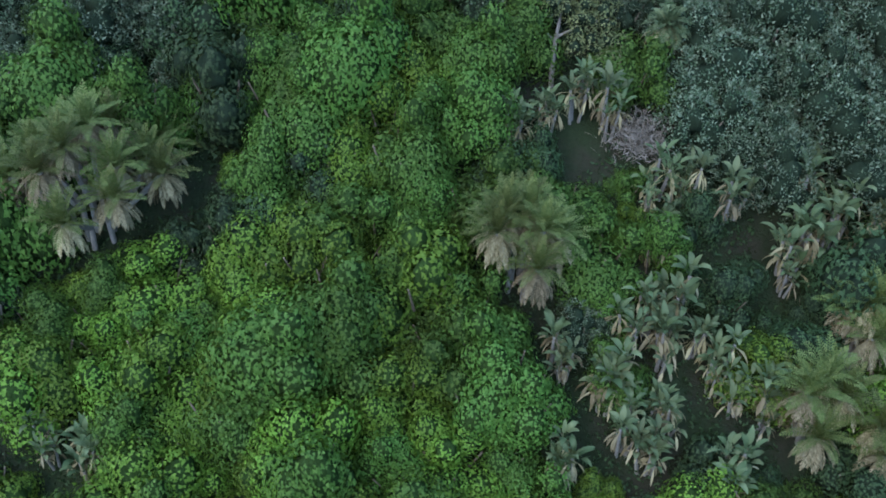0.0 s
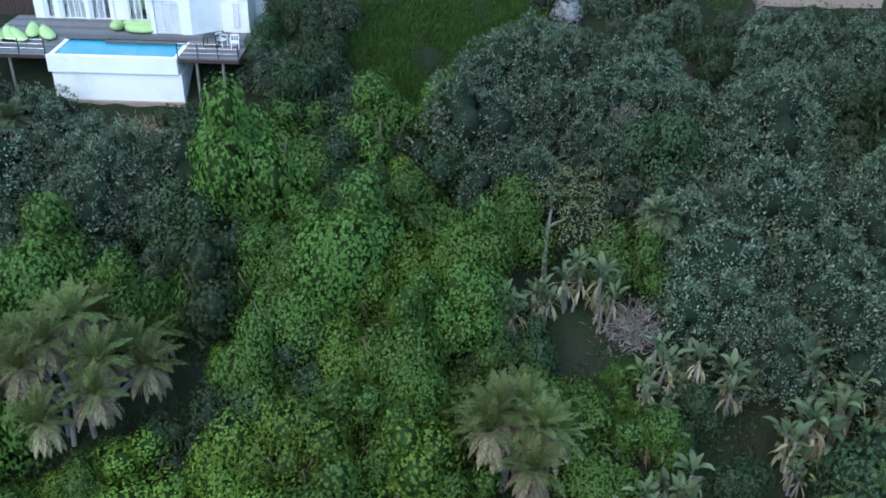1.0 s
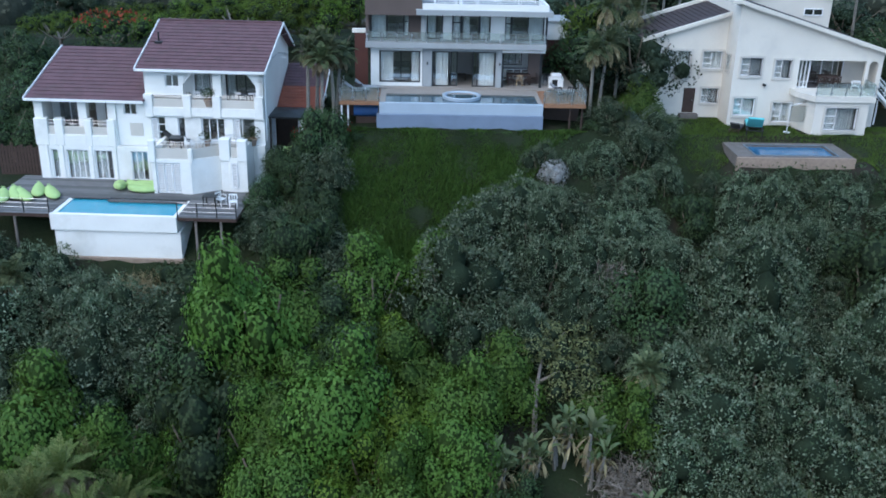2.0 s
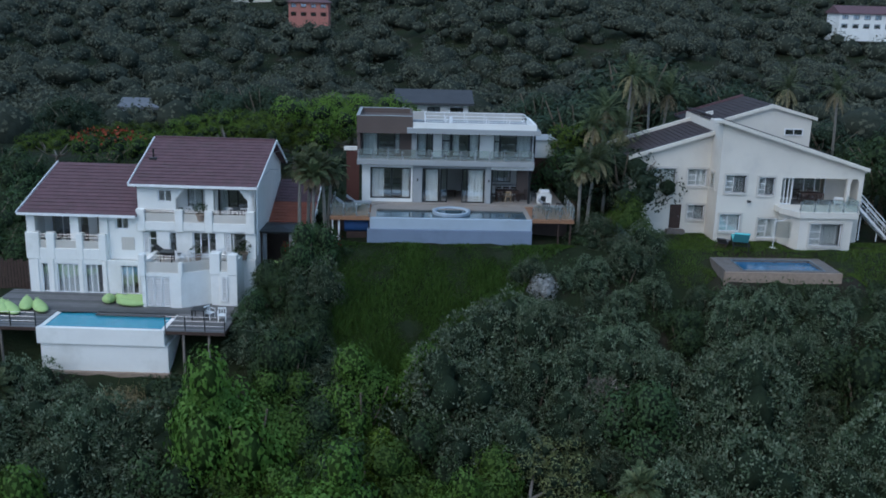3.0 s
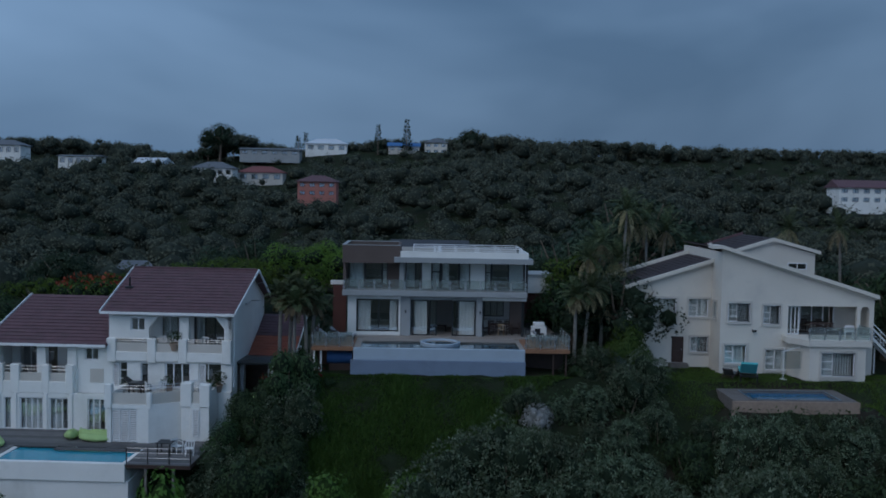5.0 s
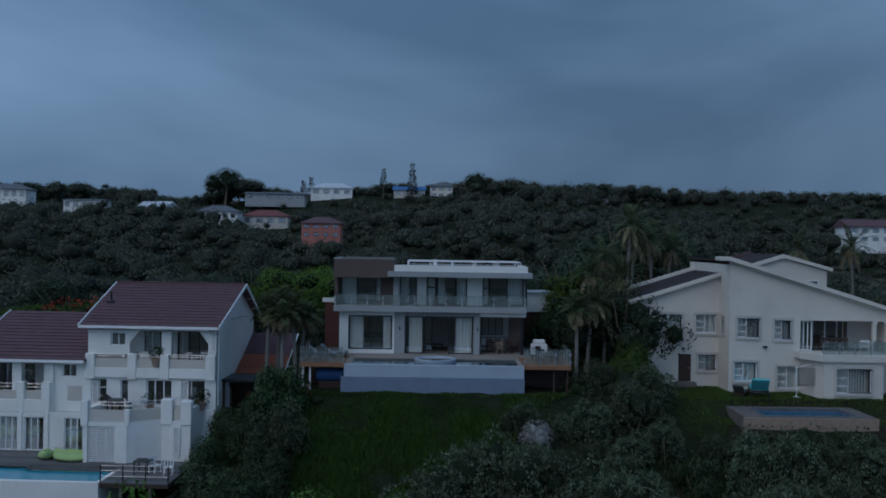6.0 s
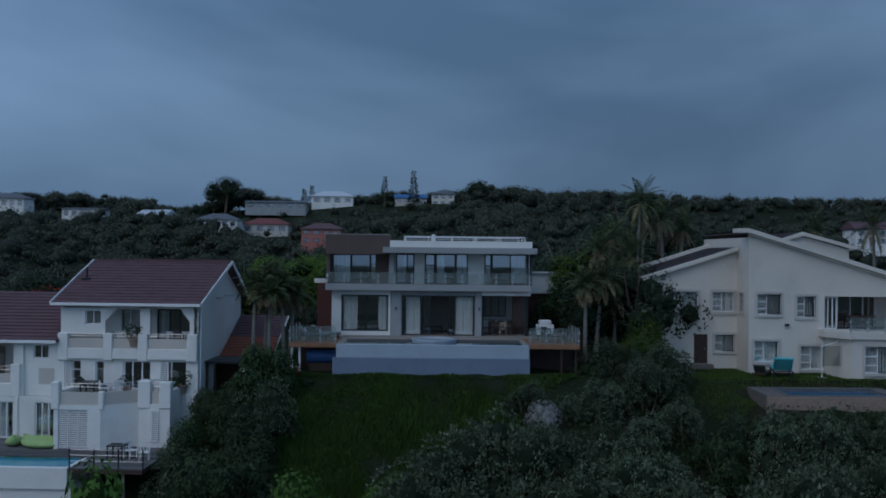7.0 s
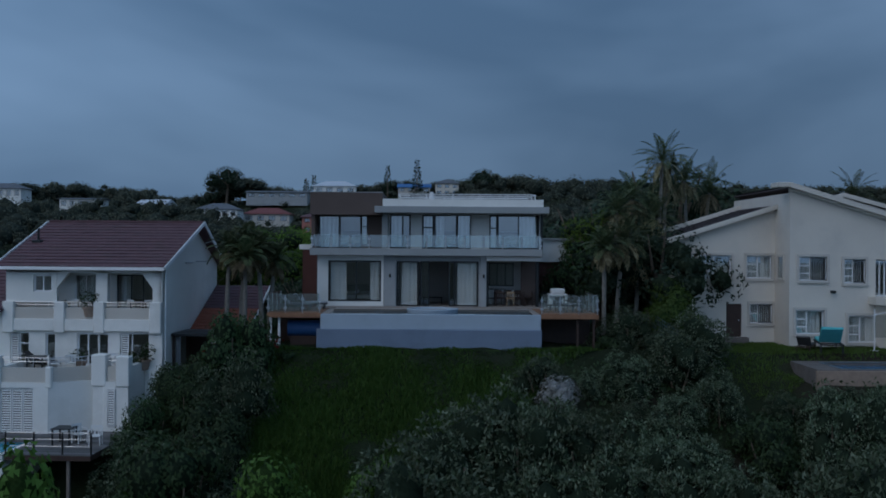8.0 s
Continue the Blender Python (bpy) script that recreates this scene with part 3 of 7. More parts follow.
def pool_terrace():
    t = thing("pool_terrace", "raised tan terrace with timber fascia and blue-grey infinity pool wall", "terrace")
    bm = bmesh.new()
    box(bm, -5.72, 5.74, 0.0, 0.32, -0.8, -0.02, 0.02)
    part("pool_wall", bm, POOLWALL, t, "smooth pale blue-grey pool wall")
    bpart("catch_wall", POOLBASE, t, -5.9, 5.76, -0.2, 0.3, -2.3, -0.8, 0.02, "darker slate-blue base wall")
    bpart("pool_side", DECKTAN, t, -5.72, -5.3, 0.32, 4.3, -2.0, 0.0, 0.01)
    bpart("pool_side", DECKTAN, t, 5.4, 5.74, 0.32, 4.3, -2.0, 0.0, 0.01)
    bpart("terrace_floor", DECKTAN, t, -5.3, 5.4, 2.6, 4.3, -0.4, 0.06, 0.01)
    bpart("pool_floor", POOLTILE_D, t, -5.3, 5.4, 0.32, 2.6, -1.3, -1.2, 0)
    bpart("pool_water", WATER_D, t, -5.3, 5.4, 0.34, 2.6, -0.3, -0.035, 0, "dark still pool water")
    for x0, x1, s in ((-8.5, -5.72, -1), (5.74, 8.75, 1)):
        n = 15
        w = 4.2 / n
        for i in range(n):
            bpart("deck_board", WOOD, t, x0, x1, 0.1 + i * w, 0.1 + (i + 1) * w - 0.012, -0.03, 0.03, 0, "brown timber deck board" if i == 0 else "")
        bpart("fascia_board", WOOD, t, x0, x1, 0.02, 0.075, -0.22, 0.0, 0.006)
        bm = bmesh.new()
        for i in range(4):
            px = x0 + 0.25 + (x1 - x0 - 0.5) * i / 3
            box(bm, px - 0.04, px + 0.04, 0.08, 4.3, -0.24, -0.04)
        part("joist", bm, DARKWOOD, t)
        for px in ((-8.35, -7.9) if s < 0 else (7.7, 8.55)):
            bpart("deck_post", DARKWOOD if s > 0 else WFRAME, t, px - 0.06, px + 0.06, 0.3, 0.42, gz(px, 0.3) - 0.2, -0.24, 0.01)
        glass_rail(t, x0 + 0.05, x1 - 0.05, 0.12, 0.03, 1.0, 0.95)
    rail_y(t, -8.45, 0.12, 4.2, 0.03, 1.0)
    rail_y(t, 8.7, 0.12, 4.2, 0.03, 1.0)
    # dark sheets added to stand in for the shade below the decks
    bpart("under_deck_backing", DARKWOOD, t, -8.4, -5.72, 3.0, 3.2, -2.2, -0.24, 0, "dark sheet painted as the shade under the deck")
    bpart("under_deck_backing", DARKWOOD, t, 5.74, 8.7, 2.6, 2.8, -2.2, -0.24, 0)
    # tiles of the terrace edge
    for i in range(12):
        bpart("coping_tile", DECKTAN, t, -5.3 + i * 0.8917, -5.3 + (i + 1) * 0.8917 - 0.012, 2.5, 2.95, 0.06, 0.085, 0.006)
    return t


pool_terrace()


def hot_tub():
    t = thing("hot_tub", "round raised pale blue hot tub beside the pool", "hot tub", at=(0.1, 2.0, 0.0))
    n = 40
    prof = [(1.32, -0.4), (1.38, 0.12), (1.4, 0.17), (1.22, 0.19), (1.16, 0.15), (1.1, -0.3)]
    v, f = [], []
    for r, z in prof:
        for i in range(n):
            a = 2 * math.pi * i / n
            v.append((r * math.cos(a), r * 1.0 * math.sin(a), z))
    for k in range(len(prof) - 1):
        for i in range(n):
            f.append((k * n + i, k * n + (i + 1) % n, (k + 1) * n + (i + 1) % n, (k + 1) * n + i))
    raw("shell", np.array(v), f, POOLWALL, t, "", smooth=True)
    bm = bmesh.new()
    bmesh.ops.create_circle(bm, cap_ends=True, radius=1.1, segments=n)
    bmesh.ops.translate(bm, verts=bm.verts, vec=(0, 0, 0.08))
    part("water", bm, WATER_D, t, "dark still water")


hot_tub()


# ---------------------------------------------------------------- tiled roofs
def tiled_roof(name, parent, material, p0, p1, p2, p3, rows, cols, thick=0.05, label="", pieces=False):
    """Roof slope p0-p1 along the eave, p3-p2 along the ridge, laid in overlapping courses of tiles."""
    p0, p1, p2, p3 = (Vector(p) for p in (p0, p1, p2, p3))
    nrm = (p1 - p0).cross(p3 - p0).normalized()
    if nrm.z < 0:
        nrm = -nrm
    bm = bmesh.new()
    base = [p0 - nrm * 0.06, p1 - nrm * 0.06, p2 - nrm * 0.06, p3 - nrm * 0.06]
    lo = [bm.verts.new(p - nrm * 0.08) for p in base]
    up = [bm.verts.new(p) for p in base]
    bm.faces.new(lo)
    bm.faces.new(up)
    for i in range(4):
        bm.faces.new((lo[i], lo[(i + 1) % 4], up[(i + 1) % 4], up[i]))
    slope = part(name, bm, material, parent, label)
    shared = {}
    for r in range(rows):
        a, b = r / rows, (r + 1.12) / rows
        b = min(b, 1.0)
        l0, l1 = p0.lerp(p3, a), p1.lerp(p2, a)
        u0, u1 = p0.lerp(p3, b), p1.lerp(p2, b)
        bm = bmesh.new()
        off = 0.5 * (r % 2) / cols
        cuts = [0] + [min(1, (c + 0.5 * (r % 2)) / cols) for c in range(1 if not r % 2 else 0, cols + 1)]
        cuts = sorted(set(c for c in cuts if 0 <= c <= 1))
        if cuts[-1] < 1:
            cuts.append(1)
        for c, d in zip(cuts, cuts[1:]):
            if d - c < 1e-4:
                continue
            d2 = d - 0.012 / max(0.1, (l1 - l0).length)
            A, B = l0.lerp(l1, c) + nrm * thick, l0.lerp(l1, d2) + nrm * thick
            C, D = u0.lerp(u1, d2) + nrm * 0.008, u0.lerp(u1, c) + nrm * 0.008
            j = nrm * random.uniform(-0.006, 0.006)
            vs = [bm.verts.new(x) for x in (A + j, B + j, C + j, D + j, l0.lerp(l1, c) - nrm * 0.02, l0.lerp(l1, d2) - nrm * 0.02)]
            bm.faces.new((vs[0], vs[1], vs[2], vs[3]))
            bm.faces.new((vs[4], vs[5], vs[1], vs[0]))
        part("tile_course", bm, material, slope)
    return slope


def prism(bm, pts, y0, y1):
    """A flat polygon in xz, given thickness along y."""
    a = [bm.verts.new((x, y0, z)) for x, z in pts]
    b = [bm.verts.new((x, y1, z)) for x, z in pts]
    bm.faces.new(a)
    bm.faces.new(b[::-1])
    for i in range(len(pts)):
        bm.faces.new((a[i], b[i], b[(i + 1) % len(pts)], a[(i + 1) % len(pts)]))


def prism_x(bm, pts, x0, x1):
    a = [bm.verts.new((x0, y, z)) for y, z in pts]
    b = [bm.verts.new((x1, y, z)) for y, z in pts]
    bm.faces.new(a)
    bm.faces.new(b[::-1])
    for i in range(len(pts)):
        bm.faces.new((a[i], b[i], b[(i + 1) % len(pts)], a[(i + 1) % len(pts)]))


def beam(bm, p, q, w, h):
    """A square bar from p to q, w wide across and h high."""
    p, q = Vector(p), Vector(q)
    d = (q - p).normalized()
    s = d.cross(Vector((0, 0, 1)))
    s = s.normalized() if s.length > 1e-3 else Vector((1, 0, 0))
    u = s.cross(d)
    c = [(-w / 2, -h / 2), (w / 2, -h / 2), (w / 2, h / 2), (-w / 2, h / 2)]
    a = [bm.verts.new(p + s * i + u * j) for i, j in c]
    b = [bm.verts.new(q + s * i + u * j) for i, j in c]
    bm.faces.new(a[::-1])
    bm.faces.new(b)
    for i in range(4):
        bm.faces.new((a[i], a[(i + 1) % 4], b[(i + 1) % 4], b[i]))


def louvre(parent, x0, x1, y, z0, z1, name="shutter"):
    """A louvred shutter of sloping slats in a frame."""
    bm = bmesh.new()
    b = 0.05
    box(bm, x0, x0 + b, y, y + 0.05, z0, z1)
    box(bm, x1 - b, x1, y, y + 0.05, z0, z1)
    box(bm, x0 + b, x1 - b, y, y + 0.05, z0, z0 + b)
    box(bm, x0 + b, x1 - b, y, y + 0.05, z1 - b, z1)
    n = int((z1 - z0 - 2 * b) / 0.11)
    s = part(name, bm, SHUTTER, parent)
    # dark sheet whose colour gives the shade in the slat gaps
    bpart("backing", FRAME, s, x0 + b, x1 - b, y + 0.04, y + 0.05, z0 + b, z1 - b, 0, "dark sheet painted as the shade between the slats")
    for i in range(n):
        z = z0 + b + (z1 - z0 - 2 * b) * (i + 0.5) / n
        bm = bmesh.new()
        v = [bm.verts.new(p) for p in ((x0 + b, y + 0.0, z - 0.03), (x1 - b, y + 0.0, z - 0.03), (x1 - b, y + 0.035, z + 0.02), (x0 + b, y + 0.035, z + 0.02))]
        bm.faces.new(v)
        v2 = [bm.verts.new((p.co.x, p.co.y, p.co.z + 0.012)) for p in v]
        bm.faces.new(v2[::-1])
        for k in range(4):
            bm.faces.new((v[k], v2[k], v2[(k + 1) % 4], v[(k + 1) % 4]))
        part("slat", bm, SHUTTER, s)
    return s


# ---------------------------------------------------------------- the white villa: three storeys, balconies, red tiled roofs
def bar_rail(parent, x0, x1, y, z0, z1, material=None, n=2):
    bm = bmesh.new()
    for i in range(n):
        z = z1 - i * (z1 - z0) / n
        cyl(bm, (x0, y, z), (x1, y, z), 0.018, 0.018, 6)
    k = max(2, int((x1 - x0) / 0.9) + 1)
    for i in range(k):
        x = x0 + (x1 - x0) * i / (k - 1)
        cyl(bm, (x, y, z0), (x, y, z1), 0.018, 0.018, 6)
    return part("balcony_rail", bm, material or STEEL, parent, "thin steel rail")


VILLA = pose(-17.5, -1.2, 0.0, 0, 0, -3.0)


def villa():
    h = thing("villa", "white three-storey villa with balconies and dark red tiled roofs", "house")
    h.matrix_basis = VILLA
    G, M, T = -5.45, -2.75, -0.15
    # local x from -11.6 to 4.1; front wall at y 0
    # tower
    bm = bmesh.new()
    holed(bm, -3.95, 3.8, T, 2.35, 1.1, 1.35, [(-0.95, 0.75, T + 0.05, 1.95), (1.25, 3.75, T + 0.05, 1.95)])
    part("balcony_back_wall", bm, WHITE, h)
    bm = bmesh.new()
    holed(bm, -3.95, 3.8, G, T - 0.25, -0.1, 0.15, [(-3.72, -2.75, -2.6, -0.95), (-1.9, -1.4, -2.6, -1.0), (-0.3, 1.35, -2.6, -0.95), (1.9, 3.4, -2.6, -0.95)])
    part("front_wall", bm, WHITE, h)
    bm = bmesh.new()
    prism_x(bm, [(-0.1, G), (9.6, G), (9.6, 2.4), (5.0, 4.62), (-0.1, 2.38)], 3.8, 4.05)
    prism_x(bm, [(1.35, G), (9.6, G), (9.6, 2.4), (5.0, 4.62), (1.35, 2.9)], -3.95, -3.7)
    box(bm, -3.7, 3.8, 9.35, 9.6, G, 2.4)
    part("side_wall", bm, WHITE, h)
    # top storey: corner walls and pillars that carry the eave
    bm = bmesh.new()
    holed(bm, -3.95, -1.35, 0.55, 2.3, -0.1, 0.15, [(-2.55, -1.6, 1.1, 1.95)])
    box(bm, 0.65, 1.25, -0.1, 0.3, 0.55, 2.3, 0.02)
    box(bm, 3.55, 4.05, -0.1, 0.3, 0.55, 2.3, 0.02)
    box(bm, -3.95, 4.05, -0.1, 0.2, 2.05, 2.36, 0.02)
    prism(bm, [(-1.35, 2.05), (-0.75, 2.05), (-1.35, 1.3)], -0.08, 0.12)
    prism(bm, [(3.55, 2.05), (3.0, 2.05), (3.55, 1.3)], -0.08, 0.12)
    part("pillar_wall", bm, WHITE, h)
    window(h, WFRAME, -2.55, -1.6, 1.1, 1.95, 0.0, cols=(0.5,), rows=(), bar=0.07)
    # parapets of the top balcony, with recessed beige panels
    for x0, x1 in ((-4.05, -3.45), (-1.4, -0.85), (0.62, 1.17), (3.45, 4.05)):
        bpart("pier", WHITE, h, x0, x1, -0.34, 0.12, -0.95, 0.62, 0.04)
    for x0, x1 in ((-3.45, -1.4), (-0.85, 0.62), (1.17, 3.45)):
        bpart("balcony_wall", WHITE, h, x0, x1, -0.3, 0.0, -0.85, -0.25, 0.02)
    for x0, x1 in ((-3.45, -1.4), (-0.85, 0.62), (1.17, 3.45)):
        bpart("balcony_panel", BEIGE, h, x0, x1, -0.2, -0.05, -0.25, 0.32, 0.01, "beige panel in the balcony parapet")
        bar_rail(h, x0, x1, -0.12, 0.32, 0.58)
    bpart("balcony_floor", BEIGE, h, -3.95, 3.8, -0.04, 1.1, T - 0.24, T, 0)
    # top-storey doors
    w = window(h, WFRAME, -0.95, 0.75, T, 1.95, 1.15, cols=(0.35, 0.7), bar=0.06, name="glass_door")
    curtain(w, -0.9, 0.0, 1.6, T, 1.95)
    w = window(h, FRAME, 1.25, 3.75, T, 1.95, 1.15, cols=(0.3, 0.55), bar=0.07, name="glass_door")
    curtain(w, 1.3, 1.8, 1.6, T, 1.95)
    # middle storey openings
    window(h, WFRAME, -3.72, -2.75, -2.6, -0.95, 0.0, cols=(0.48,), rows=(0.33, 0.66), bar=0.06)
    window(h, WFRAME, -1.9, -1.4, -2.6, -1.0, 0.0, bar=0.06, name="glass_door")
    window(h, WFRAME, -0.3, 1.35, -2.6, -0.95, 0.0, cols=(0.33, 0.66), bar=0.09, name="french_door", label="white-framed french doors")
    w = window(h, WFRAME, 1.9, 3.4, -2.6, -0.95, 0.0, cols=(0.4,), bar=0.06)
    louvre(h, 1.93, 2.35, -0.07, -2.55, -1.0)
    louvre(h, -3.7, -3.3, -0.07, -2.55, -1.05)
    bpart("side_pier", WHITE, h, -3.95, -3.72, -0.4, -0.1, G, -2.75, 0)
    bpart("side_pier", WHITE, h, 3.5, 4.05, -0.4, -0.1, G, -2.75, 0)
    # lower bay that carries the wide middle terrace
    R = -3.1
    bm = bmesh.new()
    holed(bm, -2.95, -0.35, G, -3.05, R, R + 0.25, [(-2.7, -1.05, G, -3.3)])
    box(bm, -2.95, -2.7, R + 0.25, -0.1, G, -2.35)
    part("bay_wall", bm, WHITE, h)
    bm = bmesh.new()
    corners = ((-0.35, R + 0.02), (1.5, R + 1.25), (2.0, R + 0.75), (3.2, R + 0.75))
    for i, ((ax, ay), (bx, by)) in enumerate(zip(corners, corners[1:])):
        d = Vector((bx - ax, by - ay, 0))
        n = Vector((-d.y, d.x, 0)).normalized() * 0.25
        vs = [Vector((ax, ay, 0)), Vector((bx, by, 0)), Vector((bx, by, 0)) + n, Vector((ax, ay, 0)) + n]
        lo = [bm.verts.new((v.x, v.y, G)) for v in vs]
        up = [bm.verts.new((v.x, v.y, -3.05)) for v in vs]
        bm.faces.new(lo[::-1])
        bm.faces.new(up)
        for k in range(4):
            bm.faces.new((lo[k], lo[(k + 1) % 4], up[(k + 1) % 4], up[k]))
    box(bm, 2.95, 3.2, R + 1.0, -0.1, G, -2.35)
    part("bay_wall", bm, WHITE, h)
    # recessed beige parapet with thin rails between white piers
    for (ax, ay), (bx, by) in (((-2.7, R + 0.14), (-0.35, R + 0.14)), ((-0.35, R + 0.16), (1.45, R + 1.36)), ((2.15, R + 0.9), (2.65, R + 0.9))):
        bm = bmesh.new()
        beam(bm, (ax, ay, -2.7), (bx, by, -2.7), 0.12, 0.68)
        part("balcony_panel", bm, BEIGE, h, "beige panel in the terrace parapet")
        bm = bmesh.new()
        for zz in (-2.08, -1.9):
            cyl(bm, (ax, ay, zz), (bx, by, zz), 0.018, 0.018, 6)
        for k in range(4):
            px, py = ax + (bx - ax) * k / 3, ay + (by - ay) * k / 3
            cyl(bm, (px, py, -2.36), (px, py, -1.9), 0.018, 0.018, 6)
        part("balcony_rail", bm, STEEL, h, "thin steel rail")
    for x0, x1, y0, y1, zt in ((-3.1, -2.65, R - 0.08, R + 0.4, -1.8), (1.4, 2.1, R + 0.72, R + 1.4, -1.78), (2.6, 3.25, R + 0.68, R + 1.2, -1.85), (-0.5, -0.2, R - 0.03, R + 0.25, -2.3)):
        bpart("bay_pier", WHITE, h, x0, x1, y0, y1, -3.3, zt, 0.04)
    bpart("bay_pier", WHITE, h, 1.45, 2.05, R + 0.8, R + 1.35, G, -3.3, 0.02)
    bm = bmesh.new()
    edge = ((-2.7, R + 0.25), (-0.4, R + 0.25), (1.55, R + 1.45), (2.2, R + 1.0), (2.95, R + 1.0), (2.95, -0.1), (-2.7, -0.1))
    lo = [bm.verts.new((x, y, -2.9)) for x, y in edge]
    up = [bm.verts.new((x, y, M)) for x, y in edge]
    bm.faces.new(lo[::-1])
    bm.faces.new(up)
    for i in range(7):
        bm.faces.new((lo[i], lo[(i + 1) % 7], up[(i + 1) % 7], up[i]))
    part("terrace_floor", bm, BEIGE, h)
    for x0, x1 in ((-2.68, -2.15), (-2.12, -1.62), (-1.59, -1.08)):
        louvre(h, x0, x1, R + 0.07, G + 0.05, -3.35)
    window(h, WFRAME, -2.7, -1.05, G, -3.3, R + 0.14, cols=(0.33, 0.66), bar=0.05, name="glass_door")
    louvre(h, 2.18, 2.58, R + 0.68, G + 0.3, -3.4)
    # long low wing
    X0, X1 = -11.6, -3.95
    bm = bmesh.new()
    holed(bm, X0, X1, G, 0.3, 2.0, 2.25, [(-10.9, -8.2, -2.6, -0.35), (-7.6, -5.9, -2.6, -0.35)])
    holed(bm, X0, X1, G, M - 0.3, -0.45, -0.2, [(-10.75, -10.25, G, -3.35), (-9.7, -8.15, G, -3.35), (-7.75, -6.5, G, -3.35), (-5.25, -4.05, G, -3.35)])
    box(bm, X0, X0 + 0.25, -0.2, 9.0, G, -0.05)
    box(bm, X0, X1, 8.75, 9.0, G, 0.3)
    holed(bm, -6.15, X1, M - 0.3, 0.25, -0.1, 0.15, [(-5.55, -4.65, -0.9, -0.1)])
    part("wing_wall", bm, WHITE, h)
    window(h, WFRAME, -5.55, -4.65, -0.9, -0.1, 0.0, cols=(0.5,), bar=0.06)
    bpart("wall_panel", BEIGE, h, -5.2, -4.3, -0.13, -0.1, -2.35, -1.45, 0.01)
    for x in (-11.35, -8.35, -6.35):
        bpart("wing_pier", WHITE, h, x - 0.3, x + 0.3, -0.25, 0.25, M - 0.4, 0.0, 0.03)
    bpart("wing_lintel", WHITE, h, X0, -6.15, -0.15, 0.15, 0.0, 0.22, 0.02)
    for x0, x1 in ((-11.7, -10.75), (-10.3, -9.7), (-8.25, -7.75), (-6.7, -6.15)):
        bpart("parapet_pier", WHITE, h, x0, x1, -0.5, 0.0, -3.1, -1.2, 0.05)
    bpart("wing_parapet", WHITE, h, -11.7, -6.16, -0.47, -0.1, -3.06, -2.3, 0.03)
    for x0, x1 in ((-10.75, -10.3), (-9.7, -8.25), (-7.75, -6.7)):
        bpart("balcony_panel", BEIGE, h, x0, x1, -0.36, -0.2, -2.3, -1.75, 0.01)
        bar_rail(h, x0, x1, -0.28, -1.75, -1.35)
    bpart("balcony_floor", BEIGE, h, X0, -6.16, -0.2, 2.0, M - 0.25, M, 0)
    w = window(h, WFRAME, -10.9, -8.2, -2.7, -0.35, 2.05, cols=(0.3, 0.65), bar=0.07, name="glass_door")
    curtain(w, -10.8, -9.0, 2.5, -2.7, -0.35, material=CLOTH)
    window(h, FRAME, -7.6, -5.9, -2.7, -0.35, 2.05, cols=(0.5,), bar=0.07, name="glass_door")
    for x0, x1, cols in ((-10.75, -10.25, ()), (-9.7, -8.15, (0.25, 0.5, 0.75)), (-7.75, -6.5, (0.33, 0.66)), (-5.25, -4.05, (0.33, 0.66))):
        w = window(h, WFRAME, x0, x1, G, -3.35, -0.38, cols=cols, bar=0.07, name="glass_door")
        curtain(w, x0 + 0.05, x1 - (0.05 if x0 < -8 else 0.45), -0.1, G, -3.35)
    for x in (-11.0, -9.95, -7.95, -6.3):
        bpart("wall_strip", WHITE, h, x - 0.1, x + 0.1, -0.53, -0.45, G, -3.06, 0.03)
    # floors and inner walls that close the rooms
    bm = bmesh.new()
    box(bm, X0 + 0.25, 3.8, -0.2, 8.7, G - 0.3, G - 0.01)
    box(bm, -3.7, 3.8, 0.2, 9.3, M - 0.2, M)
    box(bm, -3.7, 3.8, 1.4, 9.3, T - 0.2, T)
    box(bm, X0 + 0.25, -3.95, 2.3, 8.7, M - 0.2, M)
    box(bm, -3.7, 3.8, 5.0, 5.15, G, 2.2)
    box(bm, X0 + 0.25, -3.95, 5.0, 5.15, G, 0.2)
    box(bm, -3.7, 3.8, 1.4, 9.3, 2.2, 2.3)
    box(bm, X0 + 0.25, -3.95, 0.3, 8.7, 0.15, 0.22)
    part("inner_wall", bm, INNER, h)
    bpart("plinth", WHITE, h, X0, 3.2, -2.5, 9.0, G - 1.5, G - 0.31, 0)
    # roofs
    tiled_roof("front_roof", h, TILE_RED, (-4.3, -0.55, 2.38), (4.25, -0.55, 2.38), (4.55, 5.0, 4.75), (-4.1, 5.0, 4.75), 15, 26)
    tiled_roof("back_roof", h, TILE_RED, (4.45, 9.9, 2.4), (-4.2, 9.9, 2.4), (-4.1, 5.0, 4.75), (4.55, 5.0, 4.75), 12, 26)
    tiled_roof("wing_roof", h, TILE_RED, (-12.0, -0.6, 0.2), (-3.95, -0.6, 0.2), (-3.95, 5.0, 2.72), (-11.3, 5.0, 2.72), 15, 24)
    tiled_roof("wing_back_roof", h, TILE_RED, (-3.95, 9.4, 0.3), (-11.8, 9.4, 0.3), (-11.3, 5.0, 2.72), (-3.95, 5.0, 2.72), 12, 24)
    bm = bmesh.new()
    beam(bm, (-4.35, -0.6, 2.3), (4.3, -0.6, 2.3), 0.12, 0.16)
    part("gutter", bm, WFRAME, h)
    bm = bmesh.new()
    beam(bm, (-12.05, -0.65, 0.12), (-4.0, -0.65, 0.12), 0.12, 0.16)
    part("gutter", bm, WFRAME, h)
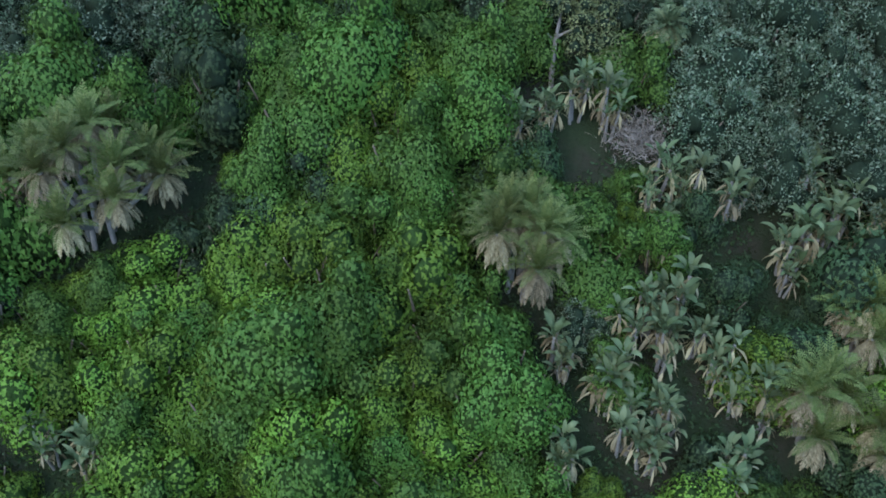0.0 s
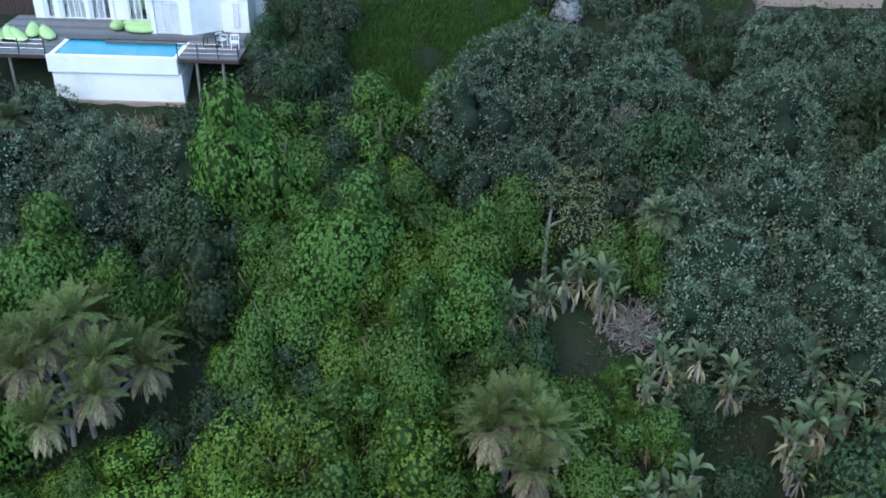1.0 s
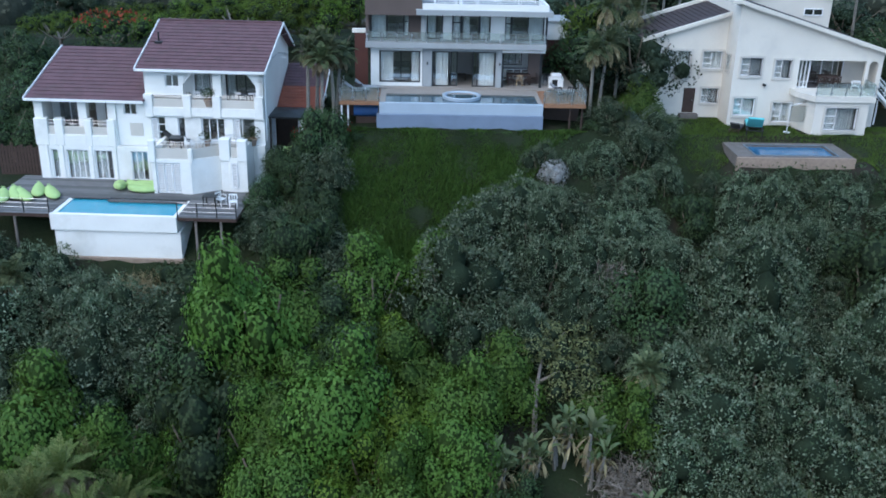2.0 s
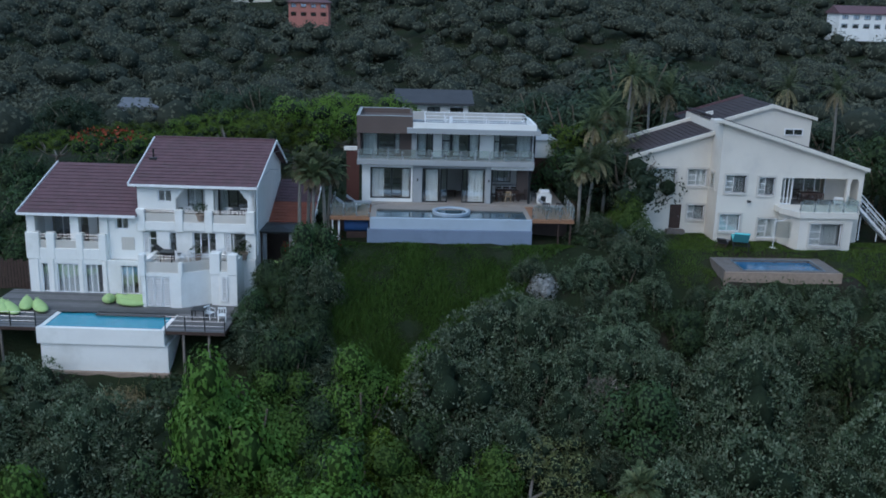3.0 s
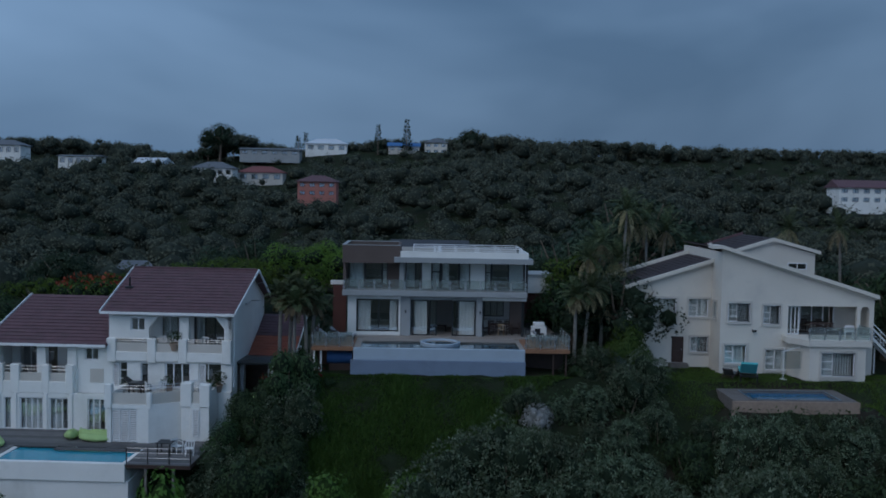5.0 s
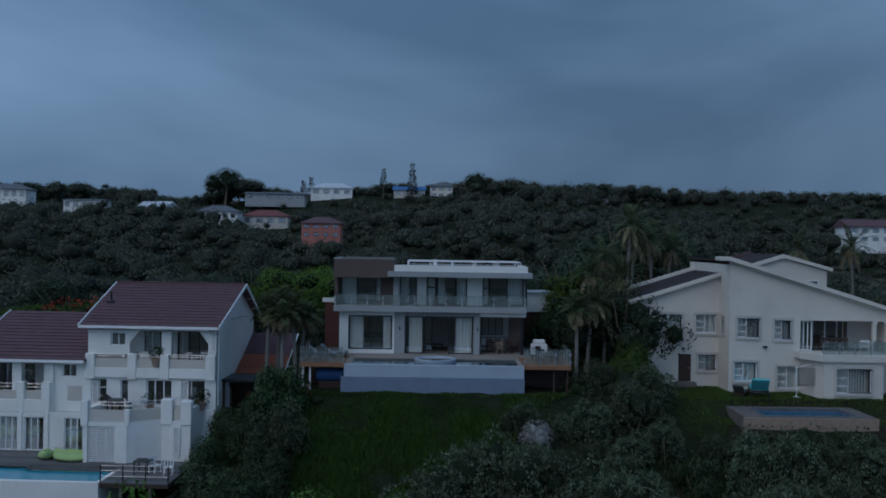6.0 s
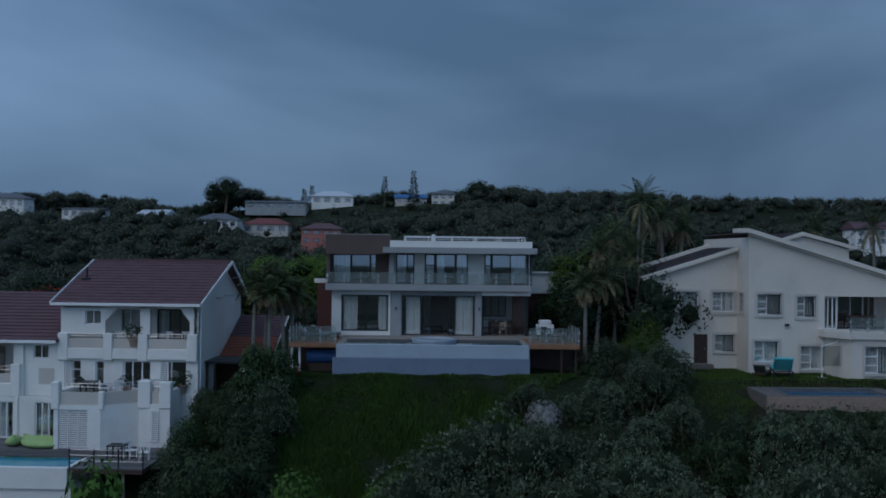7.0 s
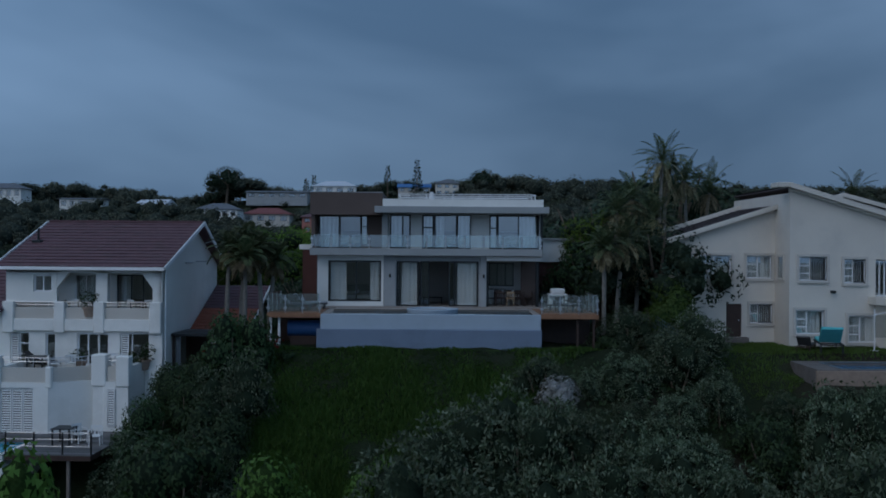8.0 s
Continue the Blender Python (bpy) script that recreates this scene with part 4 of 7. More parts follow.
    for a, b, c in (((4.35, -0.6, 2.33), (4.65, 5.0, 4.72), (4.5, 9.9, 2.35)), ((-4.38, -0.6, 2.33), (-4.18, 5.0, 4.72), (-4.28, 9.9, 2.35)), ((-12.1, -0.65, 0.15), (-11.4, 5.0, 2.7), (-11.9, 9.4, 0.28))):
        bm = bmesh.new()
        beam(bm, a, b, 0.06, 0.2)
        beam(bm, b, c, 0.06, 0.2)
        part("barge_board", bm, WFRAME, h)
    bm = bmesh.new()
    beam(bm, (-4.1, 5.0, 4.8), (4.55, 5.0, 4.8), 0.22, 0.1)
    part("ridge_cap", bm, TILE_RED, h)
    bm = bmesh.new()
    cyl(bm, (-3.5, 2.4, 3.5), (-3.5, 2.4, 4.35), 0.06, 0.06)
    box(bm, -3.75, -3.25, 2.15, 2.65, 3.4, 3.72, 0.03)
    part("flue", bm, FRAME, h, "thin metal roof flue")
    bm = bmesh.new()
    cyl(bm, (4.1, 5.2, 2.6), (4.75, 5.2, 2.6), 0.03, 0.03)
    cyl(bm, (4.1, 3.5, 2.55), (4.1, 4.8, 2.55), 0.04, 0.04)
    beam(bm, (4.1, 6.6, 3.6), (4.6, 6.9, 3.75), 0.04, 0.04)
    part("wall_bracket", bm, STEEL, h)
    bm = bmesh.new()
    cyl(bm, (4.15, 0.1, -2.5), (4.15, 0.1, 2.3), 0.04, 0.04)
    cyl(bm, (-1.75, -0.1, -0.3), (-1.75, -0.1, 0.6), 0.03, 0.03)
    part("downpipe", bm, WFRAME, h)
    return h


villa()


def villa_deck():
    d = thing("pool_deck", "weathered dark grey timber deck round a small pool", "deck")
    d.matrix_basis = VILLA
    Z = -5.45
    x0, x1 = -13.0, 3.55
    for i in range(30):
        y = -7.5 + i * (7.5 / 30)
        if y < -4.3:
            bpart("deck_board", DECKGREY, d, x0, -8.2, y, y + 0.238, Z - 0.04, Z, 0)
            bpart("deck_board", DECKGREY, d, -0.2, x1, y, y + 0.238, Z - 0.04, Z, 0)
        else:
            bpart("deck_board", DECKGREY, d, x0, x1, y, y + 0.238, Z - 0.04, Z, 0)
    bpart("fascia_board", DARKWOOD, d, x0, -8.25, -7.5, -7.42, Z - 0.25, Z - 0.04, 0)
    bpart("fascia_board", DARKWOOD, d, -0.15, x1, -7.5, -7.42, Z - 0.25, Z - 0.04, 0)
    bpart("fascia_board", DARKWOOD, d, x1 - 0.08, x1, -7.42, -1.0, Z - 0.25, Z - 0.04, 0)
    for px in (-12.4, -10.6, 0.9, 2.5):
        wp = VILLA @ Vector((px, -7.2, 0))
        bpart("deck_post", PALEBARK, d, px - 0.07, px + 0.07, -7.3, -7.16, gz(wp.x, wp.y) - 0.3, Z - 0.25, 0.01)
    # deck rail of thin cables
    for xa, xb in ((x0, -8.25), (-0.15, x1)):
        k = 4
        for i in range(k):
            px = xa + (xb - xa) * i / (k - 1)
            bpart("rail_post", FRAME, d, px - 0.03, px + 0.03, -7.46, -7.4, Z, Z + 0.95, 0.005)
        bm = bmesh.new()
        for zz in (0.35, 0.65, 0.92):
            cyl(bm, (xa, -7.43, Z + zz), (xb, -7.43, Z + zz), 0.012, 0.012, 6)
        part("rail_cable", bm, STEEL, d)
    return d


villa_deck()


def villa_pool():
    p = thing("swimming_pool", "small bright turquoise swimming pool with white outer wall", "swimming pool")
    p.matrix_basis = VILLA
    Z = -5.45
    bm = bmesh.new()
    box(bm, -8.2, -0.2, -7.6, -7.3, Z - 1.05, Z + 0.02, 0.015)
    box(bm, -8.2, -7.9, -7.3, -4.3, Z - 1.05, Z - 0.05)
    box(bm, -0.5, -0.2, -7.3, -4.3, Z - 1.05, Z - 0.05)
    part("pool_wall", bm, WHITE, p)
    bpart("base_wall", WHITE, p, -8.05, -0.05, -7.45, -4.3, Z - 2.9, Z - 1.05, 0.015, "white base wall, grey-stained")
    bpart("footing", BRICK, p, -8.2, 0.05, -7.65, -4.3, Z - 3.6, Z - 2.85, 0.02)
    bpart("pool_floor", POOLTILE, p, -7.9, -0.5, -7.3, -4.3, Z - 1.04, Z - 0.9, 0)
    bpart("water", WATER, p, -7.9, -0.5, -7.3, -4.3, Z - 0.5, Z - 0.1, 0, "clear turquoise water")
    bm = bmesh.new()
    box(bm, -8.1, -5.45, -4.45, -4.2, Z - 0.02, Z + 0.05)
    box(bm, -5.45, -0.3, -4.95, -4.6, Z - 0.02, Z + 0.05)
    part("coping", bm, DECKGREY, p)
    return p


villa_pool()


# ---------------------------------------------------------------- the cream house with the stepped gable
def barred_window(h, x0, x1, z0, z1, y, cols, rows, bars=0, surround=True):
    if surround:
        bm = bmesh.new()
        s = 0.14
        box(bm, x0 - s, x0, y - 0.06, y + 0.1, z0 - s, z1 + s)
        box(bm, x1, x1 + s, y - 0.06, y + 0.1, z0 - s, z1 + s)
        box(bm, x0, x1, y - 0.06, y + 0.1, z1, z1 + s)
        box(bm, x0 - 0.05, x1 + 0.05, y - 0.12, y + 0.1, z0 - s, z0)
        part("window_surround", bm, BEIGE, h, "beige moulded window surround")
    w = window(h, WFRAME, x0, x1, z0, z1, y + 0.06, cols=cols, rows=(), bar=0.07)
    cx = x0 + (x1 - x0) * (cols[0] if cols else 1)
    for r in rows:
        z = z0 + (z1 - z0) * r
        bpart("glazing_bar", WFRAME, w, x0 + 0.06, cx, y + 0.05, y + 0.09, z - 0.03, z + 0.03, 0)
    curtain(w, x0 + 0.05, x1 - 0.05, y + 0.4, z0, z1)
    if bars:
        bm = bmesh.new()
        p = (x1 - cx) / bars
        holed(bm, cx, x1, z0 + 0.05, z1 - 0.05, y + 0.02, y + 0.045, [(cx + p * i + 0.025, cx + p * (i + 1), z0 + 0.08, z1 - 0.08) for i in range(bars)])
        part("burglar_bar", bm, FRAME, w)


def cream_house():
    h = thing("gabled_house", "cream two-storey house with sloping gable roofs and barred windows", "house")
    G = -1.9
    W = 4.6
    # wing set back
    bm = bmesh.new()
    holes = [(15.26, 17.1, 1.83, 3.14), (17.96, 19.4, 1.83, 3.14), (16.83, 17.71, -1.5, 0.38), (18.17, 19.45, -0.73, 0.39)]
    holed(bm, 13.4, 19.85, G, 4.0, W, W + 0.25, holes)
    prism(bm, [(13.4, 4.0), (19.85, 4.0), (19.85, 6.0), (13.6, 4.02)], W, W + 0.25)
    box(bm, 13.4, 13.65, W + 0.25, 11, G, 4.0)
    part("wing_wall", bm, CREAM, h)
    barred_window(h, 15.26, 17.1, 1.83, 3.14, W, (0.45,), (0.3, 0.62))
    barred_window(h, 17.96, 19.4, 1.83, 3.14, W, (0.45,), (0.3, 0.62))
    barred_window(h, 18.17, 19.45, -0.73, 0.39, W, (0.4,), (0.5,), 7)
    bm = bmesh.new()
    box(bm, 16.83, 17.71, W + 0.08, W + 0.14, -1.5, 0.38)
    for z0, z1 in ((-1.4, -0.65), (-0.5, 0.26)):
        box(bm, 16.95, 17.59, W + 0.05, W + 0.08, z0, z1, 0.01)
    door = part("door", bm, DARKWOOD, h, "brown panelled wooden door")
    bm = bmesh.new()
    cyl(bm, (17.55, W, -0.55), (17.55, W + 0.05, -0.55), 0.035, 0.035)
    part("handle", bm, STEEL, door)
    bpart("door_step", PAVER, h, 16.6, 17.95, W - 0.6, W, G - 0.1, -1.5, 0.01)
    # main gable
    F = 2.4
    bm = bmesh.new()
    holes = [(20.12, 21.64, 1.8, 3.11), (22.59, 23.76, 1.67, 2.99), (19.95, 21.51, -1.14, 0.19), (22.84, 24.6, -1.58, -0.09), (24.33, 29.2, 0.95, 2.98), (29.45, 30.1, 0.95, 2.98)]
    holed(bm, 19.6, 30.4, G - 0.2, 3.45, F, F + 0.25, holes)
    part("front_wall", bm, CREAM, h)
    bm = bmesh.new()
    prism(bm, [(19.6, 3.45), (30.4, 3.45), (30.4, 3.55), (19.6, 6.78)], F, F + 0.25)
    part("gable_wall", bm, CREAM, h)
    # arched head of the narrow balcony opening
    bm = bmesh.new()
    prism(bm, [(29.45, 2.98), (29.62, 2.98), (29.52, 2.86), (29.45, 2.65)], F + 0.02, F + 0.2)
    prism(bm, [(30.1, 2.98), (30.1, 2.65), (30.03, 2.86), (29.93, 2.98)], F + 0.02, F + 0.2)
    part("arch", bm, CREAM, h)
    bm = bmesh.new()
    box(bm, 19.6, 19.85, F + 0.25, 12.0, G, 6.6)
    part("side_wall", bm, CREAM, h)
    # narrow light in the return wall
    bm = bmesh.new()
    box(bm, 19.53, 19.6, 3.15, 3.3, 1.75, 3.2)
    box(bm, 19.53, 19.6, 4.0, 4.15, 1.75, 3.2)
    box(bm, 19.53, 19.6, 3.3, 4.0, 1.75, 1.88)
    box(bm, 19.53, 19.6, 3.3, 4.0, 3.07, 3.2)
    part("window_surround", bm, BEIGE, h)
    bpart("window", GLASS, h, 19.565, 19.575, 3.3, 4.0, 1.88, 3.07, 0, "narrow side window")
    bpart("side_wall", CREAM, h, 30.15, 30.4, F + 0.25, 12.0, G, 3.5, 0)
    barred_window(h, 20.12, 21.64, 1.8, 3.11, F, (0.42,), (0.3, 0.62), 9)
    barred_window(h, 22.59, 23.76, 1.67, 2.99, F, (0.45,), (0.3, 0.62), 6)
    barred_window(h, 19.95, 21.51, -1.14, 0.19, F, (0.4,), (0.3, 0.62), 0)
    barred_window(h, 22.84, 24.6, -1.58, -0.09, F, (0.38,), (0.3, 0.62), 0)
    # balcony recess
    bm = bmesh.new()
    holed(bm, 24.1, 30.15, 0.9, 3.4, F + 2.2, F + 2.4, [(25.3, 28.6, 0.95, 3.0)])
    box(bm, 24.1, 24.33, F + 0.25, F + 2.2, 0.9, 3.4)
    part("recess_wall", bm, CREAM, h)
    window(h, WFRAME, 25.3, 28.6, 0.95, 3.0, F + 2.25, cols=(0.25, 0.5, 0.75), bar=0.08, name="glass_door")
    window(h, WFRAME, 24.4, 25.25, 0.95, 2.95, F + 0.3, cols=(0.33, 0.66), bar=0.07, name="folding_door", label="white folding glass door, pushed open")
    bpart("balcony_ceiling", CREAM, h, 24.1, 30.15, F + 0.25, F + 2.4, 3.4, 3.5, 0)
    # bay under the balcony
    B = 0.0
    bm = bmesh.new()
    holed(bm, 24.97, 28.8, G - 0.25, 0.55, B, B + 0.25, [(25.76, 28.06, -1.5, 0.13)])
    box(bm, 28.55, 28.8, B + 0.25, F, G - 0.25, 0.55)
    part("bay_wall", bm, CREAM, h)
    bm = bmesh.new()
    a, b = Vector((24.97, B, 0)), Vector((24.35, F, 0))
    vs = [a, a + Vector((0.25, 0.1, 0)), b + Vector((0.25, 0, 0)), b]
    lo = [bm.verts.new((v.x, v.y, G - 0.25)) for v in vs]
    up = [bm.verts.new((v.x, v.y, 0.55)) for v in vs]
    bm.faces.new(lo[::-1])
    bm.faces.new(up)
    for i in range(4):
        bm.faces.new((lo[i], lo[(i + 1) % 4], up[(i + 1) % 4], up[i]))
    part("bay_wall", bm, CREAM, h)
    barred_window(h, 25.76, 28.06, -1.5, 0.13, B, (0.36,), (0.3, 0.62), 8)
    bm = bmesh.new()
    prism_pts = [(23.95, F), (23.95, F - 0.9), (24.8, B - 0.2), (29.1, B - 0.2), (29.9, F - 0.7), (29.9, F)]
    lo = [bm.verts.new((x, y, 0.55)) for x, y in prism_pts]
    up = [bm.verts.new((x, y, 0.95)) for x, y in prism_pts]
    bm.faces.new(lo[::-1])
    bm.faces.new(up)
    for i in range(6):
        bm.faces.new((lo[i], lo[(i + 1) % 6], up[(i + 1) % 6], up[i]))
    part("balcony_slab", bm, CREAM, h)
    bpart("balcony_floor", TILE_GREY, h, 24.33, 30.1, F + 0.25, F + 2.2, 0.9, 0.95, 0)
    # roofs and their moulded edges
    bm = bmesh.new()
    prism(bm, [(19.45, 6.88), (30.55, 3.57), (30.55, 3.84), (19.45, 7.15)], F - 0.45, F - 0.18)
    box(bm, 18.75, 19.45, F - 0.45, F + 0.6, 6.88, 7.14, 0.02)
    part("gable_board", bm, CREAM, h, "cream moulded gable edge")
    bm = bmesh.new()
    prism(bm, [(19.5, 6.74), (30.45, 3.47), (30.45, 3.58), (19.5, 6.85)], F - 0.22, F - 0.002)
    part("gable_moulding", bm, CREAM, h)
    tiled_roof("main_roof", h, TILE_DARK, (30.5, F - 0.18, 3.74), (30.5, 12.0, 3.74), (19.6, 12.0, 6.99), (19.6, F - 0.18, 6.99), 22, 26)
    bm = bmesh.new()
    prism(bm, [(13.2, 3.75), (19.58, 5.79), (19.58, 6.05), (13.2, 4.01)], W - 0.4, W - 0.15)
    part("gable_board", bm, CREAM, h)
    tiled_roof("wing_roof", h, TILE_DARK, (13.2, 10.6, 3.96), (13.2, W - 0.2, 3.96), (19.6, W - 0.2, 6.0), (19.6, 10.6, 6.0), 18, 20)
    bm = bmesh.new()
    prism(bm, [(13.0, 3.9), (21.4, 6.58), (21.4, 6.86), (13.0, 4.18)], 10.6, 10.9)
    part("gable_board", bm, CREAM, h)
    # upper rear block
    bm = bmesh.new()
    prism(bm, [(21.2, 3.0), (30.6, 3.0), (30.6, 6.0), (27.1, 7.0), (21.2, 5.15)], 13.0, 13.25)
    box(bm, 30.35, 30.6, 13.25, 20, 3.0, 6.0)
    part("rear_wall", bm, CREAM, h)
    window(h, WFRAME, 28.34, 29.92, 4.7, 5.26, 12.9, cols=(0.5,), bar=0.07, deep=0.09)
    # solid wall here: a dark panel is coloured as the unlit room
    bpart("dark_room_panel", FRAME, h, 28.39, 29.87, 12.97, 13.02, 4.75, 5.2, 0)
    bm = bmesh.new()
    prism(bm, [(21.0, 5.05), (27.1, 6.98), (30.95, 5.98), (30.95, 6.24), (27.1, 7.26), (21.0, 5.33)], 12.7, 12.96)
    part("gable_board", bm, CREAM, h)
    tiled_roof("rear_roof", h, TILE_DARK, (21.0, 20.0, 5.3), (21.0, 12.9, 5.3), (27.1, 12.9, 7.22), (27.1, 20.0, 7.22), 14, 14)
    tiled_roof("rear_roof", h, TILE_DARK, (30.9, 12.9, 6.2), (30.9, 20.0, 6.2), (27.1, 20.0, 7.22), (27.1, 12.9, 7.22), 10, 14)
    bm = bmesh.new()
    beam(bm, (21.0, 20.05, 5.36), (27.1, 20.05, 7.3), 0.1, 0.25)
    part("red_barge_board", bm, TILE_RED, h, "dull red far roof edge")
    # floors behind the windows
    bm = bmesh.new()
    box(bm, 19.85, 24.1, F + 0.3, 12, 0.7, 0.9)
    box(bm, 13.65, 19.6, W + 0.3, 11, 0.7, 0.9)
    box(bm, 13.65, 30.15, 9.0, 9.2, G, 3.45)
    box(bm, 13.65, 19.6, W + 0.3, 11, 3.5, 3.6)
    box(bm, 19.85, 24.1, F + 0.3, 12, 3.35, 3.45)
    box(bm, 24.1, 24.2, F + 2.4, 9.0, G, 3.45)
    part("inner_wall", bm, INNER, h)
    bm = bmesh.new()
    cyl(bm, (21.9, F - 0.3, 1.2), (22.1, F - 0.1, 1.2), 0.05, 0.05)
    box(bm, 21.85, 22.0, F - 0.35, F, 1.13, 1.27)
    part("security_camera", bm, FRAME, h)
    return h


cream_house()


def outer_stair():
    s = thing("outside_stair", "white steel outside stair with rails against the cream house", "stair")
    n = 14
    x0, y0, z0, z1 = 30.45, 3.3, 0.95, -1.85
    for i in range(n):
        z = z0 - (z0 - z1) * i / n
        bpart("tread", FRAME, s, x0 + 0.1 + i * 0.2, x0 + 0.36 + i * 0.2, y0 - 0.45, y0 + 0.45, z - 0.05, z, 0.005)
    for y in (y0 - 0.48, y0 + 0.48):
        bm = bmesh.new()
        for dz in (-0.1, 0.55, 0.95):
            beam(bm, (x0, y, z0 + dz), (x0 + n * 0.2 + 0.1, y, z1 + dz), 0.045, 0.06 if dz > 0 else 0.18)
        for i in range(5):
            px = x0 + i * n * 0.2 / 4
            pz = z0 - (z0 - z1) * i / 4
            box(bm, px - 0.02, px + 0.02, y - 0.02, y + 0.02, pz - 0.1, pz + 0.95)
        part("handrail", bm, WFRAME, s)
    bpart("landing", FRAME, s, 30.4, 30.6, y0 - 0.5, y0 + 0.5, 0.85, 0.95, 0.005)
    for px, pz in ((31.0, 0.0), (32.4, -1.3)):
        bpart("support", WFRAME, s, px - 0.04, px + 0.04, y0 - 0.04, y0 + 0.04, gz(px, y0) - 0.2, pz, 0.005)


outer_stair()


def garden_pool():
    p = thing("garden_pool", "small blue garden pool with brick-paved surround", "swimming pool")
    Z = -2.2
    bm = bmesh.new()
    box(bm, 18.35, 26.2, -4.5, -4.2, Z - 1.0, Z)
    box(bm, 18.35, 26.2, -1.7, -1.05, Z - 1.0, Z)
    box(bm, 18.35, 19.7, -4.2, -1.7, Z - 2.5, Z)
    box(bm, 25.2, 26.2, -4.2, -1.7, Z - 2.5, Z)
    part("surround", bm, PAVER, p)
    bm = bmesh.new()
    box(bm, 18.25, 26.3, -4.7, -4.5, Z - 2.6, Z - 0.04)
    part("retaining_wall", bm, BRICK, p, "brown brick edge wall")
    bpart("pool_floor", POOLTILE, p, 19.7, 25.2, -4.2, -1.7, Z - 1.0, Z - 0.9, 0)
    bpart("water", WATER_G, p, 19.7, 25.2, -4.2, -1.7, Z - 0.4, Z - 0.12, 0, "still slate-blue water")
    bm = bmesh.new()
    box(bm, 19.6, 25.3, -4.3, -4.18, Z, Z + 0.03)
    box(bm, 19.6, 25.3, -1.72, -1.6, Z, Z + 0.03)
    box(bm, 19.58, 19.7, -4.18, -1.72, Z, Z + 0.03)
    box(bm, 25.2, 25.32, -4.18, -1.72, Z, Z + 0.03)
    part("coping", bm, POOLTILE_D, p)
    for i in range(20):
        for j in range(3):
            bpart("paving_brick", PAVER, p, 18.38 + i * 0.39, 18.38 + i * 0.39 + 0.375, -1.58 + j * 0.175, -1.58 + j * 0.175 + 0.163, Z + 0.001, Z + 0.012, 0)


garden_pool()


# ---------------------------------------------------------------- foliage
def unit(v):
    return v / np.maximum(1e-9, np.linalg.norm(v, axis=-1, keepdims=True))


def leaves(rng, pts, dirs, length, width, fold=0.12, roll=1.0, face=None):
    """Diamond leaves with a folded midrib: base at pts, pointing along dirs. Returns vertices and quads."""
    n = len(pts)
    d = unit(dirs)
    side = unit(np.cross(d, rng.normal(0, roll, (n, 3)) + np.array([0, 0, 1.0]))) if face is None else unit(np.cross(d, face + rng.normal(0, 0.27, (n, 3))))
    up = np.cross(side, d)
    ln = length * rng.uniform(0.7, 1.3, (n, 1))
    wd = width * rng.uniform(0.7, 1.3, (n, 1))
    base = pts
    tip = pts + d * ln - up * ln * 0.12
    mid = pts + d * ln * 0.5
    a = mid + side * wd * 0.5 + up * wd * fold
    b = mid - side * wd * 0.5 + up * wd * fold
    v = np.stack([base, a, tip, b], 1).reshape(-1, 3)
    f = np.arange(4 * n).reshape(n, 4)
    return v, f


def sphere_pts(rng, n, low=-0.35):
    z = rng.uniform(low, 1, n)
    t = rng.uniform(0, 2 * math.pi, n)
    r = np.sqrt(np.maximum(0, 1 - z * z))
    return np.stack([r * np.cos(t), r * np.sin(t), z], 1)


ICO = None


def ico():
    global ICO
    if ICO is None:
        bm = bmesh.new()
        bmesh.ops.create_icosphere(bm, subdivisions=1, radius=1)
        bm.verts.ensure_lookup_table()
        ICO = (np.array([v.co[:] for v in bm.verts]), np.array([[v.index for v in f.verts] for f in bm.faces]))
        bm.free()
    return ICO


def blobs(rng, lobes, shrink=0.8):
    """Uneven lumps, one for each lobe, to hold the painted shade inside a crown."""
    iv, jf = ico()
    vs, fs = [], []
    for k, (c, r) in enumerate(lobes):
        d = 1 + rng.uniform(-0.16, 0.16, (len(iv), 1))
        vs.append(np.array(c) + iv * r * shrink * d * np.array([1, 1, 0.9]))
        fs.append(jf + k * len(iv))
    return np.concatenate(vs), np.concatenate(fs)


def crown_leaves(rng, lobes, per, length, width, rosette=0, fine=False):
    """Leaves over the outside of the lobes; rosette: leaves to each twig end; fine: small pointed leaves of one face each."""
    C = np.array([c for c, r in lobes])
    R = np.array([r for c, r in lobes])
    P, D = [], []
    for c, r in lobes:
        n = max(8, int(per * r * r))
        s = sphere_pts(rng, n, -0.75)
        p = np.array(c) + s * r * rng.uniform(0.74, 1.14, (n, 1))
        inside = (np.linalg.norm(p[:, None, :] - C[None], axis=2) < R[None] * 0.8).any(1)
        P.append(p[~inside])
        D.append(s[~inside])
    P, D = np.concatenate(P), np.concatenate(D)
    if rosette:
        k = rosette
        n = len(P)
        t = np.tile(np.arange(k) * 2 * math.pi / k, n) + np.repeat(rng.uniform(0, 6, n), k)
        Pn, Dn = np.repeat(P, k, 0), np.repeat(unit(D * 0.7 + np.array([0, -0.1, 0.8])), k, 0)
        s1 = unit(np.cross(Dn, np.array([0.3, 0.2, 1.0])))
        s2 = np.cross(Dn, s1)
        dirs = Dn * rng.uniform(0.6, 1.5, (n * k, 1)) + s1 * np.cos(t)[:, None] + s2 * np.sin(t)[:, None]
        v, f = leaves(rng, Pn, dirs, length, width)
        return v, f[:, 1:] if fine else f
    dirs = np.cross(D, rng.normal(0, 1, D.shape)) + D * 0.35 + np.array([0, 0, -0.35])
    v, f = leaves(rng, P, dirs, length, width, face=D)
    return v, f[:, 1:] if fine else f


